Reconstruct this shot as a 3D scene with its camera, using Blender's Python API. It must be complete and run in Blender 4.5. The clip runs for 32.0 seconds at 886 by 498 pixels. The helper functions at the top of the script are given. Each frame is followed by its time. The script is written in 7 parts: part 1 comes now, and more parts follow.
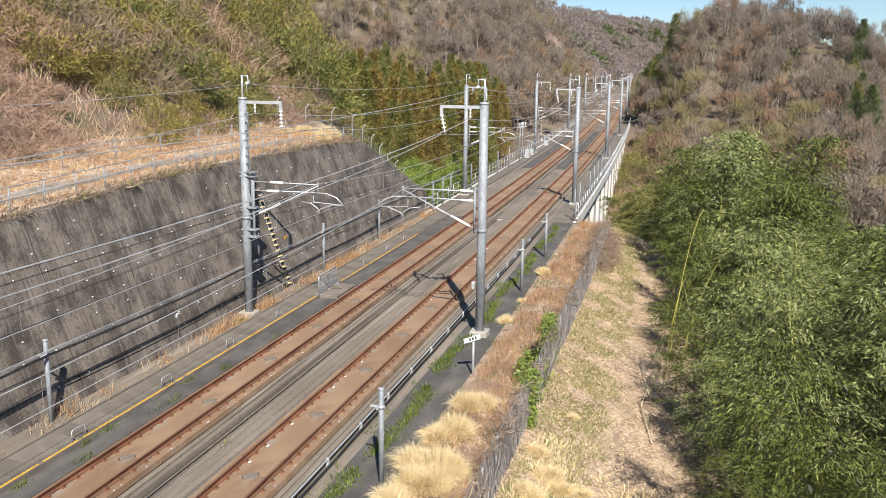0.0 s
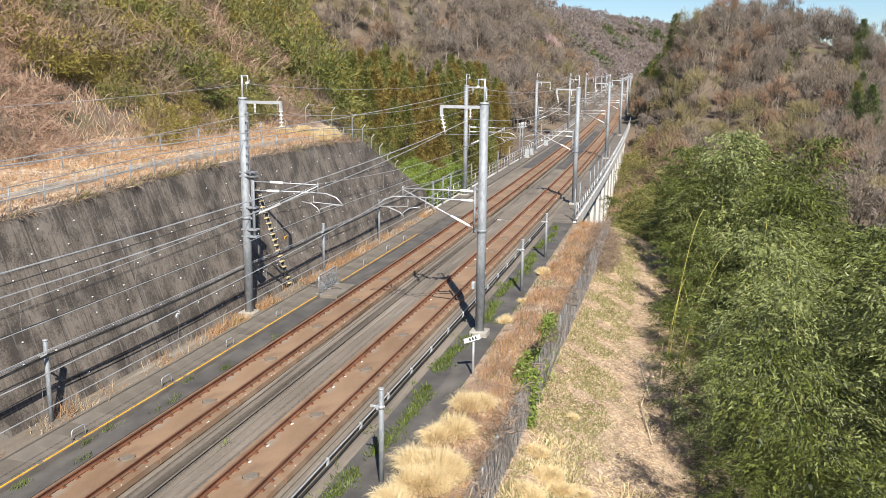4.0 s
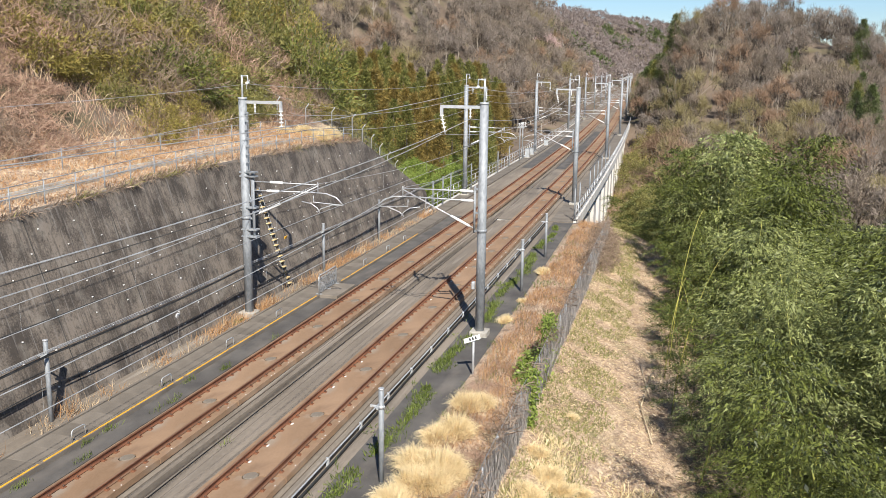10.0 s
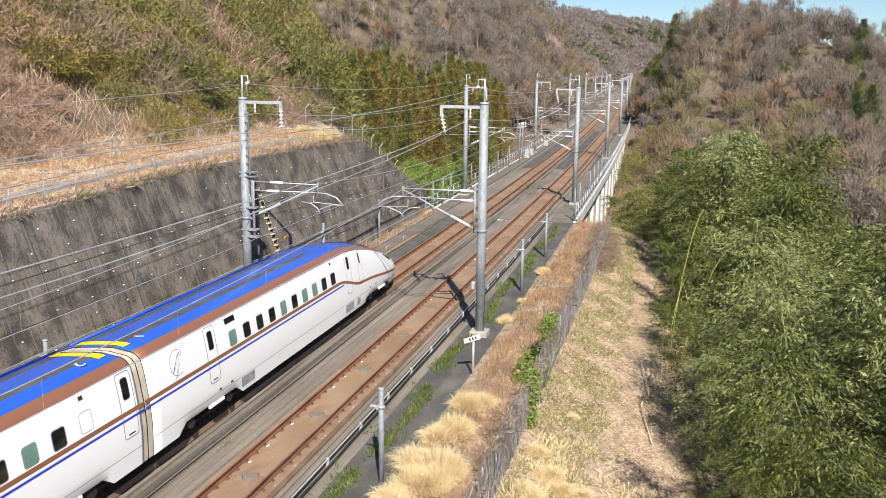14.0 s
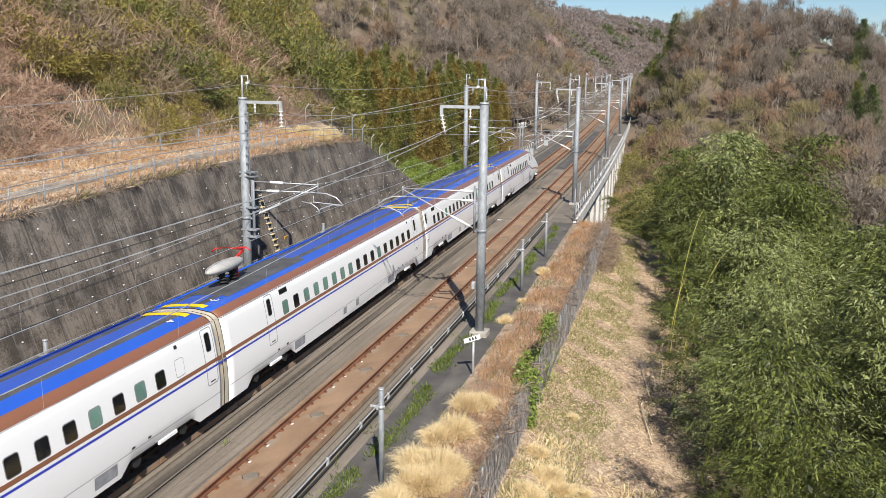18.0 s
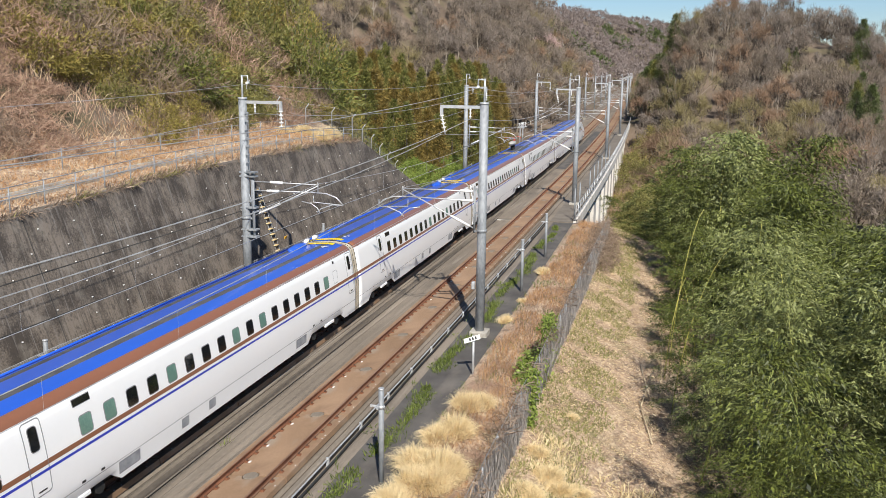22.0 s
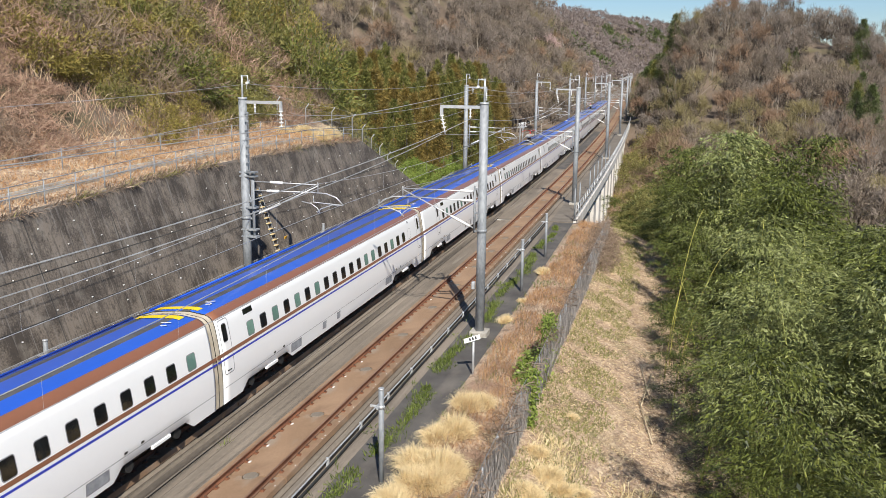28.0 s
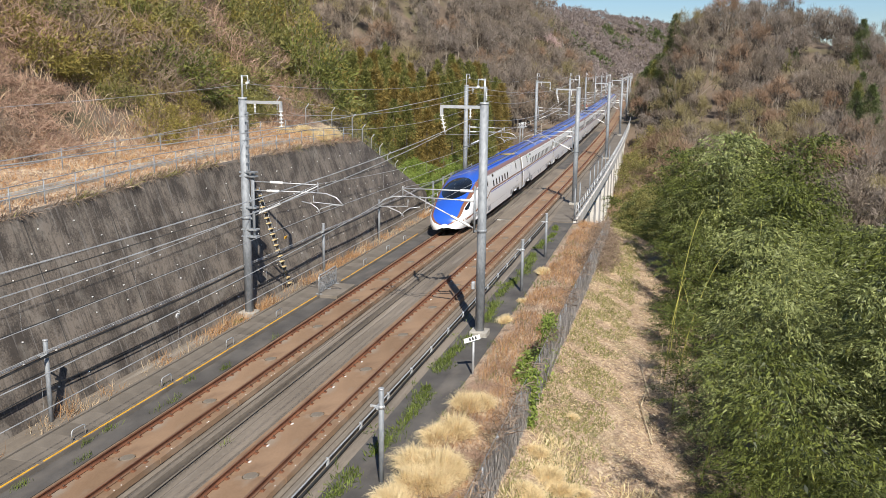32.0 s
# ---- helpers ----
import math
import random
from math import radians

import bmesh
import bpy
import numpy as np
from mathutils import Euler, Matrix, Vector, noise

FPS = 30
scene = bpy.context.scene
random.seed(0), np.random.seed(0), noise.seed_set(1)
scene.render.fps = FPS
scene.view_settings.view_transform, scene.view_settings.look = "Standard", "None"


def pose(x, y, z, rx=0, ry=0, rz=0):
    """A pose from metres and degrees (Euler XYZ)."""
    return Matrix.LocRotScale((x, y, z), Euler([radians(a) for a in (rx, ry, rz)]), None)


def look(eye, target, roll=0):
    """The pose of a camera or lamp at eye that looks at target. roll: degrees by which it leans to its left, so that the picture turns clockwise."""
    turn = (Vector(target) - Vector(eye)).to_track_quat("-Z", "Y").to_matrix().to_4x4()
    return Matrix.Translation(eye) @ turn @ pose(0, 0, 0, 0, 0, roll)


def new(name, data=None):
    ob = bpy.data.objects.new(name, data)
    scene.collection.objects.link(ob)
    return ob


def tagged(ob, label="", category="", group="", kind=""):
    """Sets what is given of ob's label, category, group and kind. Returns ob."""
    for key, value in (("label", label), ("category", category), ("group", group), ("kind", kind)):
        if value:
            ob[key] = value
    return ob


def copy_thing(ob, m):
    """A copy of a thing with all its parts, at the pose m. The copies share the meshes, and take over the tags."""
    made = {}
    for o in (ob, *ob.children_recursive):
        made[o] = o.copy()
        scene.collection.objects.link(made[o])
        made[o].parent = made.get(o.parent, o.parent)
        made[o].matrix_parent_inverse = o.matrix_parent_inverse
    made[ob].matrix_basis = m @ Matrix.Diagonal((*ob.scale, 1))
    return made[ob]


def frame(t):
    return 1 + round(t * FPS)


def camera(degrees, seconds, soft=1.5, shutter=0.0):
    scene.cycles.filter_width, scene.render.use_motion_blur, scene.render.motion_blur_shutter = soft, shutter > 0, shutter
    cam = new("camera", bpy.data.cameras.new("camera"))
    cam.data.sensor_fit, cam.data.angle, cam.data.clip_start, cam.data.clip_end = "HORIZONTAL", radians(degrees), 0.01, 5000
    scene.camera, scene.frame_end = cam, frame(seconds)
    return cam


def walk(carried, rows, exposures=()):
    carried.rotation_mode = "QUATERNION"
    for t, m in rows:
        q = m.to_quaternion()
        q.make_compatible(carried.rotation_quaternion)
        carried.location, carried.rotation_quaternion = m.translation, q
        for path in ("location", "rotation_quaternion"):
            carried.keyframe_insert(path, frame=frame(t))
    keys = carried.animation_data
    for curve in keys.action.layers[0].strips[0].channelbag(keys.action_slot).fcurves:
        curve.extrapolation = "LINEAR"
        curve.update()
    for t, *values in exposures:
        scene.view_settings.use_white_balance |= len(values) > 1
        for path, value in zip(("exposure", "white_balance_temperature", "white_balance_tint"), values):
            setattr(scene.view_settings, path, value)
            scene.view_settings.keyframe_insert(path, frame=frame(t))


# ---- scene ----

# camera: it stands still, high beside the line
EYE = Vector((16.328, 0.0, 11.99))
YAW, PITCH = radians(-15.514), radians(-11.594)
AHEAD = Vector((math.sin(YAW) * math.cos(PITCH), math.cos(YAW) * math.cos(PITCH), math.sin(PITCH)))
cam = camera(53.75, 32.0, soft=0.4)
STAND = look(EYE, EYE + AHEAD * 10, 0.736)
walk(cam, [(0, STAND), (32, STAND)], exposures=[(0, 0.67), (12.4, 0.67), (13.0, 0.66), (14.0, 0.66), (17, 0.48), (23, 0.42), (30, 0.41), (32, 0.41)])

# daylight: a clear spring noon, the sun behind the camera
SUN_EL, SUN_AZ = radians(42.5), radians(156.5)
world = bpy.data.worlds.new("sky")
scene.world = world
world.use_nodes = True
wn = world.node_tree
sky = wn.nodes.new("ShaderNodeTexSky")
sky.sky_type, sky.sun_disc = "NISHITA", False
sky.sun_elevation, sky.sun_rotation = SUN_EL, SUN_AZ
sky.air_density, sky.dust_density, sky.ozone_density = 1.0, 0.1, 7.0
wn.links.new(sky.outputs[0], wn.nodes["Background"].inputs[0])
wn.nodes["Background"].inputs[1].default_value = 0.073
SUN_DIR = Vector((math.cos(SUN_EL) * math.sin(SUN_AZ), math.cos(SUN_EL) * math.cos(SUN_AZ), math.sin(SUN_EL)))
lamp = bpy.data.lights.new("sun", "SUN")
lamp.energy, lamp.angle, lamp.color = 5.1, radians(0.5), (1.0, 0.95, 0.86)
sun = new("sun", lamp)
sun.matrix_basis = look(SUN_DIR * 200, (0, 0, 0))

# the line: a curve of 3.8 km radius that eases into a straight
KURVE, ARC_END, EASE, CANT, GAP = 0.000262, 101.0, 259.5, 0.148, 4.3


def line_x(y):
    yy = min(y, ARC_END)
    u, v = min(max(y - ARC_END, 0), EASE), max(y - ARC_END - EASE, 0)
    x, s = KURVE * yy * yy / 2, KURVE * yy
    x, s = x + s * u + KURVE * (u * u / 2 - u ** 3 / (6 * EASE)), s + KURVE * (u - u * u / (2 * EASE))
    return -(x + s * v)


def heading(y):
    return math.atan2(line_x(y + 0.5) - line_x(y - 0.5), 1.0)


def cant_at(y):
    return CANT * (1 - min(max((y - ARC_END) / EASE, 0), 1))


def P(u, y, z):
    """A place by its distance right of the far track's centre, its way along the line and its height."""
    return Vector((line_x(y) + u, y, z))


def at(u, y, z, rz=0.0, rx=0.0, ry=0.0):
    return Matrix.Translation(P(u, y, z)) @ pose(0, 0, 0, rx, ry, rz - math.degrees(heading(y)))


# ---- mesh tools ----
def mesh_of(name, bm, mats, smooth=False):
    me = bpy.data.meshes.new(name)
    bm.to_mesh(me)
    bm.free()
    for m in mats if isinstance(mats, (list, tuple)) else [mats]:
        me.materials.append(m)
    if smooth:
        me.polygons.foreach_set("use_smooth", [True] * len(me.polygons))
    return me


def part(name, bm, mats, parent=None, label="", m=None, smooth=False):
    me = bm if isinstance(bm, bpy.types.Mesh) else mesh_of(name, bm, mats, smooth)
    ob = new(name, me)
    if parent is not None:
        ob.parent = parent
    if m is not None:
        ob.matrix_basis = m
    if label:
        ob["label"] = label
    return ob


def thing(name, m, label, category, group="", kind=""):
    ob = new(name)
    ob.empty_display_size = 0.2
    ob.matrix_basis = m
    return tagged(ob, label, category, group, kind)


def add_box(bm, lo, hi, m=None, bevel=0.0, mat=0):
    x0, y0, z0 = lo
    x1, y1, z1 = hi
    vs = [bm.verts.new(v) for v in ((x0, y0, z0), (x1, y0, z0), (x1, y1, z0), (x0, y1, z0),
                                    (x0, y0, z1), (x1, y0, z1), (x1, y1, z1), (x0, y1, z1))]
    fs = [bm.faces.new([vs[i] for i in f]) for f in ((3, 2, 1, 0), (4, 5, 6, 7), (0, 1, 5, 4), (1, 2, 6, 5), (2, 3, 7, 6), (3, 0, 4, 7))]
    for f in fs:
        f.material_index = mat
    if m is not None:
        for v in vs:
            v.co = m @ v.co
    if bevel:
        es = list({e for f in fs for e in f.edges})
        bmesh.ops.bevel(bm, geom=es, offset=bevel, segments=1, affect="EDGES")
    return vs


def box(lo, hi, bevel=0.0):
    bm = bmesh.new()
    add_box(bm, lo, hi, None, bevel)
    return bm


def add_tube(bm, points, r, n=8, r2=None, cap=True, mat=0):
    """A round bar through the points; r may run to r2."""
    pts = [Vector(p) for p in points]
    rings = []
    ref = None
    for i, p in enumerate(pts):
        d = (pts[min(i + 1, len(pts) - 1)] - pts[max(i - 1, 0)]).normalized()
        if ref is None:
            ref = Vector((1, 0, 0)) if abs(d.x) < 0.9 else Vector((0, 1, 0))
        a = d.cross(ref).normalized()
        b = d.cross(a)
        rr = r if r2 is None else r + (r2 - r) * i / (len(pts) - 1)
        rings.append([bm.verts.new(p + (a * math.cos(6.28319 * k / n) + b * math.sin(6.28319 * k / n)) * rr) for k in range(n)])
    for r0, r1 in zip(rings, rings[1:]):
        for k in range(n):
            f = bm.faces.new((r0[k], r0[(k + 1) % n], r1[(k + 1) % n], r1[k]))
            f.smooth, f.material_index = n > 5, mat
    if cap:
        for ring in (rings[0][::-1], rings[-1]):
            bm.faces.new(ring).material_index = mat
    return rings


def tube(points, r, n=8, r2=None):
    bm = bmesh.new()
    add_tube(bm, points, r, n, r2)
    return bm


def sweep(profile, ys, closed=False, shift=None, mats=None):
    """A cross-section (u, z) drawn along the line at the ys. shift(y, u, z) may change a corner."""
    verts, faces, n = [], [], len(profile)
    for y in ys:
        for u, z in profile:
            if shift:
                u, z = shift(y, u, z)
            verts.append(P(u, y, z))
    for i in range(len(ys) - 1):
        for k in range(n if closed else n - 1):
            a, b = i * n + k, i * n + (k + 1) % n
            faces.append((a, b, b + n, a + n))
    if closed:
        faces.append(tuple(range(n))[::-1])
        faces.append(tuple(range((len(ys) - 1) * n, len(ys) * n)))
    me = bpy.data.meshes.new("sweep")
    me.from_pydata(verts, [], faces)
    bm = bmesh.new()
    bm.from_mesh(me)
    bpy.data.meshes.remove(me)
    bmesh.ops.recalc_face_normals(bm, faces=bm.faces)
    return bm


def span(a, b, step):
    n = max(1, round((b - a) / step))
    return [a + (b - a) * i / n for i in range(n + 1)]


def raw_mesh(name, verts, faces, mats, smooth=False, face_mats=None):
    """A mesh from arrays: verts (n, 3), faces (m, 3 or 4)."""
    verts, faces = np.asarray(verts, np.float32), np.asarray(faces, np.int32)
    me = bpy.data.meshes.new(name)
    k = faces.shape[1]
    me.vertices.add(len(verts))
    me.vertices.foreach_set("co", verts.ravel())
    me.loops.add(faces.size)
    me.loops.foreach_set("vertex_index", faces.ravel())
    me.polygons.add(len(faces))
    me.polygons.foreach_set("loop_start", np.arange(0, faces.size, k, dtype=np.int32))
    if smooth:
        me.polygons.foreach_set("use_smooth", np.ones(len(faces), bool))
    for m in mats if isinstance(mats, (list, tuple)) else [mats]:
        me.materials.append(m)
    if face_mats is not None:
        me.polygons.foreach_set("material_index", np.asarray(face_mats, np.int32))
    me.update(calc_edges=True)
    return me


# ---- materials ----
def mat(name, dark, light, scale=2.0, rough=0.8, metal=0.0, bump=0.3, fine=40.0, stretch=(1, 1, 1), vary=0.0, contrast=0.5, spec=0.5, island=0.0):
    """Two colours mixed by coarse and fine noise, with relief; vary: by object, island: by loose piece."""
    m = bpy.data.materials.new(name)
    m.use_nodes = True
    t = m.node_tree
    b = t.nodes["Principled BSDF"]
    b.inputs["Roughness"].default_value, b.inputs["Metallic"].default_value = rough, metal
    b.inputs["Specular IOR Level"].default_value = spec
    co = t.nodes.new("ShaderNodeTexCoord")
    mp = t.nodes.new("ShaderNodeMapping")
    mp.inputs["Scale"].default_value = stretch
    t.links.new(co.outputs["Object"], mp.inputs[0])
    a, c = t.nodes.new("ShaderNodeTexNoise"), t.nodes.new("ShaderNodeTexNoise")
    for n, s, d in ((a, scale, 5), (c, fine, 3)):
        t.links.new(mp.outputs[0], n.inputs["Vector"])
        n.inputs["Scale"].default_value, n.inputs["Detail"].default_value = s, d
    mix = t.nodes.new("ShaderNodeMath")
    mix.operation = "MULTIPLY_ADD"
    t.links.new(c.outputs[0], mix.inputs[0])
    mix.inputs[1].default_value = 0.5
    t.links.new(a.outputs[0], mix.inputs[2])
    ramp = t.nodes.new("ShaderNodeMapRange")
    ramp.inputs["From Min"].default_value, ramp.inputs["From Max"].default_value = 0.75 - 0.2 / contrast * 0.5, 0.75 + 0.2 / contrast * 0.5
    last = mix.outputs[0]
    for src, amount in (("ShaderNodeObjectInfo", vary), ("ShaderNodeNewGeometry", island)):
        if amount:
            info, ad = t.nodes.new(src), t.nodes.new("ShaderNodeMath")
            ad.operation = "MULTIPLY_ADD"
            t.links.new(info.outputs["Random" if src == "ShaderNodeObjectInfo" else "Random Per Island"], ad.inputs[0])
            ad.inputs[1].default_value = amount
            sub = t.nodes.new("ShaderNodeMath")
            sub.operation = "SUBTRACT"
            sub.inputs[1].default_value = amount / 2
            t.links.new(last, sub.inputs[0])
            t.links.new(sub.outputs[0], ad.inputs[2])
            last = ad.outputs[0]
    t.links.new(last, ramp.inputs[0])
    cm = t.nodes.new("ShaderNodeMix")
    cm.data_type = "RGBA"
    cm.inputs[6].default_value, cm.inputs[7].default_value = (*dark, 1), (*light, 1)
    t.links.new(ramp.outputs[0], cm.inputs[0])
    t.links.new(cm.outputs[2], b.inputs["Base Color"])
    if bump:
        bp = t.nodes.new("ShaderNodeBump")
        bp.inputs["Strength"].default_value, bp.inputs["Distance"].default_value = bump, 0.02
        t.links.new(mix.outputs[0], bp.inputs["Height"])
        t.links.new(bp.outputs[0], b.inputs["Normal"])
    return m


def overlay(m, colour, scale, low, high, stretch=(1, 1, 1), detail=4.0, seed=0.0, amount=1.0):
    """Lays stains of a third colour over a material where a noise is high."""
    t = m.node_tree
    b = t.nodes["Principled BSDF"]
    src = b.inputs["Base Color"].links[0].from_socket
    co, mp, n = t.nodes.new("ShaderNodeTexCoord"), t.nodes.new("ShaderNodeMapping"), t.nodes.new("ShaderNodeTexNoise")
    mp.inputs["Scale"].default_value, mp.inputs["Location"].default_value = stretch, (seed, seed * 2, seed * 3)
    t.links.new(co.outputs["Object"], mp.inputs[0])
    t.links.new(mp.outputs[0], n.inputs["Vector"])
    n.inputs["Scale"].default_value, n.inputs["Detail"].default_value = scale, detail
    r = t.nodes.new("ShaderNodeMapRange")
    r.inputs["From Min"].default_value, r.inputs["From Max"].default_value = low, high
    r.inputs["To Max"].default_value = amount
    t.links.new(n.outputs[0], r.inputs[0])
    cm = t.nodes.new("ShaderNodeMix")
    cm.data_type = "RGBA"
    cm.inputs[7].default_value = (*colour, 1)
    t.links.new(r.outputs[0], cm.inputs[0])
    t.links.new(src, cm.inputs[6])
    t.links.new(cm.outputs[2], b.inputs["Base Color"])
    return m


def leafy(name, dark, light, shine=0.45, through_light=0.25):
    """Foliage: a colour for each leaf, some light passing through."""
    m = mat(name, dark, light, 0.35, 0.55, 0, 0, 6.0, island=1.1, contrast=0.16, spec=shine)
    t = m.node_tree
    b, out = t.nodes["Principled BSDF"], t.nodes["Material Output"]
    tr, mx = t.nodes.new("ShaderNodeBsdfTranslucent"), t.nodes.new("ShaderNodeMixShader")
    t.links.new(b.inputs["Base Color"].links[0].from_socket, tr.inputs[0])
    mx.inputs[0].default_value = through_light
    t.links.new(b.outputs[0], mx.inputs[1])
    t.links.new(tr.outputs[0], mx.inputs[2])
    t.links.new(mx.outputs[0], out.inputs[0])
    return m


WALL = mat("old_wall_concrete", (0.062, 0.050, 0.041), (0.205, 0.170, 0.138), 0.8, 0.9, 0, 0.7, 14, contrast=0.75)
overlay(WALL, (0.036, 0.030, 0.026), 1.1, 0.50, 0.66, (1, 8.0, 0.22), 9, 3.0, 0.55)
overlay(WALL, (0.25, 0.23, 0.21), 1.4, 0.56, 0.72, (1, 6.0, 0.14), 8, 7.0, 0.6)
overlay(WALL, (0.25, 0.22, 0.185), 1.0, 0.54, 0.70, (1, 1, 1), 10, 11.0, 0.6)
overlay(WALL, (0.05, 0.042, 0.036), 6.0, 0.56, 0.66, (1, 1, 0.6), 6, 17.0, 0.6)
BED = mat("grey_track_concrete", (0.12, 0.098, 0.075), (0.27, 0.225, 0.178), 0.5, 0.9, 0, 0.25, 18, (1, 0.25, 1), contrast=0.35)
overlay(BED, (0.10, 0.085, 0.07), 1.3, 0.52, 0.70, (2.2, 0.12, 1), 7, 5.0, 0.5)
overlay(BED, (0.42, 0.38, 0.33), 1.1, 0.60, 0.75, (2.0, 0.10, 1), 5, 9.0, 0.6)
SLAB = mat("rust_dusted_slab_concrete", (0.19, 0.115, 0.064), (0.33, 0.212, 0.13), 0.8, 0.9, 0, 0.2, 22, (1, 0.35, 1), vary=0.25, contrast=0.32)
overlay(SLAB, (0.13, 0.075, 0.045), 1.5, 0.50, 0.70, (0.9, 0.5, 1), 6, 2.0, 0.45)
overlay(SLAB, (0.30, 0.26, 0.21), 0.9, 0.55, 0.72, (1.2, 0.5, 1), 4, 12.0, 0.6)
LID = mat("trough_lid_concrete", (0.11, 0.093, 0.075), (0.215, 0.184, 0.150), 0.9, 0.9, 0, 0.3, 20, contrast=0.35, vary=0.25)
DARK = mat("dark_asphalt_path", (0.055, 0.05, 0.047), (0.12, 0.11, 0.10), 0.8, 0.9, 0, 0.35, 30, contrast=0.4)
overlay(DARK, (0.19, 0.165, 0.14), 0.7, 0.52, 0.75, (1.6, 0.5, 1), 6, 4.0, 0.6)
CONC = mat("pale_bridge_concrete", (0.50, 0.47, 0.43), (0.70, 0.67, 0.62), 0.4, 0.85, 0, 0.2, 10, contrast=0.4)
overlay(CONC, (0.22, 0.20, 0.18), 0.8, 0.56, 0.72, (1, 1, 0.12), 5, 3.0, 0.6)
PLINTH = mat("weathered_plinth_concrete", (0.26, 0.24, 0.21), (0.45, 0.42, 0.37), 1.5, 0.9, 0, 0.3, 20)
RUST = mat("rusty_rail_side", (0.10, 0.036, 0.018), (0.235, 0.098, 0.048), 2.5, 0.85, 0, 0.25, 40, (1, 0.3, 1))
HEAD = mat("worn_rail_head", (0.17, 0.09, 0.055), (0.32, 0.20, 0.13), 2.0, 0.45, 0.35, 0.1, 30, (1, 0.1, 1))
IRON = mat("rusty_iron", (0.05, 0.028, 0.02), (0.13, 0.075, 0.05), 6, 0.7, 0.3, 0.2, 50)
YELLOW = mat("worn_yellow_line", (0.55, 0.26, 0.02), (0.85, 0.47, 0.05), 2.0, 0.7, 0, 0.1, 14, contrast=0.35)
overlay(YELLOW, (0.17, 0.15, 0.13), 3.0, 0.58, 0.64, (1, 1, 1), 6, 2.0, 0.9)
ZINC = mat("galvanised_steel", (0.19, 0.203, 0.217), (0.335, 0.352, 0.37), 1.5, 0.6, 0.15, 0.05, 12, (1, 1, 0.4), contrast=0.6)
ZINC_PALE = mat("pale_galvanised_steel", (0.42, 0.43, 0.44), (0.60, 0.61, 0.62), 3, 0.45, 0.4, 0.05, 25)
BLACK = mat("black_rubber_cable", (0.012, 0.012, 0.013), (0.04, 0.04, 0.04), 3, 0.6, 0, 0.05, 25)
WIRE = mat("grey_wire", (0.34, 0.34, 0.34), (0.52, 0.52, 0.52), 3, 0.5, 0.3, 0, 25)
CERAMIC = mat("white_insulator_ceramic", (0.68, 0.67, 0.65), (0.85, 0.85, 0.84), 3, 0.25, 0, 0, 25)
WHITE = mat("white_paint_spot", (0.6, 0.58, 0.55), (0.85, 0.84, 0.82), 3, 0.6, 0, 0.05, 25)
RUNG = mat("pale_ladder_rung", (0.50, 0.36, 0.16), (0.74, 0.58, 0.32), 3, 0.7, 0, 0.05, 25)

# ---- ground: one sheet from the cutting to the hills ----
def ease(a, b, x):
    t = np.clip((x - a) / (b - a), 0, 1)
    return t * t * (3 - 2 * t)


def wall_top(y):
    return np.interp(y, [-60, 25, 37, 55, 63, 74, 80], [6.2, 6.4, 6.85, 6.9, 6.6, 1.7, -1.0])


def lumps(x, y, size, seed):
    """Smooth uneven ground from crossed waves."""
    r = np.random.RandomState(seed)
    s = 0
    for i in range(7):
        a, k = r.uniform(0, 6.28), 6.28 / (size * r.uniform(0.6, 1.6))
        s = s + np.sin((x * math.cos(a) + y * math.sin(a)) * k + r.uniform(0, 6.28))
    return s / 7


def rail_x(y):
    return np.vectorize(line_x)(y)


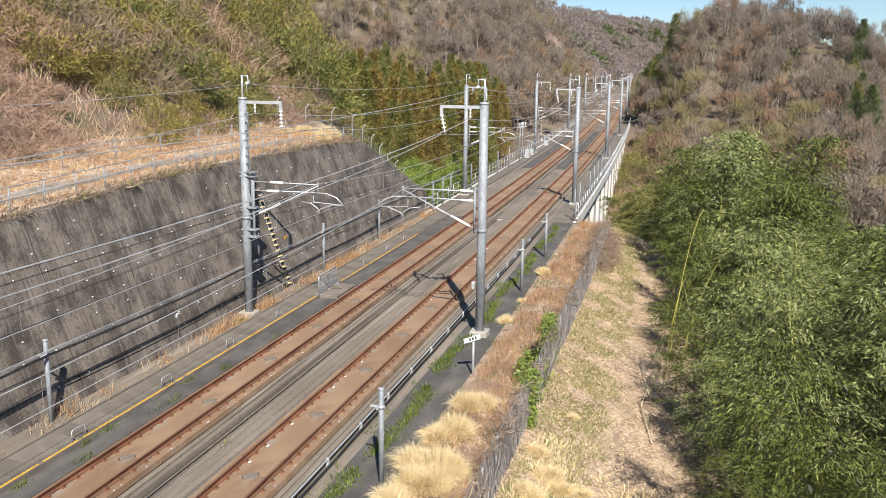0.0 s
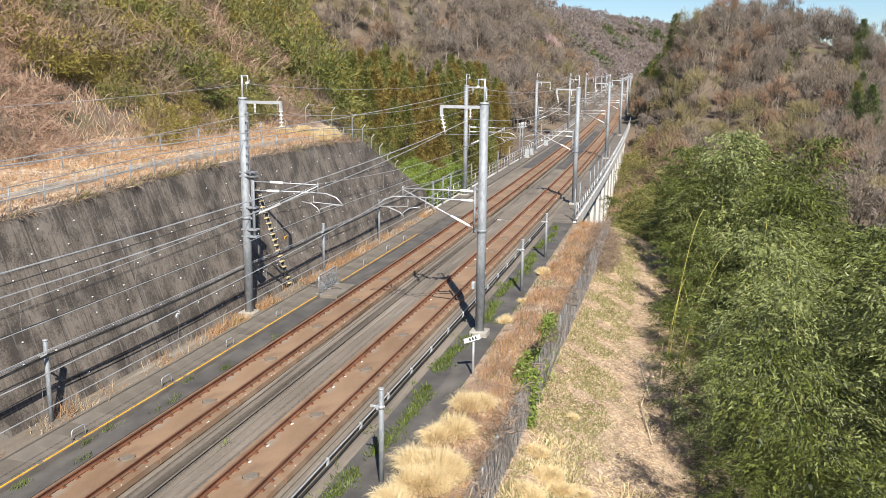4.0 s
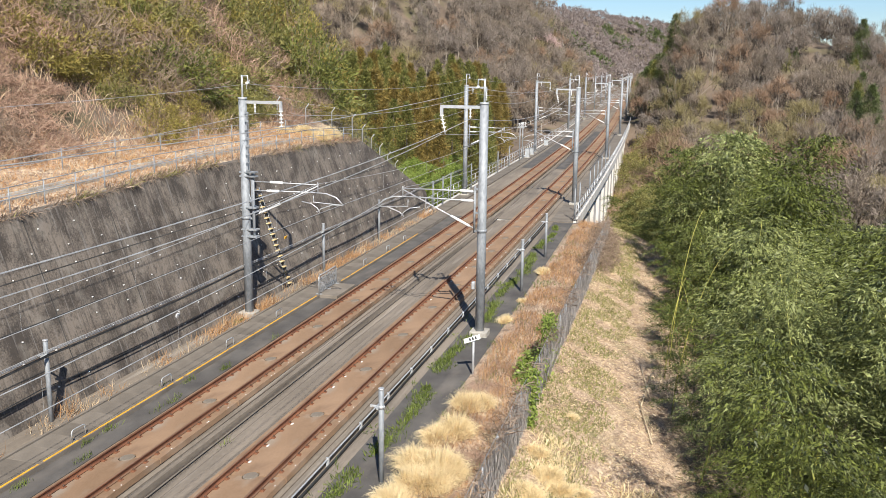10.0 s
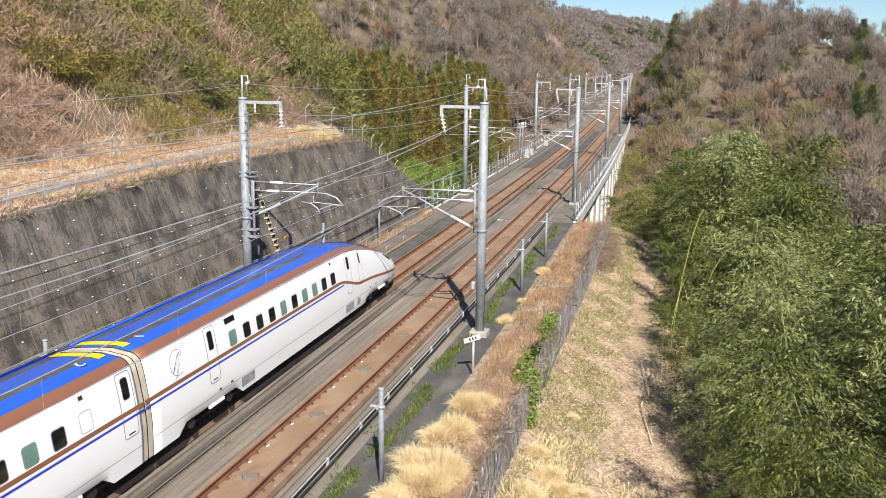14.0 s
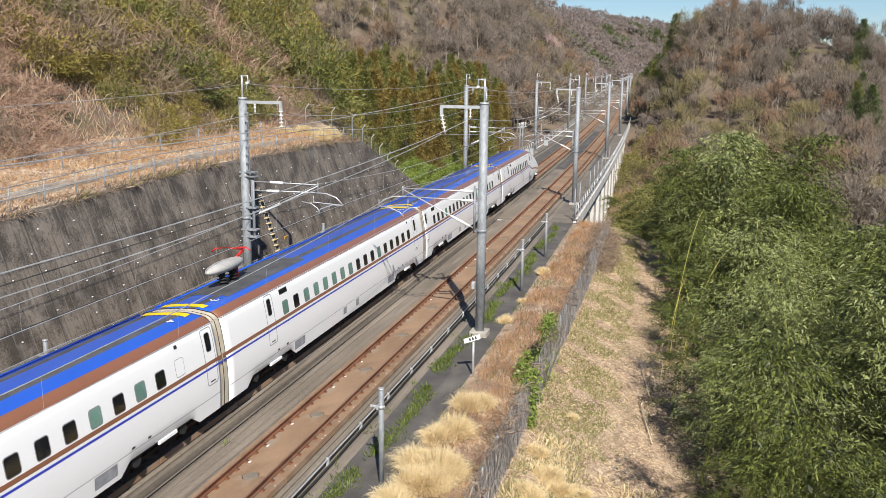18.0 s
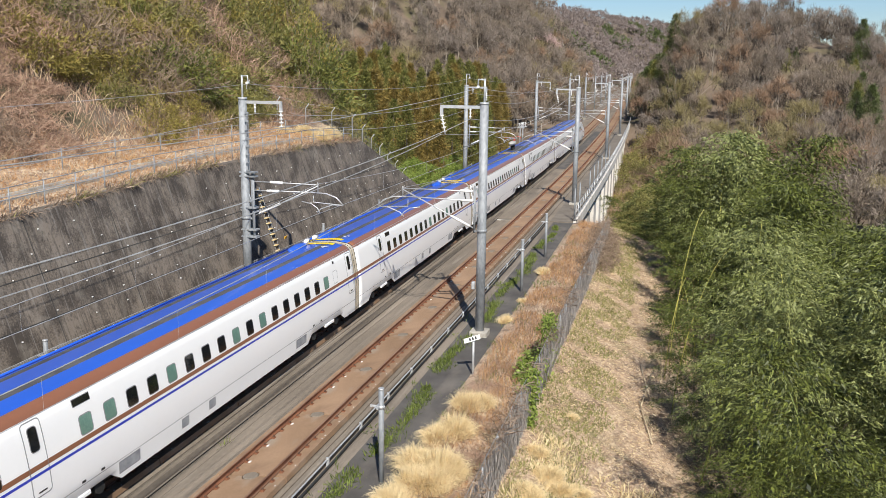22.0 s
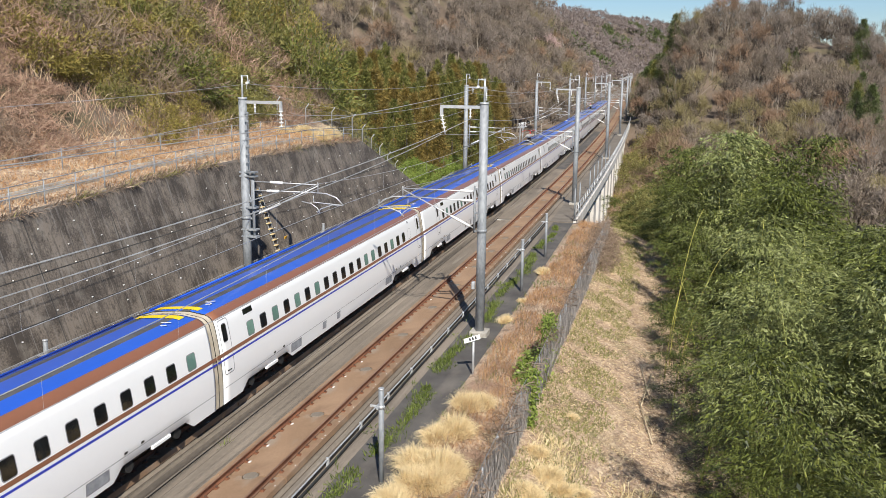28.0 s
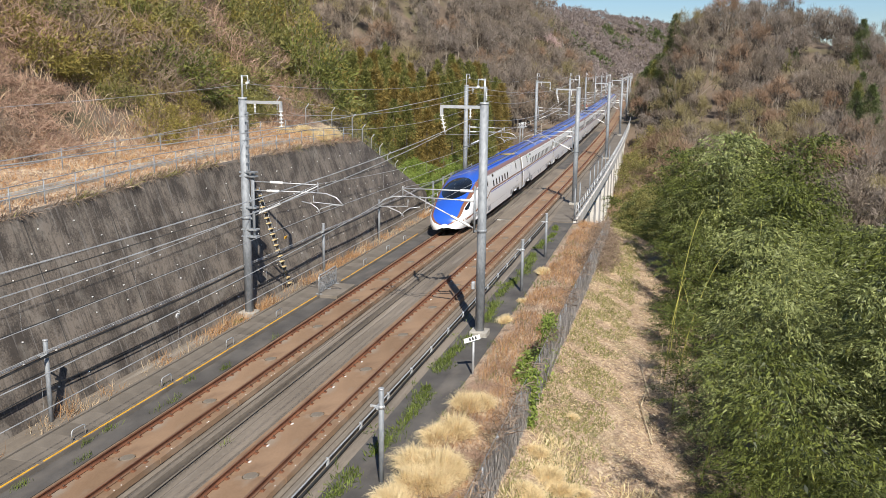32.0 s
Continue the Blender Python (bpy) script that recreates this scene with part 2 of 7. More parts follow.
def height(u, y):
    """The ground's height at a distance u right of the far track, y along the line."""
    u, y = np.broadcast_arrays(np.asarray(u, float), np.asarray(y, float))
    x = u + rail_x(y)
    hills = (78 * np.exp(-((x + 84) / 38.5) ** 2 - ((y - 340) / 120) ** 2) + 60 * np.exp(-((x + 165) / 60) ** 2 - ((y - 330) / 130) ** 2)
             + 19 * np.exp(-((x - 38) / 29) ** 2 - ((y - 240) / 68) ** 2)
             + 8.0 * np.exp(-((x - 17.5) / 8.5) ** 2 - ((y - 240) / 40) ** 2) + 1.5 * np.exp(-((x - 31) / 8) ** 2 - ((y - 245) / 40) ** 2) + 33 * np.exp(-((x + 80) / 34) ** 2 - ((y - 660) / 60) ** 2)
             + 4 * np.exp(-((x - 95) / 50) ** 2 - ((y - 250) / 110) ** 2)
             + 40 * np.exp(-((x - 40) / 130) ** 2 - ((y - 950) / 150) ** 2)
             + 60 * np.exp(-((x + 150) / 130) ** 2 - ((y - 900) / 170) ** 2)
             + 40 * np.exp(-((x + 260) / 150) ** 2 - ((y - 500) / 200) ** 2))
    hills = hills * (1 + 0.16 * lumps(x, y, 60, 3) + 0.07 * lumps(x, y, 25, 4))
    # the big gaps far off left and right hold low hills as well
    hills = hills + 55 * ease(1100, 1900, np.hypot(x, y)) * (0.55 + 0.45 * lumps(x, y, 700, 5))
    deep = (-9.5 + 4.5 * ease(-4, -12, u)) * (1 - ease(195, 235, y)) * ease(66, 84, y)
    deep_r = -9.5 * (1 - ease(195, 235, y))
    far = hills + deep
    # cutting through the far hills
    side = np.abs(u - 2.15)
    cut = np.where(u > 2.15, ease(6.0, 18.0, side), ease(7.0, 24.0, side))
    cut = cut + (1 - cut) * ease(540, 640, y)
    far_cut = np.where(y > 205, -0.75 + (far + 0.75) * np.where(y > 232, cut, 1 + (cut - 1) * ease(205, 232, y)), far)
    # left hillside over the retaining wall
    d = np.maximum(-7.7 - u, 0)
    rise = 0.14 * np.minimum(d, 5.5) + 0.62 * np.clip(d - 5.5, 0, 40) + 0.3 * np.clip(d - 45.5, 0, 60)
    left = wall_top(np.minimum(y, 63)) + rise + 0.9 * ease(6, 16, d) * lumps(x, y, 9, 6)
    left = left + 0.12 * lumps(x, y, 2.6, 7) * ease(0.3, 2, d)
    out = ease(62 + 1.35 * d, 62 + 14 + 1.9 * d, y)
    near_end = np.interp(y, [63, 74, 84], [0, -4.9, -9.0])
    left = np.where(d < 4, left + near_end * (1 - out), left)
    left = left * (1 - out) + np.minimum(far, left) * out + np.where(far > left, (far - left) * out, 0)
    # right: verge, fence and bank down to the grove
    ru = np.interp(u, [8.2, 9.4, 11.5, 13.5, 16.5, 22, 30, 46, 70], [-0.42, -0.1, -0.5, -1.15, -2.7, -6.3, -8.3, -9.0, -9.5])
    ru = ru + 0.10 * lumps(x, y, 2.2, 8) * ease(8.4, 9.5, u)
    gone = ease(71, 86, y) * (1 - ease(205, 235, y))
    right = ru * (1 - gone) + (-9.5) * gone
    right = np.where(y > 205, 0, right)
    right = np.where(y > 205, far_cut, np.maximum(right, right + hills))
    z = np.where(u < -7.6, np.where(y < 205, left, far_cut), np.where(u > 8.2, right, 0))
    mid = np.where(y < 75, -0.9, np.where(y > 205, far_cut, far))
    mid = np.where((y >= 72) & (y <= 82), -0.9 + (far + 0.9) * ease(73, 82, y), mid)
    return np.where((u >= -7.6) & (u <= 8.2), mid, z)


EARTH = mat("leaf_litter_and_straw", (0.28, 0.19, 0.13), (0.53, 0.40, 0.285), 0.8, 0.95, 0, 0.9, 9.0, contrast=0.45)
overlay(EARTH, (0.15, 0.10, 0.07), 1.6, 0.52, 0.66, (1, 1, 1), 9, 3.0, 0.8)
overlay(EARTH, (0.62, 0.50, 0.35), 2.6, 0.54, 0.66, (1, 1, 1), 9, 6.0, 0.8)
overlay(EARTH, (0.14, 0.15, 0.05), 0.5, 0.58, 0.70, (1, 1, 1), 9, 15.0, 0.65)


overlay(EARTH, (0.19, 0.12, 0.082), 7.0, 0.50, 0.60, (1, 1, 1), 4, 21.0, 0.65)
overlay(EARTH, (0.66, 0.55, 0.40), 10.0, 0.56, 0.64, (1, 1, 1), 3, 27.0, 0.7)


FLOOR = mat("brown_woodland_floor", (0.085, 0.062, 0.046), (0.20, 0.15, 0.11), 0.25, 0.95, 0, 0.8, 3.0, contrast=0.4)
overlay(FLOOR, (0.12, 0.115, 0.045), 0.12, 0.52, 0.68, (1, 1, 1), 9, 15.0, 0.6)


def ground():
    us = ([-2600, -1800, -1200, -900, -700] + list(np.arange(-560, -120, 20)) + list(np.arange(-120, -50, 5)) + list(np.arange(-50, -20, 1.5))
          + list(np.arange(-20, -8.2, 0.6)) + [-8.0, -7.72, -7.55, -6, -4, 0, 4, 8.0, 8.25] + list(np.arange(8.6, 24, 0.5))
          + list(np.arange(24, 60, 2)) + list(np.arange(60, 160, 6)) + list(np.arange(160, 420, 20)) + [500, 700, 1000, 1600, 2600])
    ys = (list(np.arange(-600, -60, 30)) + list(np.arange(-60, 10, 4)) + list(np.arange(10, 100, 0.9)) + list(np.arange(100, 260, 3))
          + list(np.arange(260, 520, 7)) + list(np.arange(520, 1200, 22)) + [1300, 1500, 1800, 2200, 2800])
    U, Y = np.meshgrid(np.array(us, float), np.array(ys, float))
    Z = height(U, Y)
    X = U + rail_x(np.array(ys, float))[:, None]
    V = np.stack([X, Y, Z], -1).reshape(-1, 3)
    n = len(us)
    i, j = np.meshgrid(np.arange(len(ys) - 1), np.arange(n - 1), indexing="ij")
    a = (i * n + j).ravel()
    F = np.stack([a, a + 1, a + n + 1, a + n], 1)
    mids = V[F].mean(1)
    wooded = (mids[:, 1] > 84) | (mids[:, 0] < -14.5) | (mids[:, 0] > 17.4)
    tagged(part("ground", raw_mesh("ground", V, F, [EARTH, FLOOR], True, wooded.astype(int)), None), "hilly ground of brown leaf litter and straw round the railway", "ground", kind="structure")


ground()


def ground_z(u, y):
    return float(height(u, y))


# ---- trackbed: one concrete sheet in the cutting, with ledges ----
BACK, FRONT = -330.0, 72.0
BED_YS = span(BACK, 0, 15) + span(0, FRONT, 2)[1:]
FAR_YS = span(226, 300, 6) + span(300, 560, 13)[1:]


def tilt(y, u, track):
    """Height of a track's own plane (rail tops) at u."""
    return cant_at(y) * (u - track + 0.75) / 1.5


def bed():
    prof = [(-3.62, -0.5), (-3.62, -0.36), (-2.42, -0.36), (-1.35, -0.36), (-1.3, -0.44), (1.3, -0.44), (1.42, -0.24), (1.62, -0.24), (1.66, -0.46),
            (2.05, -0.5), (2.15, -0.45), (2.5, -0.45), (3.0, -0.44), (5.6, -0.44), (5.72, -0.22), (5.9, -0.22), (5.93, -0.46), (6.15, -0.46), (6.22, -0.40), (6.6, -0.40), (6.62, -0.7)]
    for ys in (BED_YS, FAR_YS):
        b = sweep(prof, ys)
        tagged(part("trackbed", b, BED), "stained grey concrete bed under the tracks", "trackbed", kind="structure")
    tagged(part("path", sweep([(-2.42, -0.5), (-2.42, -0.33), (-1.33, -0.33), (-1.33, -0.5)], BED_YS), DARK), "dark asphalt strip beside the far track", "path", kind="structure")
    tagged(part("path", sweep([(6.58, -0.7), (6.6, -0.38), (7.1, -0.40), (8.3, -0.37), (8.7, -0.30), (8.75, -0.7)], BED_YS), DARK), "dark asphalt service path beside the near track", "path", kind="structure")
    tagged(part("foot_strip", sweep([(-5.6, -0.8), (-5.5, -0.30), (-4.9, -0.33), (-3.75, -0.42), (-3.6, -0.6)], BED_YS), BED), "stained concrete strip at the wall's foot", "strip", kind="structure")
    tagged(part("yellow_line", sweep([(-2.40, -0.17), (-2.40, -0.155), (-2.335, -0.155), (-2.335, -0.17)], span(BACK, 0, 15) + span(0, 42.6, 2)[1:]), YELLOW), "worn yellow line along the trough's edge", "line", kind="structure")
    tagged(part("yellow_line", sweep([(-2.40, -0.17), (-2.40, -0.155), (-2.335, -0.155), (-2.335, -0.17)], span(46.2, 62, 2)), YELLOW), "worn yellow line along the trough's edge", "line", kind="structure")
    tagged(part("gutter_kerb", sweep([(-3.74, -0.6), (-3.74, -0.12), (-3.64, -0.12), (-3.62, -0.6)], BED_YS), LID), "low grey concrete kerb of the gutter", "kerb", kind="structure")


bed()

# ---- cable trough: concrete lids ----
trough = thing("cable_trough", Matrix.Identity(4), "concrete cable trough with worn lids beside the far track", "trough", kind="structure")
LID_MESH = mesh_of("lid", box((-0.59, 0.002, -0.06), (0.59, 0.998, 0.0), 0.004), LID)
part("trough_wall", sweep([(-3.62, -0.5), (-3.62, -0.22), (-2.42, -0.22), (-2.36, -0.17), (-2.3, -0.17), (-2.3, -0.5)], BED_YS), LID, trough)
for i in range(-6, 72):
    part("lid", LID_MESH, None, trough, m=at(-3.02, i, -0.165 + 0.006 * random.random(), random.uniform(-0.2, 0.2)))

# ---- retaining wall ----
WALL_FOOT, WALL_BACK = -4.9, -7.8


def wall_u(z):
    return WALL_FOOT - 0.34 * (z + 0.35)


JOINTS = [-43.6, -33.6, -23.6, -13.6, -3.6, 6.4, 16.4, 26.6, 31.6, 41.6, 51.6, 61.6, 75.0]


def retaining_wall():
    host = thing("retaining_wall", Matrix.Identity(4), "tall leaning retaining wall of stained grey concrete", "wall", kind="structure")
    edges = [BACK] + JOINTS
    for a, b in zip(edges, edges[1:]):
        if b - a > 60:
            rows = [a + 0.012, b - 0.02]
        else:
            rows = [a + 0.02] + [r for r in np.arange(math.ceil(a), b - 0.3, 1.0) if r > a + 0.3] + [b - 0.02]
        verts, faces = [], []
        lifts = [0, 0.3, 0.6, 1.0]
        for y in rows:
            t = float(wall_top(y))
            zs = [-0.9] + [min(t, -0.9 + (t + 0.9) * k) for k in lifts[1:]]
            ring = [P(wall_u(z), y, z) for z in zs] + [P(min(WALL_BACK, wall_u(t) - 0.35), y, t + 0.02), P(WALL_BACK, y, -0.9)]
            verts += ring
        n = 6
        for i in range(len(rows) - 1):
            for k in range(n):
                p, q2 = i * n + k, i * n + (k + 1) % n
                faces.append((p, q2, q2 + n, p + n))
        faces.append(tuple(range(n))[::-1])
        faces.append(tuple(range((len(rows) - 1) * n, len(rows) * n)))
        me = bpy.data.meshes.new("panel")
        me.from_pydata(verts, [], faces)
        bm = bmesh.new()
        bm.from_mesh(me)
        bmesh.ops.recalc_face_normals(bm, faces=bm.faces)
        part("wall_panel", bm, WALL, host)
    # thin lift lines and weep holes
    for z in (1.15, 2.75, 4.35):
        ys = [y for y in np.arange(14, 72, 1.0) if wall_top(y) > z + 0.3]
        part("lift_line", sweep([(wall_u(z - 0.022) + 0.003, z - 0.022), (wall_u(z) + 0.01, z), (wall_u(z + 0.022) + 0.003, z + 0.022)], ys), BLACKISH, host)
    for y in JOINTS[4:-1]:
        t = float(wall_top(y))
        bm = bmesh.new()
        vs = [bm.verts.new(P(wall_u(z) + 0.006, y + s, z)) for z, s in ((-0.4, -0.022), (-0.4, 0.022), (t - 0.05, 0.022), (t - 0.05, -0.022))]
        bm.faces.new(vs)
        part("joint_line", bm, BLACKISH, host)
    hole = bmesh.new()
    bmesh.ops.create_cone(hole, cap_ends=True, segments=8, radius1=0.028, radius2=0.025, depth=0.07)
    hole_mesh = mesh_of("weep_pipe", hole, WHITE)
    rnd = random.Random(5)
    for z in (0.45, 1.05, 1.65, 2.35, 2.95, 3.6, 4.4, 5.1, 5.9):
        y = 16.0 + rnd.uniform(0, 1.5)
        while y < 73:
            if wall_top(y) > z + 0.4 and rnd.random() < 0.8:
                part("weep_pipe", hole_mesh, None, host, m=at(wall_u(z) + 0.01, y, z, 0, 0, 71))
            y += 2.05 if int(z * 10) % 2 else 1.7


BLACKISH = mat("dark_joint", (0.03, 0.028, 0.026), (0.07, 0.065, 0.06), 2, 0.9)
retaining_wall()
tagged(part("wall_tag", box((-0.02, -0.14, -0.14), (0.03, 0.14, 0.14), 0.01), YELLOW, m=at(wall_u(2.2), 46.0, 2.2, 0, 0, 19)), "small yellow tag plate on the retaining wall", "tag")
tagged(part("wall_tag", box((-0.02, -0.13, -0.13), (0.04, 0.13, 0.13), 0.01), WHITE, m=at(wall_u(0.9), 33.6, 0.9, 0, 0, 19)), "small white plate on the retaining wall", "tag")

# ---- slab track ----
OFFSET, PITCH_SLAB = 22.11, 5.03


def slab_mesh(long):
    bm = bmesh.new()
    w, r, h = 1.17, 0.26, long / 2
    outline = [(-w, -h), (-r, -h)] + [(-r * math.cos(a), -h + r * math.sin(a)) for a in np.linspace(0.35, math.pi - 0.35, 7)] + [(r, -h), (w, -h)]
    outline += [(w, h), (r, h)] + [(r * math.cos(a), h - r * math.sin(a)) for a in np.linspace(0.35, math.pi - 0.35, 7)] + [(-r, h), (-w, h)]
    low = [bm.verts.new((x, y, -0.19)) for x, y in outline]
    top = [bm.verts.new((x, y, 0.0)) for x, y in outline]
    n = len(outline)
    for k in range(n):
        bm.faces.new((low[k], low[(k + 1) % n], top[(k + 1) % n], top[k]))
    cap = bm.faces.new(top)
    bmesh.ops.triangulate(bm, faces=[cap])
    return mesh_of("track_slab", bm, SLAB)


def stopper_mesh():
    bm = bmesh.new()
    bmesh.ops.create_cone(bm, cap_ends=True, segments=20, radius1=0.24, radius2=0.24, depth=0.2)
    bmesh.ops.bevel(bm, geom=[e for e in bm.edges if e.calc_face_angle(0) > 1], offset=0.012, segments=1, affect="EDGES")
    return mesh_of("round_stopper", bm, BED)


SLAB_MESH, STOP_MESH = slab_mesh(PITCH_SLAB - 0.05), stopper_mesh()
track_hosts = []
for track, who in ((0.0, "far"), (GAP, "near")):
    host = thing("slab_track", Matrix.Identity(4), "row of rust-dusted concrete track slabs with round stoppers", "track", kind="structure")
    track_hosts.append(host)
    n0, n1 = math.ceil((-40 - OFFSET) / PITCH_SLAB), int((420 - OFFSET) / PITCH_SLAB)
    for n in range(n0, n1):
        y = OFFSET + PITCH_SLAB * (n + 0.5)
        lean = math.degrees(math.atan(cant_at(y) / 1.5))
        m = at(track, y, cant_at(y) / 2) @ pose(0, 0, -0.2, 0, -lean, 0)
        part("track_slab", SLAB_MESH, None, host, m=m)
        if y < 130:
            part("round_stopper", STOP_MESH, None, host, m=m @ pose(0, -PITCH_SLAB / 2, -0.09))
    part("slab_foot", sweep([(track - 1.28, -0.46), (track - 1.24, -0.425), (track + 1.24, -0.24), (track + 1.34, -0.26), (track + 1.36, -0.46)], BED_YS), BED, host)
    part("slab_row", sweep([(track - 1.17, -0.46), (track - 1.17, -0.24), (track + 1.17, -0.02), (track + 1.17, -0.46)], span(BACK, -42, 12)), SLAB, host)

RAIL_FOOT = [(-0.073, -0.174), (-0.073, -0.163), (-0.02, -0.148), (-0.009, -0.13), (-0.009, -0.05), (-0.0325, -0.038), (-0.0325, -0.006), (-0.026, 0.0),
             (0.026, 0.0), (0.0325, -0.006), (0.0325, -0.038), (0.009, -0.05), (0.009, -0.13), (0.02, -0.148), (0.073, -0.163), (0.073, -0.174)]


def fastener_mesh():
    """Base plate, two clamps and two studs."""
    bm = bmesh.new()
    add_box(bm, (-0.17, -0.08, -0.204), (0.17, 0.08, -0.172), None, 0.006, 0)
    for s in (-1, 1):
        add_box(bm, (s * 0.1 - 0.05, -0.055, -0.172), (s * 0.1 + 0.05, 0.055, -0.152), None, 0, 0)
        add_tube(bm, [(s * 0.115, 0, -0.16), (s * 0.115, 0, -0.09)], 0.017, 6, None, True, 1)
        add_tube(bm, [(s * 0.115, 0, -0.152), (s * 0.115, 0, -0.122)], 0.033, 6, None, True, 1)
    return mesh_of("fastener", bm, [RUST, IRON])


FASTENER = fastener_mesh()
SHIM = mesh_of("shim", box((-0.10, -0.07, -0.2), (0.19, 0.07, -0.192)), WHITE)
RAIL_YS = span(BACK, 0, 12) + span(0, 150, 3)[1:] + span(150, 560, 8)[1:]
rnd = random.Random(11)
for track in (0.0, GAP):
    for s in (-0.75, 0.75):
        u0 = track + s

        def lay(y, u, z, u0=u0, s=s):
            return u, z + (cant_at(y) if s > 0 else 0)

        bm = sweep([(u0 + a, b) for a, b in RAIL_FOOT], RAIL_YS, True, lay)
        for f in bm.faces:
            if f.normal.z > 0.9 and all(v.co.z > -0.03 for v in f.verts):
                f.material_index = 1
        rail = tagged(part("rail", bm, [RUST, HEAD]), "long rusty steel rail with a worn brown head", "rail", "rails of the line")
        for k in range(int((16 - OFFSET) / 0.629), int((82 - OFFSET) / 0.629)):
            y = OFFSET + 0.314 + 0.629 * k
            m = at(u0, y, cant_at(y) if s > 0 else 0, 0, 0, -math.degrees(math.atan(cant_at(y) / 1.5)))
            fz = part("fastener", FASTENER, None, rail, m=m)
            if track and rnd.random() < 0.15 and s < 0:
                part("shim", SHIM, None, fz, "white plastic shim", m=pose(0.06, 0, 0.003))
        rest = [at(u0, OFFSET + 0.314 + 0.629 * k, cant_at(OFFSET + 0.629 * k) if s > 0 else 0) for k in range(int((82 - OFFSET) / 0.629), int((190 - OFFSET) / 0.629))]
        bm = bmesh.new()
        for m in rest:
            add_box(bm, (-0.16, -0.07, -0.2), (0.16, 0.07, -0.14), m)
        tagged(part("fastener_strip", bm, RUST, rail), kind="stuff")

# white spots in the slab edges
spots = bmesh.new()
for track in (0.0, GAP):
    for n in range(-1, 30):
        for k in (0.8, 2.9, 3.1, 4.4):
            y = OFFSET + PITCH_SLAB * n + k + rnd.uniform(-0.1, 0.1)
            m = at(track + 1.10, y, tilt(y, track + 1.1, track) - 0.2)
            bmesh.ops.create_cone(spots, cap_ends=True, segments=6, radius1=0.028, radius2=0.022, depth=0.014, matrix=m)
tagged(part("slab_lugs", spots, WHITE), "small white lifting lugs along the slab edges", "lug", kind="stuff")

# white pipe and black cable along the near track
pipe = thing("cable_duct", Matrix.Identity(4), "pale cable pipe with a black cable along the near track", "pipe")
part("pipe", tube([P(6.02, y, -0.20) for y in BED_YS if y > -60], 0.03, 6), ZINC_PALE, pipe)
part("cable", tube([P(6.12, y, -0.36 + 0.02 * math.sin(y)) for y in BED_YS if y > -60], 0.045, 6), BLACK, pipe)
for y in np.arange(-9, 66, 3.0):
    part("clip", box((-0.05, -0.04, -0.30), (0.05, 0.04, 0.05)), ZINC_PALE, pipe, m=at(6.02, y, -0.20))

# drain pipe along the far slab's foot
part("drain_pipe", tube([P(1.78, y, -0.40) for y in BED_YS if y > -60], 0.028, 6), LID, track_hosts[0])

# hand hoops on the trough
def hoop_mesh():
    bm = bmesh.new()
    pts = [(0, -0.32, 0), (0, -0.32, 0.28)] + [(0, -0.32 + 0.1 - 0.1 * math.cos(a), 0.28 + 0.1 * math.sin(a)) for a in (0.5, 1.0, 1.57)]
    pts += [(-a, -b, c) for a, b, c in reversed(pts)]
    add_tube(bm, pts, 0.022, 8)
    return mesh_of("hoop", bm, ZINC_PALE, True)


HOOP = hoop_mesh()
for y in (8.1, 13.1, 18.0, 23.0, 28.2, 33.2, 38.15, 50.6, 55.2, 59.0):
    tagged(part("hand_hoop", HOOP, None, m=at(-2.48, y, -0.17, random.uniform(-3, 3))), "bent white steel hoop on the cable trough", "hoop", "hoops on the trough")

def ribbed(bm, a, b, r, n, core=0.03):
    """A string of insulator sheds from a to b."""
    a, b = Vector(a), Vector(b)
    add_tube(bm, [a, b], core, 6)
    d = (b - a).normalized()
    for k in range(n):
        c = a + (b - a) * ((k + 0.5) / n)
        h = (b - a).length / n * 0.3
        add_tube(bm, [c - d * h, c + d * h * 0.3], r, 10, r * 0.5)


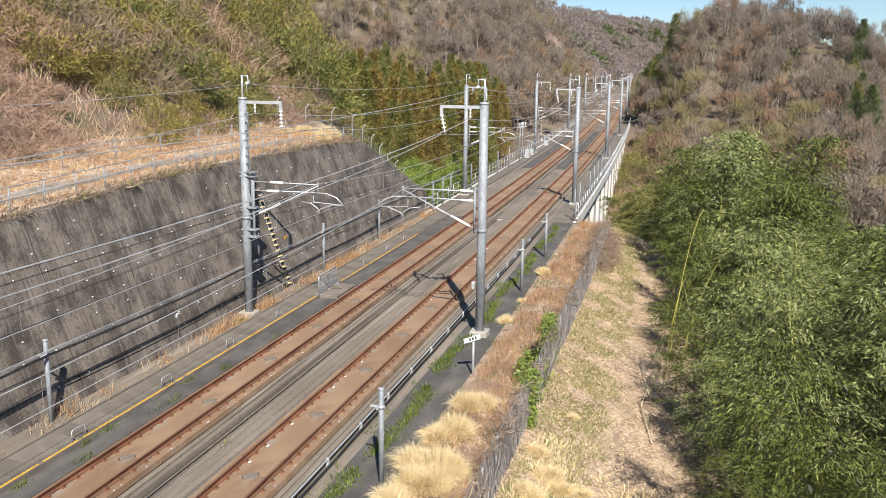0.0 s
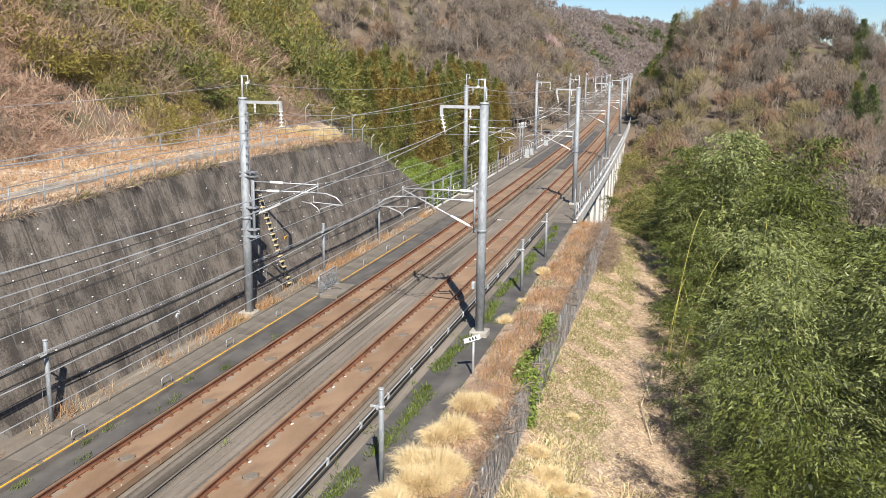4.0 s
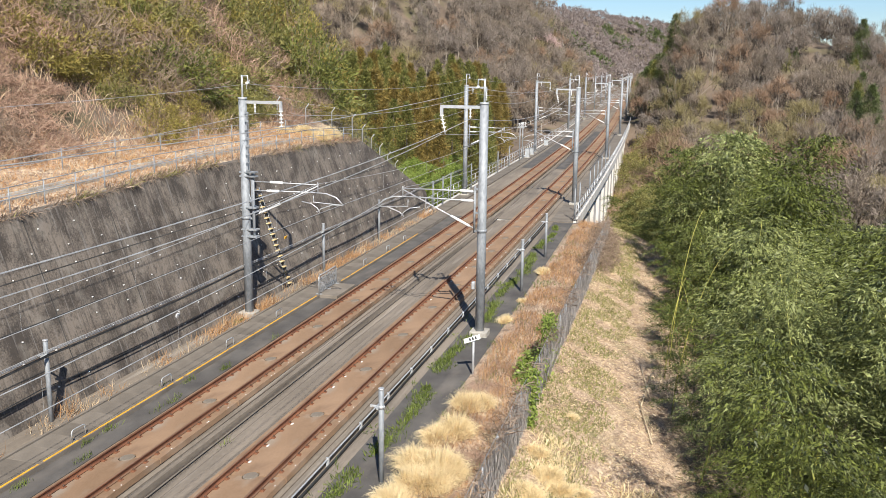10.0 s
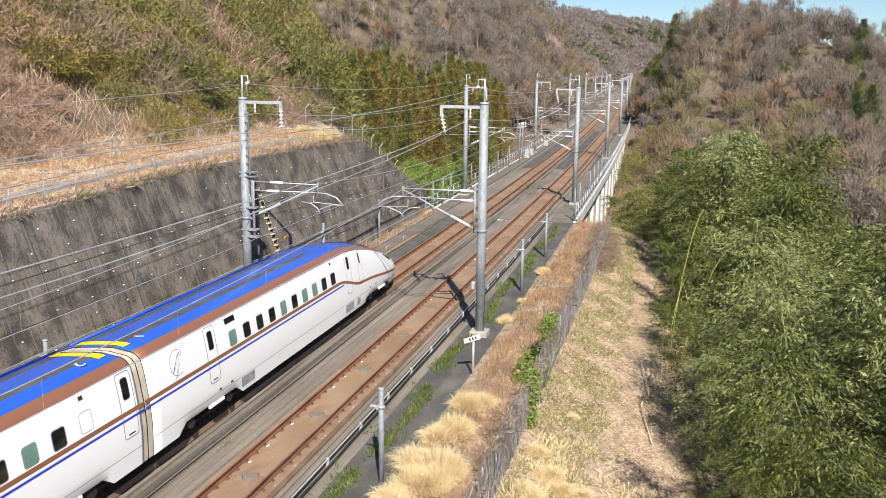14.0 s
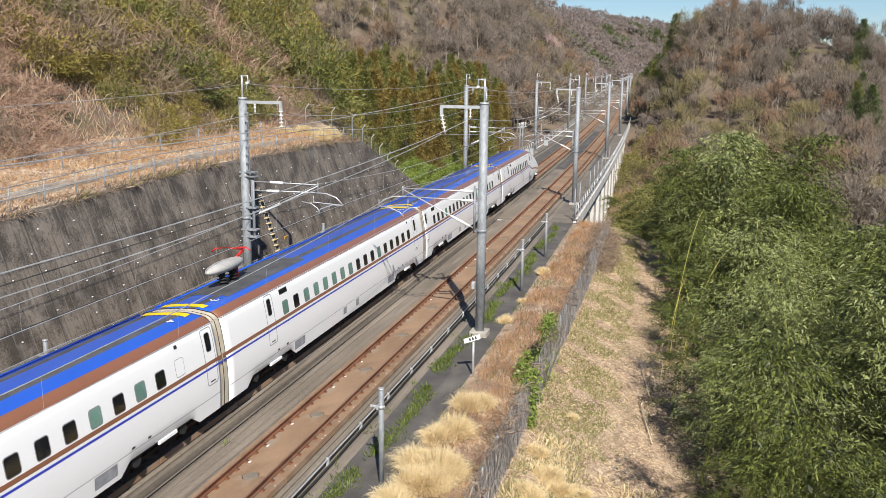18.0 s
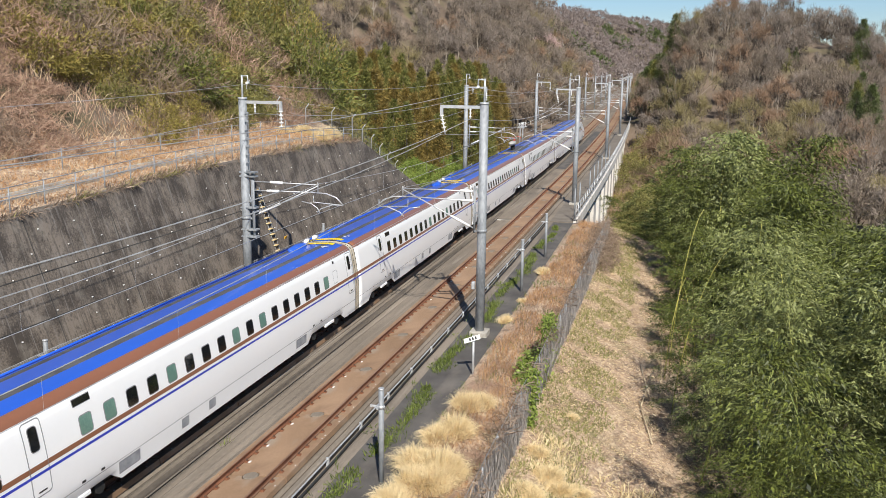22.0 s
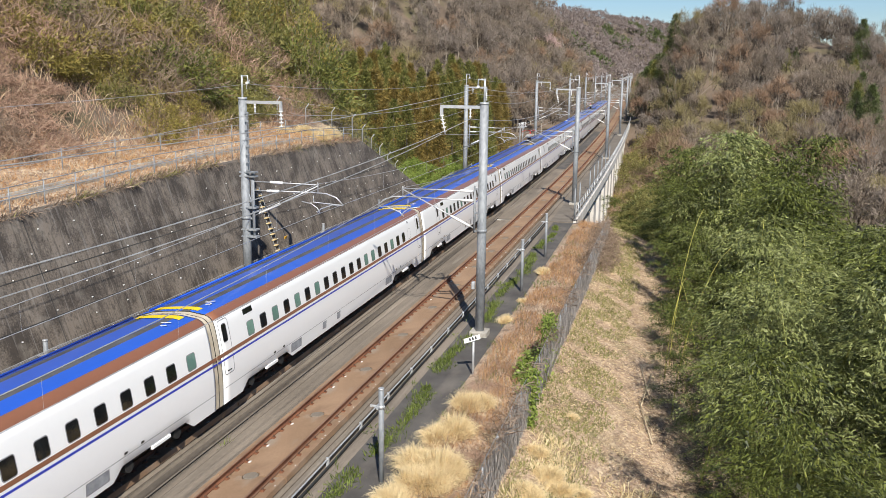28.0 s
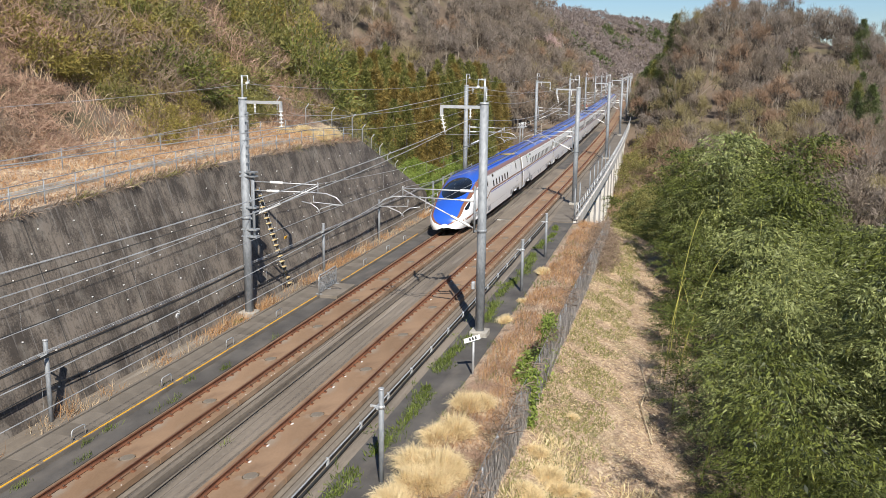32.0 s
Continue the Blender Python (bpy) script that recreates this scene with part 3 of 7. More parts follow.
# ---- viaduct ----
def viaduct():
    host = thing("viaduct", Matrix.Identity(4), "pale concrete railway viaduct across the wooded valley", "bridge", kind="structure")
    ys = span(71.9, 226.5, 3.5)
    part("deck", sweep([(-4.7, -0.2), (-4.7, -0.95), (-3.6, -1.7), (7.6, -1.7), (8.5, -0.95), (8.5, -0.2), (8.25, -0.2), (8.25, -0.42), (-4.45, -0.42), (-4.45, -0.2)], ys, True), CONC, host)
    part("deck_floor", sweep([(-4.4, -0.42), (-4.4, -0.36), (1.3, -0.36), (1.42, -0.24), (1.62, -0.24), (1.66, -0.37), (2.6, -0.37), (5.6, -0.37), (5.72, -0.22), (5.9, -0.22), (5.93, -0.37), (8.2, -0.37), (8.2, -0.42)], ys), BED, host)
    for a, b, top in ((-4.35, -3.2, -0.22), (6.3, 8.0, -0.31)):
        part("edge_walk", sweep([(a, -0.40), (a, top), (b, top), (b, -0.40)], ys, True), LID, host)
    part("deck_band", sweep([(8.5, -0.9), (8.56, -0.9), (8.56, -0.05), (8.3, -0.05), (8.3, -0.2)], ys), CONC, host)
    part("abutment", sweep([(-4.2, -9), (-4.2, -1.7), (8.2, -1.7), (8.2, -9)], [72.5, 76], True), CONC, host)
    for y in np.arange(85, 222, 8.5):
        bm = bmesh.new()
        m = at(0, y, 0)
        add_box(bm, (-2.6, -1.9, -16), (7.7, 1.9, -2.6), m, 0.12)
        add_box(bm, (-3.2, -2.1, -2.6), (7.95, 2.1, -1.7), m, 0.08)
        part("pier", bm, CONC, host)
    for u, name, hi in ((8.42, "near", 1.15), (-4.58, "far", 1.15)):
        rail_ys = span(72, 226, 4)
        for z in (0.25, 0.65, hi - 0.02):
            part("hand_rail", tube([P(u, y, z - 0.1) for y in rail_ys], 0.028, 6), ZINC_PALE, host)
        post = mesh_of("rail_post", tube([(0, 0, -0.15), (0, 0, hi - 0.1)], 0.035, 6), ZINC_PALE)
        for y in np.arange(72, 160, 2.0):
            part("rail_post", post, None, host, m=at(u, y, 0))
        bm = bmesh.new()
        for y in np.arange(160, 226, 2.5):
            add_tube(bm, [P(u, y, -0.15), P(u, y, hi - 0.1)], 0.035, 4)
        part("rail_post_row", bm, ZINC_PALE, host)
    # tall cable posts on the parapet
    tall = mesh_of("cable_post", tube([(0, 0, -0.2), (0, 0, 2.4)], 0.06, 8), ZINC)
    for y in (73, 77, 87, 92, 97, 103, 110, 118):
        part("cable_post", tall, None, host, m=at(8.2, y, 0))
    for y in (73.5, 77, 80, 89, 96, 104, 112):
        part("cable_post", tall, None, host, m=at(-4.35, y, 0))


viaduct()
for a, b in ((-2.7, -1.3), (1.72, 3.0), (6.0, 6.28)):
    tagged(part("dark_strip", sweep([(a, -0.36), (a, -0.335), (b, -0.335), (b, -0.36)], span(112, 186, 4)), DARK), "dark asphalt strip on the viaduct deck", "path", kind="structure")
# signal boxes and instrument posts on the deck's edge
for y, h in ((124.0, 1.3), (128.5, 1.0), (146.0, 0.9)):
    c = thing("signal_cabinet", at(-3.75, y, -0.22), "small grey signal cabinet on the viaduct edge", "cabinet", "signal cabinets")
    part("case", box((-0.3, -0.35, 0.08), (0.3, 0.35, h), 0.03), ZINC_PALE, c)
    part("lid", box((-0.34, -0.39, h), (0.34, 0.39, h + 0.06), 0.02), ZINC, c)
    part("foot", box((-0.36, -0.4, 0), (0.36, 0.4, 0.08)), PLINTH, c)
for y in (119.0, 121.5):
    c = thing("instrument_post", at(-4.1, y, -0.22), "thin grey post with white insulators on the viaduct", "post", "instrument posts")
    part("pipe", tube([(0, 0, 0), (0, 0, 4.6)], 0.07, 8), ZINC, c)
    for k in range(3):
        i = bmesh.new()
        ribbed(i, (0.1 + 0.25 * k - 0.25, 0, 4.6), (0.1 + 0.25 * k - 0.25, 0, 5.2), 0.11, 4)
        part("insulator", i, CERAMIC, c)
    part("cross_bar", box((-0.45, -0.05, 4.5), (0.6, 0.05, 4.6)), ZINC_PALE, c)


# ---- overhead line ----
def mast(side, base=-0.35, arm_ins=0.0, heavy=False):
    """A steel mast with its top arm, cantilever and insulators; x points to the track (side +1: to the right)."""
    s = side
    who = thing("catenary_mast", Matrix.Identity(4), "grey tubular steel catenary mast with bracket arms beside the track", "mast", "masts along the line")
    part("pole", tube([(0, 0, base - 0.3), (0, 0, 4.5), (0, 0, 10.5)], 0.225, 16, 0.20), ZINC, who)
    part("cap", tube([(0, 0, 10.48), (0, 0, 10.56)], 0.225, 16, 0.215), ZINC_PALE, who)
    part("collar", tube([(0, 0, 4.6), (0, 0, 4.75)], 0.235, 16), ZINC, who)
    bm = box((-0.42, -0.42, base - 0.5), (0.42, 0.42, base + 0.22), 0.03)
    part("plinth", bm, PLINTH, who)
    riser = bmesh.new()
    add_tube(riser, [(0.0, 0, 10.5), (0.0, 0, 11.62)], 0.05, 8)
    add_tube(riser, [(0.0, 0, 11.58), (s * 0.3, 0, 11.58), (s * 0.32, 0, 11.2)], 0.035, 6)
    part("riser", riser, ZINC_PALE, who)
    part("clamp", tube([(s * 0.3, -0.12, 11.25), (s * 0.3, 0.12, 11.25)], 0.06, 8), CERAMIC, who)
    arm = bmesh.new()
    add_box(arm, (min(0, s * 2.05), -0.06, 10.27), (max(0, s * 2.05), 0.06, 10.41))
    add_box(arm, (min(s * 1.93, s * 2.07), -0.05, 9.95), (max(s * 1.93, s * 2.07), 0.05, 10.3))
    part("arm", arm, ZINC_PALE, who)
    ins = bmesh.new()
    ribbed(ins, (s * 2.0, 0, 9.98), (s * (2.0 + arm_ins), 0, 9.1), 0.125, 5)
    part("insulator_string", ins, CERAMIC, who)
    small = bmesh.new()
    ribbed(small, (s * 0.65, 0, 10.28), (s * 0.65, 0, 9.8), 0.07, 3)
    part("small_insulator", small, CERAMIC, who)
    # cantilever: two stays and a strut, with insulators next to the mast
    r0 = 0.36
    hinge = bmesh.new()
    add_tube(hinge, [(s * r0, 0, 4.55), (s * r0, 0, 6.75)], 0.055, 8)
    for z in (4.65, 5.5, 6.6):
        add_box(hinge, (min(0, s * r0), -0.05, z - 0.04), (max(0, s * r0), 0.05, z + 0.04))
    part("hinge_post", hinge, ZINC, who)
    track = 4.9
    top_z, mid_z = 6.5, 6.05
    near, far, low = ((0.28, 0.47), (0.24, 0.43), (0.10, 0.42)) if heavy else ((0.03, 0.20), (0.03, 0.20), (0.06, 0.32))
    for a, b, (ins0, ins1) in (((s * r0, 0, top_z), (s * (track - 1.0), 0, top_z - 0.02), near),
                             ((s * r0, 0, mid_z), (s * (track - 1.2), 0, mid_z + 0.05), far),
                             ((s * r0, 0, 4.75), (s * (track - 1.0), 0, 6.45), low)):
        a, b = Vector(a), Vector(b)
        part("stay", tube([a, b], 0.03, 8), ZINC_PALE, who)
        i = bmesh.new()
        ribbed(i, a + (b - a) * ins0, a + (b - a) * ins1, 0.078, 14, 0.062)
        part("stay_insulator", i, CERAMIC, who)
    reg = bmesh.new()
    x0 = track - 1.2
    add_tube(reg, [(s * x0, 0, mid_z + 0.05), (s * (x0 + 0.6), 0, mid_z + 0.02), (s * (x0 + 1.1), 0, mid_z - 0.15), (s * (x0 + 1.45), 0, mid_z - 0.5)], 0.03, 8)
    add_tube(reg, [(s * (x0 - 0.1), 0, mid_z - 0.1), (s * (x0 - 0.1), 0, mid_z - 0.42), (s * (x0 + 1.4), 0, mid_z - 0.5)], 0.025, 8)
    add_tube(reg, [(s * (x0 + 1.4), 0, mid_z - 0.5), (s * (x0 + 0.9), 0, mid_z - 0.5), (s * (x0 + 0.3), 0, mid_z - 0.72), (s * (x0 + 0.1), 0, mid_z - 0.92)], 0.025, 8)
    add_tube(reg, [(s * (x0 - 0.7), 0, mid_z - 0.42), (s * (x0 - 0.2), 0, mid_z - 0.5), (s * (x0 + 0.1), 0, mid_z - 0.7), (s * (x0 + 0.25), 0, mid_z - 0.95)], 0.025, 8)
    add_tube(reg, [(s * (track - 1.05), 0, top_z + 0.1), (s * (track - 1.05), 0, mid_z)], 0.025, 6)
    part("register_arm", reg, ZINC_PALE, who)
    if heavy:
        box_ = bmesh.new()
        add_tube(box_, [(s * 0.42, 0, 3.6), (s * 0.42, 0, 7.0)], 0.075, 8)
        for z in (3.75, 4.1, 5.2, 6.75, 6.95):
            add_box(box_, (min(s * -0.2, s * 0.62), -0.2, z - 0.035), (max(s * -0.2, s * 0.62), 0.2, z + 0.035))
        add_tube(box_, [(s * 0.1, 0, 6.1), (s * 0.42, 0, 5.2)], 0.03, 6)
        part("bracket_frame", box_, ZINC, who)
        lad = bmesh.new()
        for dx in (0.28, 0.36):
            add_tube(lad, [(s * dx, -0.2, 6.9), (s * dx, -0.2, 9.8)], 0.018, 5)
        for z in np.arange(7.0, 9.8, 0.4):
            add_box(lad, (min(s * 0.2, s * 0.38), -0.24, z), (max(s * 0.2, s * 0.38), -0.16, z + 0.07))
        part("cable_tray", lad, ZINC, who)
    return who


LEFT_Y = [-12.0, 38.63, 84.0, 133.0, 187.0, 238.0, 290.0, 342.0, 395.0]
RIGHT_Y = [-11.0, 39.04, 82.0, 128.0, 177.0, 228.0, 280.0, 332.0, 385.0]
mast_r = mast(-1, -0.35, -0.18)
mast_l_plain = mast(1)
mast_l = mast(1, -0.35, 0.02, True)
mast_l["label"] = "grey tubular catenary mast with bracket frames below the wall"
mast_l.matrix_basis = at(-4.35, LEFT_Y[1], 0)
mast_r.matrix_basis = at(7.55, RIGHT_Y[1], 0)
mast_l_plain.matrix_basis = at(-4.3, LEFT_Y[0], 0)
copy_thing(mast_r, at(7.55, RIGHT_Y[0], 0))
for i in range(2, 9):
    copy_thing(mast_r, at(7.2, RIGHT_Y[i], 0))
    copy_thing(mast_l_plain, at(-3.9, LEFT_Y[i], 0))


def wire(name, label, places, sag, r, mt=None, parent=None):
    """One wire through the places, hanging by sag in each span."""
    pts = []
    for a, b in zip(places, places[1:]):
        for k in range(12):
            t = k / 12
            u, y, z = (a[j] + (b[j] - a[j]) * t for j in range(3))
            pts.append(P(u, y, z - sag * 4 * t * (1 - t)))
    pts.append(P(*places[-1]))
    return tagged(part(name, tube(pts, r, 5), mt or WIRE), label, "wire", "overhead wires")


def su(i, left):
    return (-3.9 if i > 1 else -4.35) if left else (7.2 if i > 1 else 7.55)


zig = lambda i: 0.18 * (-1) ** i
for left, ys in ((True, LEFT_Y), (False, RIGHT_Y)):
    s, c = (1, 0.0) if left else (-1, GAP)
    wire("contact_wire", "thin grey contact wire over the track", [(c + zig(i) - 0.25, y, 5.1) for i, y in enumerate(ys)], 0.03, 0.012)
    wire("messenger_wire", "sagging grey messenger wire over the track", [(c + zig(i) - 0.25, y, 6.55) for i, y in enumerate(ys)], 0.75, 0.013)
    wire("feeder_wire", "grey feeder wire hung from the mast arms", [(su(i, left) + s * 2.0, y, 9.08) for i, y in enumerate(ys)], 0.9, 0.014)
    wire("earth_wire", "thin grey earth wire on the mast tops", [(su(i, left) + s * 0.3, y, 11.2) for i, y in enumerate(ys)], 0.6, 0.011)
    wire("return_wire", "grey return wire below the mast arms", [(su(i, left) + s * 0.65, y, 9.8) for i, y in enumerate(ys)], 0.8, 0.014)
    # hangers between messenger and contact wire
    bm = bmesh.new()
    for a, b in zip(ys, ys[1:]):
        if a < 200:
            for k in range(1, 10):
                t = k / 10
                y = a + (b - a) * t
                add_tube(bm, [P(c - 0.25, y, 5.08), P(c - 0.25, y, 6.55 - 3.0 * t * (1 - t))], 0.003, 3, None, False)
    tagged(part("hanger", bm, WIRE), "thin hangers between the overhead wires", "hanger", kind="stuff")

# ---- cable posts in the cutting, and their cables ----
def post(u, y, label):
    who = thing("cable_post", at(u, y, 0), label, "post", "cable posts")
    part("pipe", tube([(0, 0, -0.5), (0, 0, 2.6)], 0.085, 12), ZINC, who)
    part("cap", tube([(0, 0, 2.6), (0, 0, 2.64)], 0.092, 12), ZINC_PALE, who)
    k = bmesh.new()
    add_box(k, (-0.35, -0.03, 2.02), (0.12, 0.03, 2.08), None, 0.005)
    add_tube(k, [(0, 0, 2.0), (0, 0, 2.1)], 0.1, 12)
    add_box(k, (-0.11, -0.16, 2.0), (-0.06, 0.16, 2.06))
    part("bracket", k, ZINC_PALE, who)
    return who


for y in (-1.0, 11.5, 24.29, 49.02, 59.55):
    post(-4.62, y, "grey steel pipe post carrying cables along the wall")
for u, y in ((8.05, -2.0), (8.05, 11.0), (8.05, 23.38), (8.0, 47.98), (7.95, 57.68)):
    post(u, y, "grey steel pipe post on the service path")
hang = [(-4.5, y, 2.1) for y in (-14, -1.0, 11.5, 24.29, 38.0, 49.02, 59.55, 70.5, 80, 89)]
wire("heavy_cable", "thick black cable strung along the wall posts", hang, 0.10, 0.045, BLACK)
for k in range(3):
    wire("thin_cable", "thin grey cable strung along the wall posts", [(u + 0.05 * k, y, z + 0.12 + 0.06 * k) for u, y, z in hang], 0.10 - 0.02 * k, 0.014, WIRE)
wire("low_cable", "thin black cable low along the wall", [(-5.0, y, 0.75) for y in (-14, 6, 24.3, 38.5, 49, 59.5, 72)], 0.2, 0.02, BLACK)

# ladder rungs up the wall beside the mast
ladder = thing("wall_ladder", Matrix.Identity(4), "pale step rungs fixed up the leaning wall", "ladder")
for k in range(18):
    z = -0.10 + 0.31 * k
    part("rung", box((-0.03, -0.2, -0.025), (0.16, 0.2, 0.025), 0.01), RUNG, ladder, m=at(wall_u(z), 44.6 - 0.008 * k, z))
for dy in (-0.22, 0.22):
    part("side_rail", tube([P(wall_u(z) + 0.05, 44.6 + dy, z) for z in (-0.3, 5.3)], 0.018, 6), ZINC, ladder)

# barrier across the trough
gate = thing("barrier", at(-2.35, 42.9, -0.17, 1.5), "grey steel barrier with a wire-mesh panel beside the track", "barrier")
g = bmesh.new()
add_tube(g, [(0, 0, 0), (0, 0, 0.95), (0, 0.12, 1.05), (0, 2.55, 1.05), (0, 2.7, 0.95), (0, 2.7, 0)], 0.035, 8)
part("frame", g, ZINC_PALE, gate)
g = bmesh.new()
for k in range(40):
    y = 0.08 + 2.54 * k / 39
    add_tube(g, [(0, y, 0.06), (0, y, 1.0)], 0.007, 3, None, False)
for k in range(14):
    z = 0.08 + 0.9 * k / 13
    add_tube(g, [(0.005, 0.05, z), (0.005, 2.65, z)], 0.007, 3, None, False)
part("mesh", g, ZINC, gate)
for y in (0.05, 1.35, 2.65):
    part("foot", box((-0.18, y - 0.04, 0.0), (0.18, y + 0.04, 0.05), 0.01), ZINC, gate)
tagged(part("crossing_slab", box((-2.3, -1.4, -0.5), (-0.02, 1.4, -0.16), 0.02), LID, m=at(-1.3 + 0.02, 44.3, 0)), "flat concrete crossing slab by the barrier", "slab", kind="structure")

# sign post at the near mast's foot, with a plain plate and bars of writing
sign = thing("sign_post", at(8.55, 33.4, 0), "short grey post with a tilted white plate of illegible writing", "sign")
part("pipe", tube([(0, 0, -0.6), (0, 0, 1.35)], 0.05, 8), ZINC_PALE, sign)
plate = part("plate", box((-0.36, -0.02, -0.10), (0.36, 0.0, 0.10), 0.01), WHITE, sign, m=pose(-0.05, -0.06, 1.22, -25, -22, 0))
for k in range(3):
    part("bar", box((-0.12 + 0.13 * k, -0.026, -0.06), (-0.05 + 0.13 * k, -0.02, 0.06)), BLACK, plate)
jn = thing("junction_box", at(7.45, 39.04 - 0.0, 0), "small grey switch box strapped to the mast", "box")
part("case", box((-0.28, -0.3, 1.9), (-0.13, -0.05, 2.25), 0.02), ZINC_PALE, jn)

# ---- railing on the wall's crest, the berm's gutter, the fence down its end ----
crest = thing("railing", Matrix.Identity(4), "low grey pipe railing along the crest of the wall", "railing")
crest_ys = list(np.arange(6, 64, 1.0))
for dz in (0.55, 1.0):
    part("pipe", tube([P(-7.95, y, wall_top(y) + dz) for y in crest_ys], 0.020, 6), ZINC, crest)
cp = mesh_of("post", tube([(0, 0, -0.25), (0, 0, 1.02)], 0.028, 6), ZINC)
for y in np.arange(6, 63.5, 1.9):
    part("post", cp, None, crest, m=at(-7.95, y, wall_top(y)))
back = thing("guard_cable", Matrix.Identity(4), "thin guard cable on short posts along the berm", "railing")
for dz in (0.6, 0.95):
    part("cable", tube([P(-11.2, y, ground_z(-11.2, y) + dz) for y in np.arange(6, 62, 2.0)], 0.018, 5), ZINC, back)
for y in np.arange(6, 62, 4.0):
    part("post", cp, None, back, m=at(-11.2, y, ground_z(-11.2, y)))
tagged(part("berm_gutter", sweep([(-9.75, 6.3), (-9.75, 6.75), (-9.6, 6.75), (-9.55, 6.55), (-9.1, 6.55), (-9.05, 6.7), (-8.9, 6.7), (-8.9, 6.3)], np.arange(4, 62, 2.0), False,
                              lambda y, u, z: (u, z - 6.6 + wall_top(min(y, 62)) + 0.22)), PLINTH), "concrete gutter along the berm", "gutter", kind="structure")


def security_fence():
    who = thing("security_fence", Matrix.Identity(4), "tall grey chain-link fence with bent post tops down the wall's end", "fence")
    line = [(-15.5, 60.5), (-13.5, 61.5), (-11.5, 62.3), (-9.6, 62.9), (-8.2, 63.6), (-8.1, 65.6), (-8.05, 67.6), (-8.0, 69.6), (-7.95, 71.6), (-7.9, 73.6), (-7.8, 75.6)]

    def base(u, y):
        return ground_z(u, y) if y < 63 else float(wall_top(y)) + 0.02

    bm = bmesh.new()
    add_tube(bm, [(0, 0, -0.3), (0, 0, 1.85), (0.28, -0.06, 2.2)], 0.036, 6)
    pm = mesh_of("post", bm, ZINC_PALE)
    for u, y in line:
        part("post", pm, None, who, m=at(u, y, base(u, y)))
    net = bmesh.new()
    for (u0, y0), (u1, y1) in zip(line, line[1:]):
        a, b = P(u0, y0, base(u0, y0)), P(u1, y1, base(u1, y1))
        for k in range(4):
            dz = Vector((0, 0, 0.05 + 1.75 * k / 3))
            add_tube(net, [a + dz, b + dz], 0.0045, 3, None, False)
        for k in range(10):
            c = a + (b - a) * (k / 10)
            add_tube(net, [c, c + Vector((0, 0, 1.8))], 0.0045, 3, None, False)
        add_tube(net, [a + Vector((0.25, -0.05, 2.18)), b + Vector((0.25, -0.05, 2.18))], 0.008, 3, None, False)
    part("wire_net", net, ZINC, who)


security_fence()

# ---- the train: twelve coupled cars ----
def paint(name, c, rough=0.25, coat=0.4, dirt=0.06):
    m = mat(name, tuple(v * (1 - dirt) for v in c), c, 0.5, rough, 0, 0.0, 6, contrast=0.3)
    b = m.node_tree.nodes["Principled BSDF"]
    b.inputs["Coat Weight"].default_value, b.inputs["Coat Roughness"].default_value = coat, 0.12
    return m


T_WHITE = paint("ivory_white_train_paint", (0.90, 0.90, 0.90), 0.3, 0.3, 0.04)
T_BLUE = paint("sky_blue_train_paint", (0.025, 0.11, 0.58), 0.3, 0.35, 0.12)
T_COPPER = paint("copper_brown_train_paint", (0.26, 0.11, 0.06), 0.35, 0.3, 0.12)
T_NAVY = paint("deep_blue_stripe_paint", (0.03, 0.05, 0.45), 0.3, 0.3)
T_GREY = mat("dark_grey_roof_paint", (0.06, 0.06, 0.065), (0.11, 0.11, 0.115), 1.5, 0.7, 0, 0.1, 20)
T_CREAM = mat("cream_gangway_rubber", (0.46, 0.39, 0.29), (0.64, 0.57, 0.45), 2, 0.7, 0, 0.1, 20)
T_UNDER = mat("dark_underframe", (0.012, 0.012, 0.012), (0.04, 0.038, 0.036), 2, 0.8, 0.1, 0.2, 20)
T_GLASS = mat("dark_train_glass", (0.006, 0.007, 0.008), (0.014, 0.016, 0.017), 2, 0.06, 0, 0, 20, spec=0.6)
T_CURTAIN = mat("drawn_green_blind_glass", (0.12, 0.22, 0.185), (0.19, 0.32, 0.26), 2, 0.08, 0, 0, 20, vary=0.4)
T_LINE = mat("grey_panel_seam", (0.20, 0.20, 0.21), (0.30, 0.30, 0.31), 2, 0.6)
T_VENT = mat("grey_vent_grille", (0.24, 0.25, 0.28), (0.42, 0.44, 0.47), 3, 0.5, 0.2, 0.2, 40)
T_YELLOW = paint("yellow_roof_marking", (0.90, 0.62, 0.015), 0.5, 0.0)
T_RED = paint("red_pantograph_paint", (0.62, 0.03, 0.02), 0.35, 0.2)
T_MARK = paint("bright_green_mark", (0.03, 0.50, 0.12), 0.4, 0.2)
T_HOOD = mat("pale_grey_hood", (0.36, 0.35, 0.33), (0.48, 0.47, 0.44), 2, 0.5, 0, 0.05, 15)

PROFILE = [(0, 3.70), (0.42, 3.695), (0.73, 3.675), (1.30, 3.545), (1.40, 3.50), (1.50, 3.42), (1.585, 3.30), (1.63, 3.05), (1.66, 2.75), (1.685, 2.3), (1.70, 1.85), (1.69, 1.4), (1.66, 1.06), (1.61, 0.65), (1.56, 0.30)]
BAND = [0, 1, 0, 2, 2, 2, 3, 3, 3, 3, 3, 3, 3, 3]   # blue, grey, blue, copper, white
N_W = ([0, .05, .15, .3, .6, 1, 2, 3, 4, 5, 6.2], [.16, .34, .48, .60, .72, .81, .91, .955, .98, .993, 1])
N_H = ([0, .05, .15, .3, .6, 1, 2, 3, 4, 5, 6, 7, 8, 9, 10], [.80, .98, 1.15, 1.32, 1.56, 1.80, 2.20, 2.52, 2.81, 3.07, 3.29, 3.46, 3.59, 3.67, 3.70])
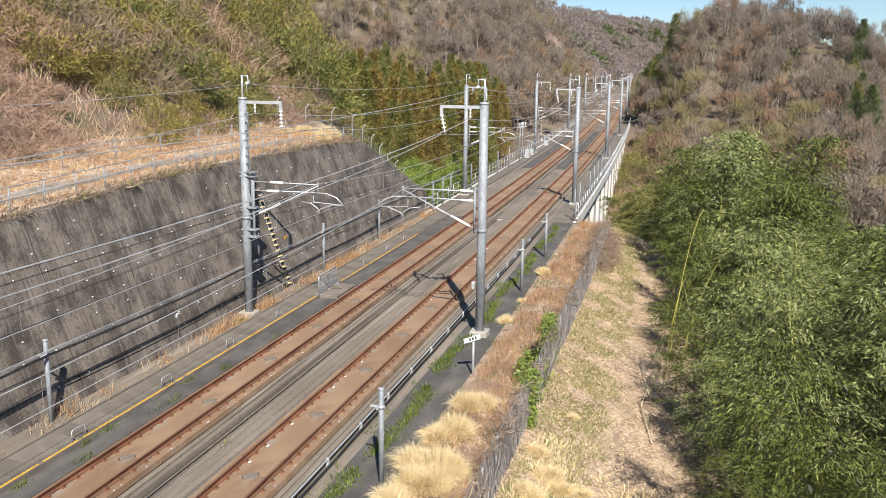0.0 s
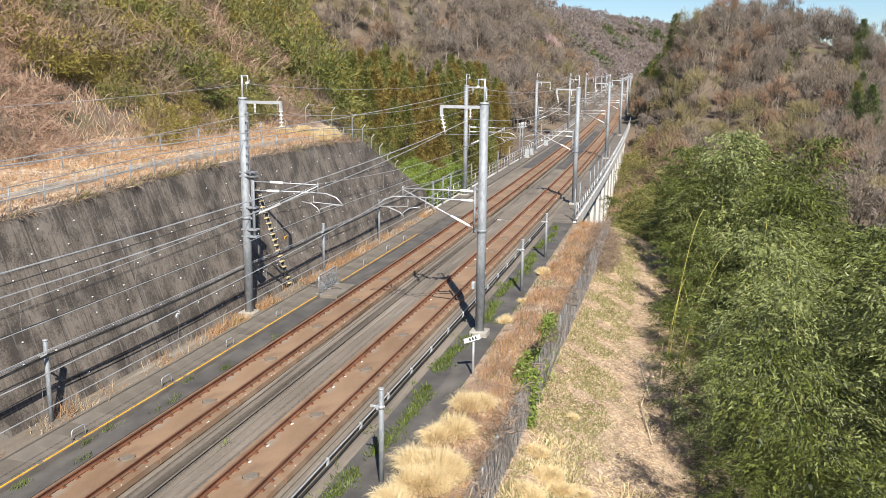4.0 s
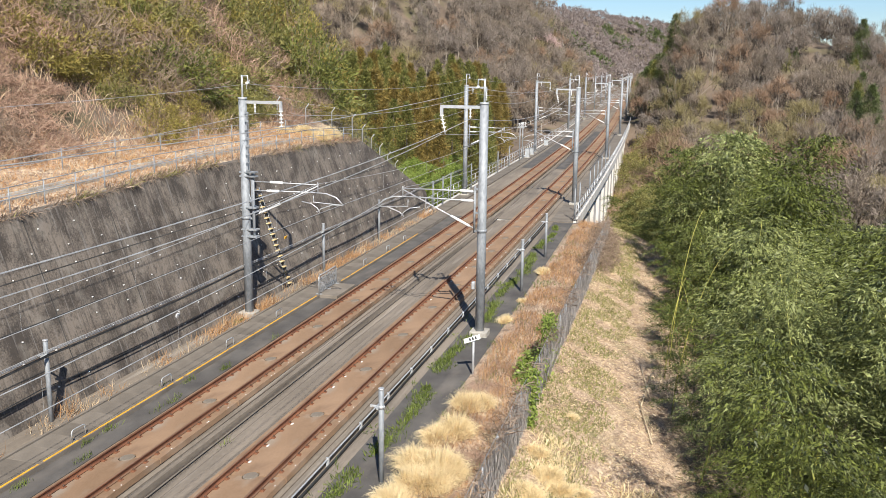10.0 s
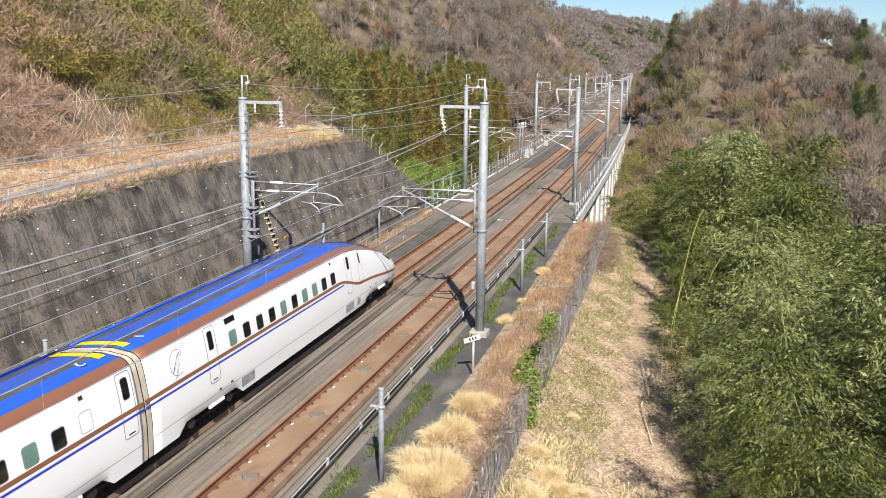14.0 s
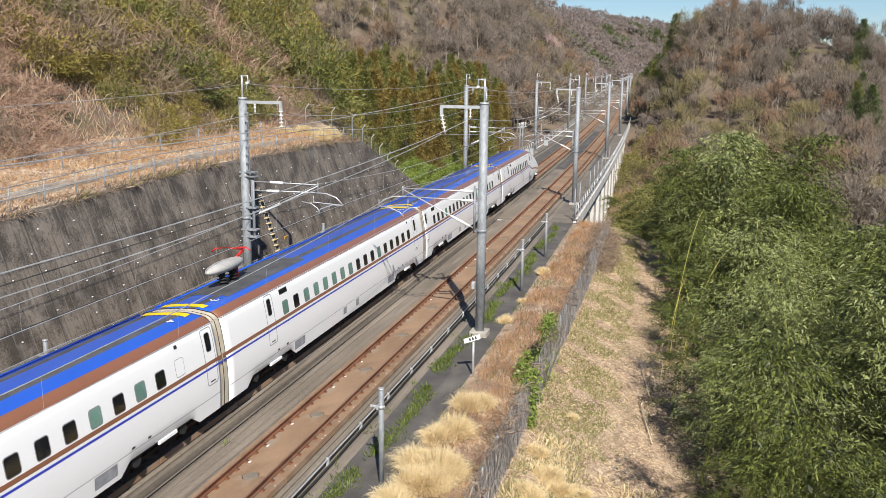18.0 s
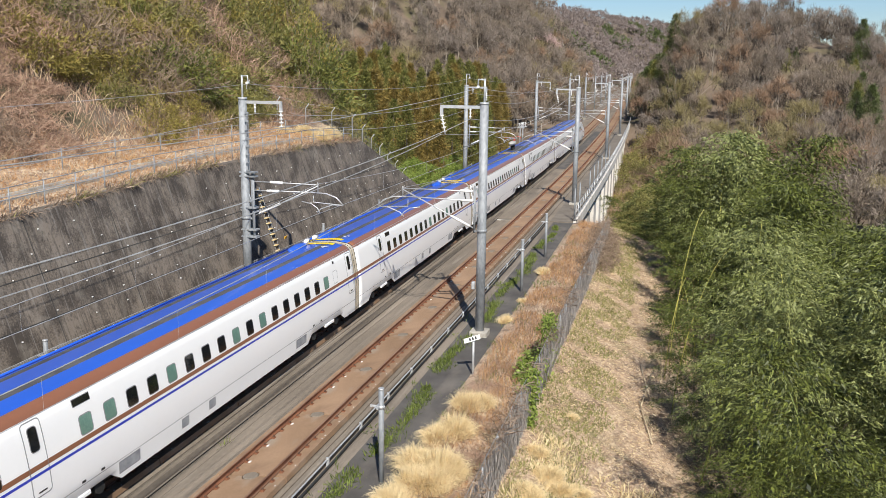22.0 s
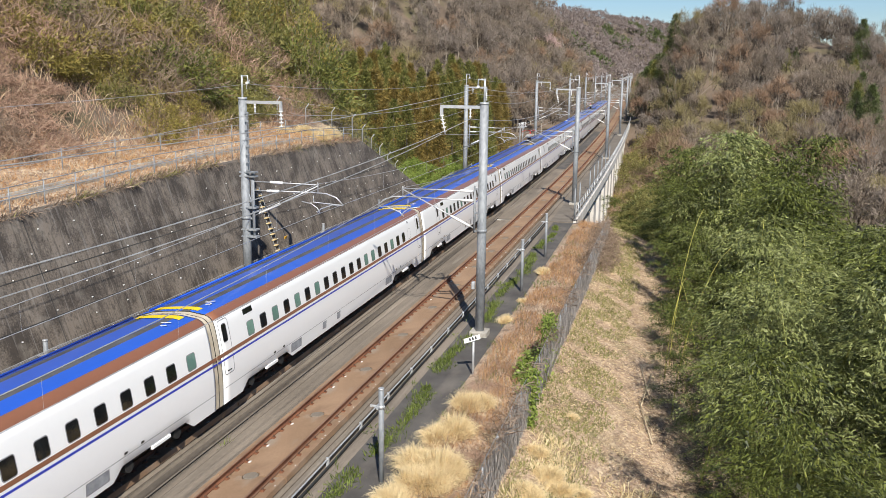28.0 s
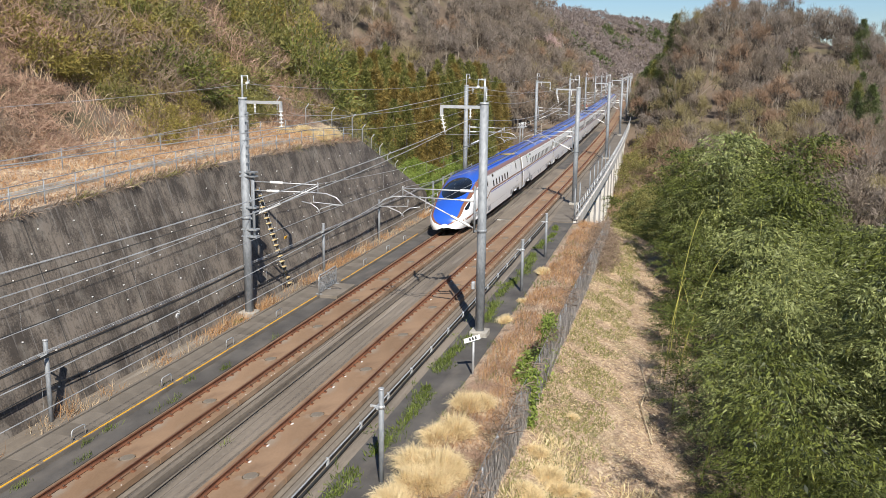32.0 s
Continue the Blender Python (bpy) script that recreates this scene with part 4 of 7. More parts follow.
N_B = ([0, .05, .15, .3, .6, 1, 2], [.50, .42, .36, .33, .31, .30, .30])


def section(s):
    """Half outline of the body at s metres behind the nose tip (s > 10: the plain body)."""
    pts = np.array(PROFILE)
    s = s * 1.06
    if s >= 10:
        return pts
    w, h, b = np.interp(s, *N_W), np.interp(s, *N_H), np.interp(s, *N_B)
    k = 0.75 * (1 - ease(0, 10, s))
    xn, zn = pts[:, 0] / 1.7, (pts[:, 1] - 0.3) / 3.4
    ang = np.array([0, .13, .26, .45, .485, .52, .56, .67, .78, .89, 1]) * math.pi / 2
    ang[1:7] *= 1 + 0.42 * max(0.0, 1 - s / 1.6)
    ang[6:] = np.linspace(ang[6], math.pi / 2, 5)
    xr, zr = xn.copy(), zn.copy()
    xr[:11], zr[:11] = np.sin(ang), 0.40 + 0.60 * np.cos(ang)
    zr[11:] = [0.27, 0.17, 0.07, 0.0]
    xr[11:] = [0.985, 0.95, 0.90, 0.84]
    x, z = (xn * (1 - k) + xr * k) * w * 1.7, b + (zn * (1 - k) + zr * k) * (h - b)
    return np.stack([x, z], 1)


def skin_x(s, z):
    p = section(s)
    return float(np.interp(-z, -p[:, 1], p[:, 0]))


def skin_z(s, x):
    p = section(s)[:11]
    return float(np.interp(abs(x), p[:, 0], p[:, 1]))


BOGIES = (8.55, -8.55)
CAR, HALF, TIP = 24.605, 12.05, 12.75   # spacing of the cars, half a body, the nose tip


def sill(y, tip):
    """Height of the skirt's lower edge: arched over the bogies."""
    z = 0.30
    for c in BOGIES:
        d = abs(y - c)
        z = max(z, 0.30 + 0.30 * float(np.clip((2.1 - d) / 0.45, 0, 1)))
    return z


def hull(tip, front, back):
    """The painted shell from y = front down to y = back; tip: y of the nose or None."""
    ys = sorted({round(v, 3) for v in list(np.arange(back, front - 0.001, 0.5)) + [front] + [c + d for c in BOGIES for d in (-2.1, -1.65, 1.65, 2.1)]}, reverse=True)
    ys = [y for y in ys if back <= y <= front]
    if tip is not None:
        ys = [tip - s for s in (0, .03, .08, .15, .25, .4, .6, .8, 1.05, 1.3, 1.6, 2, 2.4, 2.8, 3.2, 3.6, 4, 4.5, 5, 5.5, 6, 6.5, 7, 7.5, 8, 8.5, 9, 9.5, 10)] + [y for y in ys if y < tip - 10.2]
    n = len(PROFILE)
    bm = bmesh.new()
    rows = []
    for y in ys:
        sec = section(tip - y if tip is not None else 99)
        low = sill(y, tip)
        ring = []
        for sgn in (-1, 1):
            line = [(x * sgn, y, max(z, low)) for x, z in sec]
            ring += line[::-1] if sgn < 0 else line[1:]
        rows.append([bm.verts.new(v) for v in ring])
    m = 2 * n - 1
    for a, b in zip(rows, rows[1:]):
        for k in range(m - 1):
            f = bm.faces.new((a[k], a[k + 1], b[k + 1], b[k]))
            j = k - (n - 1) if k >= n - 1 else n - 2 - k
            f.material_index, f.smooth = BAND[j], True
            if tip is not None and j < 3 and (tip - a[0].co.y) < 10.4:
                f.material_index = 0
    for ring in (rows[0], rows[-1]):
        f = bm.faces.new(ring)
        f.material_index = 3 if tip is not None and ring is rows[0] else 4
    bmesh.ops.recalc_face_normals(bm, faces=bm.faces)
    return bm


def ribbon(y0, y1, z_of, h, side, tip, lift=0.006, step=0.35, mt=0, bm=None):
    bm = bm or bmesh.new()
    prev = None
    for y in span(y0, y1, step):
        s = tip - y if tip is not None else 99
        z = z_of(y) if callable(z_of) else z_of
        pair = [bm.verts.new((side * (skin_x(s, zz) + lift), y, zz)) for zz in (z - h / 2, z + h / 2)]
        if prev:
            f = bm.faces.new((prev[0], pair[0], pair[1], prev[1]))
            f.smooth = True
        prev = pair
    return bm


def rounded(w, h, r, n=3):
    pts = []
    for cx, cz, a0 in ((w / 2 - r, h / 2 - r, 0), (-w / 2 + r, h / 2 - r, 90), (-w / 2 + r, -h / 2 + r, 180), (w / 2 - r, -h / 2 + r, 270)):
        pts += [(cx + r * math.cos(radians(a0 + 90 * k / n)), cz + r * math.sin(radians(a0 + 90 * k / n))) for k in range(n + 1)]
        if a0 in (90, 270) and h > 0.5:
            down = -1 if a0 == 90 else 1
            m = int(h / 0.18)
            pts += [(pts[-1][0], cz + down * (h - 2 * r) * j / m) for j in range(1, m)]
    return pts


def plate_mesh(name, w, h, r, zc, mats, lift=0.004, rim=0.0, side=1, yc=0.0, tip=None):
    """A pane lying on the plain body's side about height zc, with an optional darker rim."""
    bm = bmesh.new()
    for k, (ww, hh, rr, l) in enumerate(((w, h, r, lift), (w - 2 * rim, h - 2 * rim, max(r - rim, 0.01), lift + 0.004))[:2 if rim else 1]):
        ring = [bm.verts.new((side * (skin_x(tip - yc - y if tip else 99, zc + z) + l), y, zc + z)) for y, z in rounded(ww, hh, rr)]
        f = bm.faces.new(ring if side > 0 else ring[::-1])
        f.material_index = k
    bmesh.ops.recalc_face_normals(bm, faces=bm.faces)
    for f in bm.faces:
        if f.normal.x * side < 0:
            f.normal_flip()
    return mesh_of(name, bm, mats)


def outline_mesh(name, w, h, r, zc, t, mt, side, yc=0.0, tip=None):
    bm = bmesh.new()
    a, b = rounded(w, h, r), rounded(w - 2 * t, h - 2 * t, max(r - t, 0.01))
    va = [bm.verts.new((side * (skin_x(tip - yc - y if tip else 99, zc + z) + 0.005), y, zc + z)) for y, z in a]
    vb = [bm.verts.new((side * (skin_x(tip - yc - y if tip else 99, zc + z) + 0.005), y, zc + z)) for y, z in b]
    n = len(va)
    for k in range(n):
        bm.faces.new((va[k], va[(k + 1) % n], vb[(k + 1) % n], vb[k]))
    for f in bm.faces:
        f.normal_update()
        if f.normal.x * side < 0:
            f.normal_flip()
    return mesh_of(name, bm, mt)


PANE = {(sd, k): plate_mesh("window", 0.53, 0.56, 0.10, 2.43, [T_LINE, T_CURTAIN if k else T_GLASS], 0.004, 0.03, sd) for sd in (1, -1) for k in (0, 1)}
DOOR = {sd: outline_mesh("door", 0.68, 1.94, 0.12, 2.27, 0.03, T_LINE, sd) for sd in (1, -1)}
DOORPANE = {sd: plate_mesh("door_window", 0.34, 0.66, 0.10, 2.76, [T_LINE, T_GLASS], 0.008, 0.025, sd) for sd in (1, -1)}
DOORSTEP = {sd: plate_mesh("door_step", 0.30, 0.04, 0.01, 1.42, [T_UNDER], 0.008, 0, sd) for sd in (1, -1)}
SIGN = {sd: plate_mesh("destination_display", 0.72, 0.22, 0.02, 3.09, [T_LINE, T_GLASS], 0.004, 0.02, sd) for sd in (1, -1)}
HATCH = {sd: plate_mesh("skirt_vent", 1.0, 0.36, 0.02, 0.64, [T_LINE, T_VENT], 0.006, 0.03, sd) for sd in (1, -1)}
HATCH_S = {sd: plate_mesh("skirt_vent", 0.42, 0.32, 0.02, 0.65, [T_LINE, T_VENT], 0.006, 0.03, sd) for sd in (1, -1)}
BLIND = {sd: outline_mesh("blind_panel", 0.50, 0.58, 0.1, 2.47, 0.015, T_LINE, sd) for sd in (1, -1)}
VENT = {sd: plate_mesh("small_vent", 0.19, 0.13, 0.01, 3.13, [T_LINE, T_UNDER], 0.005, 0.02, sd) for sd in (1, -1)}
BIGPANE = {sd: plate_mesh("window", 0.62, 0.86, 0.10, 2.45, [T_LINE, T_GLASS], 0.004, 0.03, sd) for sd in (1, -1)}
LATCH = {sd: plate_mesh("latch", 0.16, 0.07, 0.01, 0.95, [T_UNDER], 0.006, 0, sd) for sd in (1, -1)}
# first window, how many, their pitch, doors, display, small vent, blind panel, windows with drawn blinds
EVEN = dict(first=-9.74, count=19, pitch=1.026, doors=(-11.56, 11.56), display=-9.75, vent=9.77, blind=9.79, small=(-3.1, -1.43))
ODD = dict(first=-7.13, count=17, pitch=1.027, doors=(-8.48, 10.58), display=-7.12, vent=9.3, blind=None, small=(-0.97, 0.67))
LAYOUT = [dict(first=-6.87, count=10, pitch=1.028, doors=(-8.33,), display=-6.89, vent=2.3, blind=None, small=(), drawn=(0, 4, 6, 7), front=(4.28, 5.80)),
          dict(EVEN, drawn=(3, 9, 12, 17)), dict(ODD, drawn=(0, 2, 3, 4, 5, 6, 7, 11)), dict(EVEN, drawn=(0, 3, 9, 15, 17)), dict(ODD, drawn=(8, 12)),
          dict(first=-7.66, count=17, pitch=1.026, doors=(-9.55, 11.55), display=-7.67, vent=9.82, blind=9.82, small=(-3.1, -1.43), drawn=(0, 1, 4, 8, 10, 16), big=-11.06),
          dict(first=-4.74, count=12, pitch=1.026, doors=(-8.64, 8.64), display=-4.73, vent=6.55, blind=None, small=(-0.97, 0.67), drawn=(0, 7, 8)),
          dict(EVEN, drawn=(0, 2, 7, 15)), dict(ODD, drawn=(1, 5)), dict(EVEN, drawn=(0, 2, 4, 6, 12, 13, 16)),
          dict(first=-6.36, count=16, pitch=1.145, doors=(-8.76,), display=-6.36, vent=None, blind=None, small=(-0.97, 0.67), drawn=(0, 15)),
          dict(first=-4.41, count=6, pitch=1.288, doors=(-9.0,), display=2.0, vent=None, blind=None, small=(), drawn=(), front=(4.47, 5.86))]


def bogie_mesh():
    bm = bmesh.new()
    add_box(bm, (-1.25, -1.7, 0.42), (1.25, 1.7, 0.75), None, 0.05)
    for s in (-1, 1):
        add_box(bm, (s * 1.3 - 0.12, -1.9, 0.45), (s * 1.3 + 0.12, 1.9, 0.62), None, 0.04)
        for y in (-1.25, 1.25):
            add_tube(bm, [(s * 1.28, y, 0.44), (s * 1.5, y, 0.44)], 0.2, 12)
            add_tube(bm, [(s * 1.2, y, 0.60), (s * 1.2, y, 1.0)], 0.12, 8)
    return mesh_of("bogie", bm, T_UNDER)


def wheel_mesh():
    bm = bmesh.new()
    for s in (-1, 1):
        add_tube(bm, [(s * 0.69, 0, 0), (s * 0.72, 0, 0)], 0.455, 24)
        add_tube(bm, [(s * 0.72, 0, 0), (s * 0.82, 0, 0)], 0.43, 24)
    add_tube(bm, [(-0.7, 0, 0), (0.7, 0, 0)], 0.09, 10)
    # wheels coloured near-black, painting in the deep shade behind the skirt
    return mesh_of("wheelset", bm, T_UNDER)


BOGIE, WHEEL = bogie_mesh(), wheel_mesh()
DAMPER = mesh_of("axle_cover", box((-0.05, -0.5, -0.07), (0.05, 0.5, 0.07), 0.03), T_WHITE)


def digit(text, parent, m, size=0.55):
    c = bpy.data.curves.new("car_number", "FONT")
    c.body, c.size, c.align_x, c.align_y, c.extrude = text, size, "CENTER", "CENTER", 0.003
    c.materials.append(WHITE)
    ob = new("car_number", c)
    ob.parent = parent
    ob.matrix_basis = m
    return ob


def car(number, end=0, pantograph=False):
    """end: +1 leading car, -1 last car (turned round on the line), 0 a middle car. The nose points along y."""
    nose = end != 0
    lay = LAYOUT[number - 1]
    fl = TIP if nose else HALF
    tip = fl if nose else None
    label = ("end car with a long blue and white nose, number %s" if nose else "white train car with blue roof and copper stripes, number %s") % number
    who = thing("train_car", Matrix.Identity(4), label, "train car", "cars of the train")
    part("body", hull(tip, fl, -HALF), [T_BLUE, T_GREY, T_COPPER, T_WHITE, T_UNDER], who)
    under = bmesh.new()
    add_box(under, (-1.35, -11.7, 0.38), (1.35, fl - 1.6, 1.2), None, 0.1)
    part("underframe", under, T_UNDER, who)
    for c in BOGIES:
        b = part("bogie", BOGIE, None, who, m=pose(0, c, 0))
        for y in (-1.25, 1.25):
            part("wheelset", WHEEL, None, b, m=pose(0, y, 0.43))
        for s in (-1, 1):
            part("axle_cover", DAMPER, None, who, "white axle cover", m=pose(s * 1.58, c + 0.25, 0.56))
    for side in (1, -1):
        part("seam", ribbon(-HALF + 0.03, (fl - 6) if nose else HALF - 0.03, 0.87, 0.018, side, tip, 0.003), T_LINE, who)
        part("roof_seam", ribbon(-HALF + 0.03, (fl - 9) if nose else HALF - 0.03, 3.285, 0.02, side, tip, 0.004), T_LINE, who)

        def fall(y):
            s = tip - y
            return 2.05 - 0.58 * float(ease(9.75, 6.8, s)) - 0.55 * float(ease(7.1, 0.3, s)) if s < 9.75 else 2.05

        part("copper_stripe", ribbon(-HALF - 0.235, fl - 0.35 if nose else HALF + 0.235, fall if nose else 2.05, 0.13, side, tip, 0.005), T_COPPER, who)
        part("blue_stripe", ribbon(-HALF - 0.235, 3.55 if nose else HALF + 0.235, 1.87, 0.07, side, tip, 0.005), T_NAVY, who)
        for k in range(lay["count"]):
            part("window", PANE[side, k in lay["drawn"]], None, who, m=pose(0, lay["first"] + lay["pitch"] * k, 0))
        if lay["blind"]:
            part("blind_panel", BLIND[side], None, who, m=pose(0, lay["blind"], 0))
        if "big" in lay:
            part("window", BIGPANE[side], None, who, "tall dark window", m=pose(0, lay["big"], 0))
        for y in lay["doors"]:
            d = part("door", DOOR[side], None, who, m=pose(0, y, 0))
            part("door_window", DOORPANE[side], None, d)
            part("door_step", DOORSTEP[side], None, d)
        if nose:
            y = lay["front"][0]
            d = part("door", outline_mesh("door", 0.66, 1.94, 0.12, 2.27, 0.025, T_LINE, side, y, tip), None, who, m=pose(0, y, 0))
            part("door_window", plate_mesh("door_window", 0.30, 0.62, 0.10, 2.76, [T_LINE, T_GLASS], 0.008, 0.025, side, y, tip), None, d)
            y = lay["front"][1]
            d = part("door", outline_mesh("crew_door", 0.56, 1.5, 0.06, 2.30, 0.02, T_LINE, side, y, tip), None, who, "narrow crew door", m=pose(0, y, 0))
            part("door_window", plate_mesh("door_window", 0.18, 0.52, 0.05, 2.70, [T_LINE, T_GLASS], 0.008, 0.02, side, y, tip), None, d)
        part("destination_display", SIGN[side], None, who, m=pose(0, lay["display"], 0))
        if lay["vent"]:
            part("small_vent", VENT[side], None, who, m=pose(0, lay["vent"], 0))
        for y, hm in [(-6.05, HATCH), (4.2 if nose else 5.78, HATCH)] + [(y, HATCH_S) for y in lay["small"]] + [(5.4, HATCH_S)] * nose:
            part("skirt_vent", hm[side], None, who, m=pose(0, y, 0))
        for c in BOGIES:
            part("latch", LATCH[side], None, who, m=pose(0, c + (0.5 if c < 0 else -0.7), 0))
            part("latch", LATCH[side], None, who, m=pose(0, c + (1.3 if c < 0 else -1.5), 0))
        if number == 11:
            bm = bmesh.new()
            ring = [bm.verts.new((side * (skin_x(99, z) + 0.006), y, z)) for y, z in [(-7.61 + 0.13 * math.cos(a), 3.03 + 0.13 * math.sin(a)) for a in np.arange(0, 6.28, 0.4)]]
            bm.faces.new(ring)
            part("round_mark", bm, T_MARK, who, "plain bright green round mark")
    # cream gangway hood and black bellows at the coupled ends
    for y in ((-HALF,) if nose else (-HALF, HALF)):
        g = bmesh.new()
        prev = None
        out = 1 if y > 0 else -1
        for x, z in [(-a, b) for a, b in PROFILE[::-1]] + PROFILE[1:]:
            pair = [bm_v for bm_v in (g.verts.new((x * 0.985, y - out * 0.02, 0.15 + (z - 0.15) * 0.99)), g.verts.new((x * 0.985, y + out * 0.235, 0.15 + (z - 0.15) * 0.99)))]
            if prev:
                g.faces.new((prev[0], prev[1], pair[1], pair[0])).smooth = True
            prev = pair
        part("gangway_hood", g, T_CREAM, who, "cream gangway hood")
        mk = bmesh.new()
        for x0, x1, dy in ((-0.75, 0.95, 0.0),):
            pts = [(x, skin_z(99, x) + 0.016) for x in np.linspace(x0, x1, 9)]
            for (xa, za), (xb, zb) in zip(pts, pts[1:]):
                vs = [mk.verts.new(v) for v in ((xa, y - out * (0.15 - dy), za), (xb, y - out * (0.15 - dy), zb), (xb, y - out * (0.5 - dy), zb), (xa, y - out * (0.5 - dy), za))]
                mk.faces.new(vs if out < 0 else vs[::-1])
        part("roof_marking", mk, T_YELLOW, who, "yellow roof marking")
    for y in ((-10.9,) if nose else (-10.9, 10.9)):
        digit(str(number), who, pose(0.78, y, 3.678, 0, 5, -90))
    # roof ledges and pipe along the far edge
    part("roof_pipe", tube([(-1.0, -11.8, 3.66), (-1.0, fl - 11 if nose else 11.8, 3.66)], 0.04, 6), T_BLUE, who)
    if nose:
        # windscreen canopy
        bm = bmesh.new()
        rings, cs = [], 4.45
        for r in np.linspace(0, 1, 9):
            ring = []
            for a in np.linspace(0, 2 * math.pi, 40, endpoint=False):
                s, x = cs + 2.2 * r * math.cos(a), 1.12 * r * math.sin(a) * (1 + 0.12 * math.cos(a))
                ring.append(bm.verts.new((x, tip - s, skin_z(s, x) + 0.012 + 0.07 * (1 - r * r))))
            rings.append(ring)
        for a, b in zip(rings, rings[1:]):
            for k in range(40):
                f = bm.faces.new((a[k], a[(k + 1) % 40], b[(k + 1) % 40], b[k]))
                f.smooth = True
        bmesh.ops.remove_doubles(bm, verts=bm.verts, dist=0.0005)
        bmesh.ops.recalc_face_normals(bm, faces=bm.faces)
        ws = part("windscreen", bm, T_GLASS, who, "wide dark wraparound windscreen")
        fr = bmesh.new()
        add_tube(fr, [(x, tip - 4.2, skin_z(4.2, x) + 0.07 - 0.06 * x * x) for x in np.linspace(-0.8, 0.8, 9)], 0.015, 5)
        part("windscreen_bar", fr, T_UNDER, ws)
        for side in (1, -1):
            bm = bmesh.new()
            prev = None
            for k in range(11):
                s = 1.45 + 1.45 * k / 10
                h = 0.21 * math.sin(math.pi * min(1, (k + 0.4) / 11) ** 0.7) + 0.02
                up = section(s)[6][1] - 0.04
                pr = [bm.verts.new((side * (skin_x(s, z) + 0.014), tip - s, z)) for z in np.linspace(up - h, up, 6)]
                if prev:
                    for a in range(5):
                        bm.faces.new((prev[a], pr[a], pr[a + 1], prev[a + 1])).smooth = True
                prev = pr
            part("headlight", bm, T_GLASS, who, "long dark headlight cover")
            part("lip", ribbon(tip - 3.6, tip - 0.35, 0.60, 0.03, side, tip, 0.004), T_LINE, who)
        part("bumper", tube([(-0.4, tip - 0.42, 0.40), (0, tip - 0.26, 0.40), (0.4, tip - 0.42, 0.40)], 0.07, 8), T_UNDER, who)
        # plain swooping badge by the door: a broken ring and two wings
        yc = -10.35 if end > 0 else -6.4
        for side in (1, -1):
            def skin(a, z):
                return (side * (skin_x(99, z) + 0.006), yc + side * a, z)

            bm = bmesh.new()
            for points, k in (([(-0.42, 2.30), (0.12, 2.78), (0.52, 3.16), (0.02, 2.86)], 0), ([(-0.30, 2.02), (-0.02, 2.40), (0.34, 3.0), (-0.08, 2.44)], 1)):
                bm.faces.new([bm.verts.new(skin(a, z)) for a, z in points]).material_index = k
            arc = [[bm.verts.new(skin(-0.02 + r * math.cos(a), 2.66 + r * 1.0 * math.sin(a))) for r in (0.40, 0.425)] for a in np.linspace(1.1, 5.2, 22)]
            for p0, p1 in zip(arc, arc[1:]):
                bm.faces.new((p0[0], p0[1], p1[1], p1[0])).material_index = 1
            part("badge", bm, [T_NAVY, T_VENT], who, "plain blue and grey swoosh mark in a broken ring")
    if pantograph:
        deck = bmesh.new()
        pts = [(x, skin_z(99, x) + 0.008) for x in np.linspace(-0.97, 0.97, 9)]
        for (xa, za), (xb, zb) in zip(pts, pts[1:]):
            deck.faces.new([deck.verts.new(v) for v in ((xa, -10.2, za), (xb, -10.2, zb), (xb, -3.4, zb), (xa, -3.4, za))])
        part("roof_mat", deck, T_GREY, who, "dark grey insulating roof sheet")
        hood = bmesh.new()
        bmesh.ops.create_uvsphere(hood, u_segments=20, v_segments=10, radius=1.0, matrix=pose(-0.1, -8.3, 4.40) @ Matrix.Diagonal((0.36, 1.4, 0.24, 1)))
        part("pantograph_hood", hood, T_HOOD, who, "boat-shaped grey pantograph hood", smooth=True)
        for y in (-8.6, -7.8):
            col = bmesh.new()
            ribbed(col, (-0.1, y, 3.68), (-0.1, y, 4.3), 0.22, 5, 0.12)
            part("insulator", col, T_UNDER, who)
        arm = bmesh.new()
        add_tube(arm, [(-0.1, -7.7, 4.45), (-0.1, -6.75, 4.72), (-0.1, -6.7, 4.8)], 0.06, 8)
        add_tube(arm, [(-0.1, -6.72, 4.76), (-0.1, -7.7, 4.98)], 0.04, 8)
        add_tube(arm, [(-0.95, -7.7, 4.86), (-0.75, -7.7, 5.0), (0.55, -7.7, 5.0), (0.75, -7.7, 4.86)], 0.03, 8)
        add_tube(arm, [(-0.1, -7.5, 3.8), (-0.1, -7.45, 4.5)], 0.09, 8)
        part("pantograph_arm", arm, T_RED, who, "red folding pantograph arm")
    return who


TRAIN = []
for i in range(12):
    if i in (0, 11):
        TRAIN.append(car(i + 1, 1 if i == 0 else -1))
    else:
        TRAIN.append(car(i + 1, 0, i in (2, 6)))
for i in (3, 4, 5):
    ends = {3: (-1,), 4: (1, -1), 5: (1,)}[i]
    for e in ends:
        c = bmesh.new()
        add_tube(c, [(-0.45, e * 11.6, 3.84), (-0.45, e * 12.0, 3.86)], 0.09, 12)
        part("cable_head", c, CERAMIC, TRAIN[i], "white cable joint")
        c = bmesh.new()
        bmesh.ops.create_uvsphere(c, u_segments=12, v_segments=8, radius=1, matrix=pose(-0.45, e * 10.7, 3.72) @ Matrix.Diagonal((0.28, 0.95, 0.17, 1)))
        part("cable_fairing", c, T_BLUE, TRAIN[i], smooth=True)


def lead(t):
    """Where the joint behind the first car is along the line: the train gathers speed."""
    d = (t - 22.0) / 10
    return 136.883 + 165.954 * d + 27.156 * d ** 2 + 1.4855 * d ** 3 + 0.6961 * d ** 4


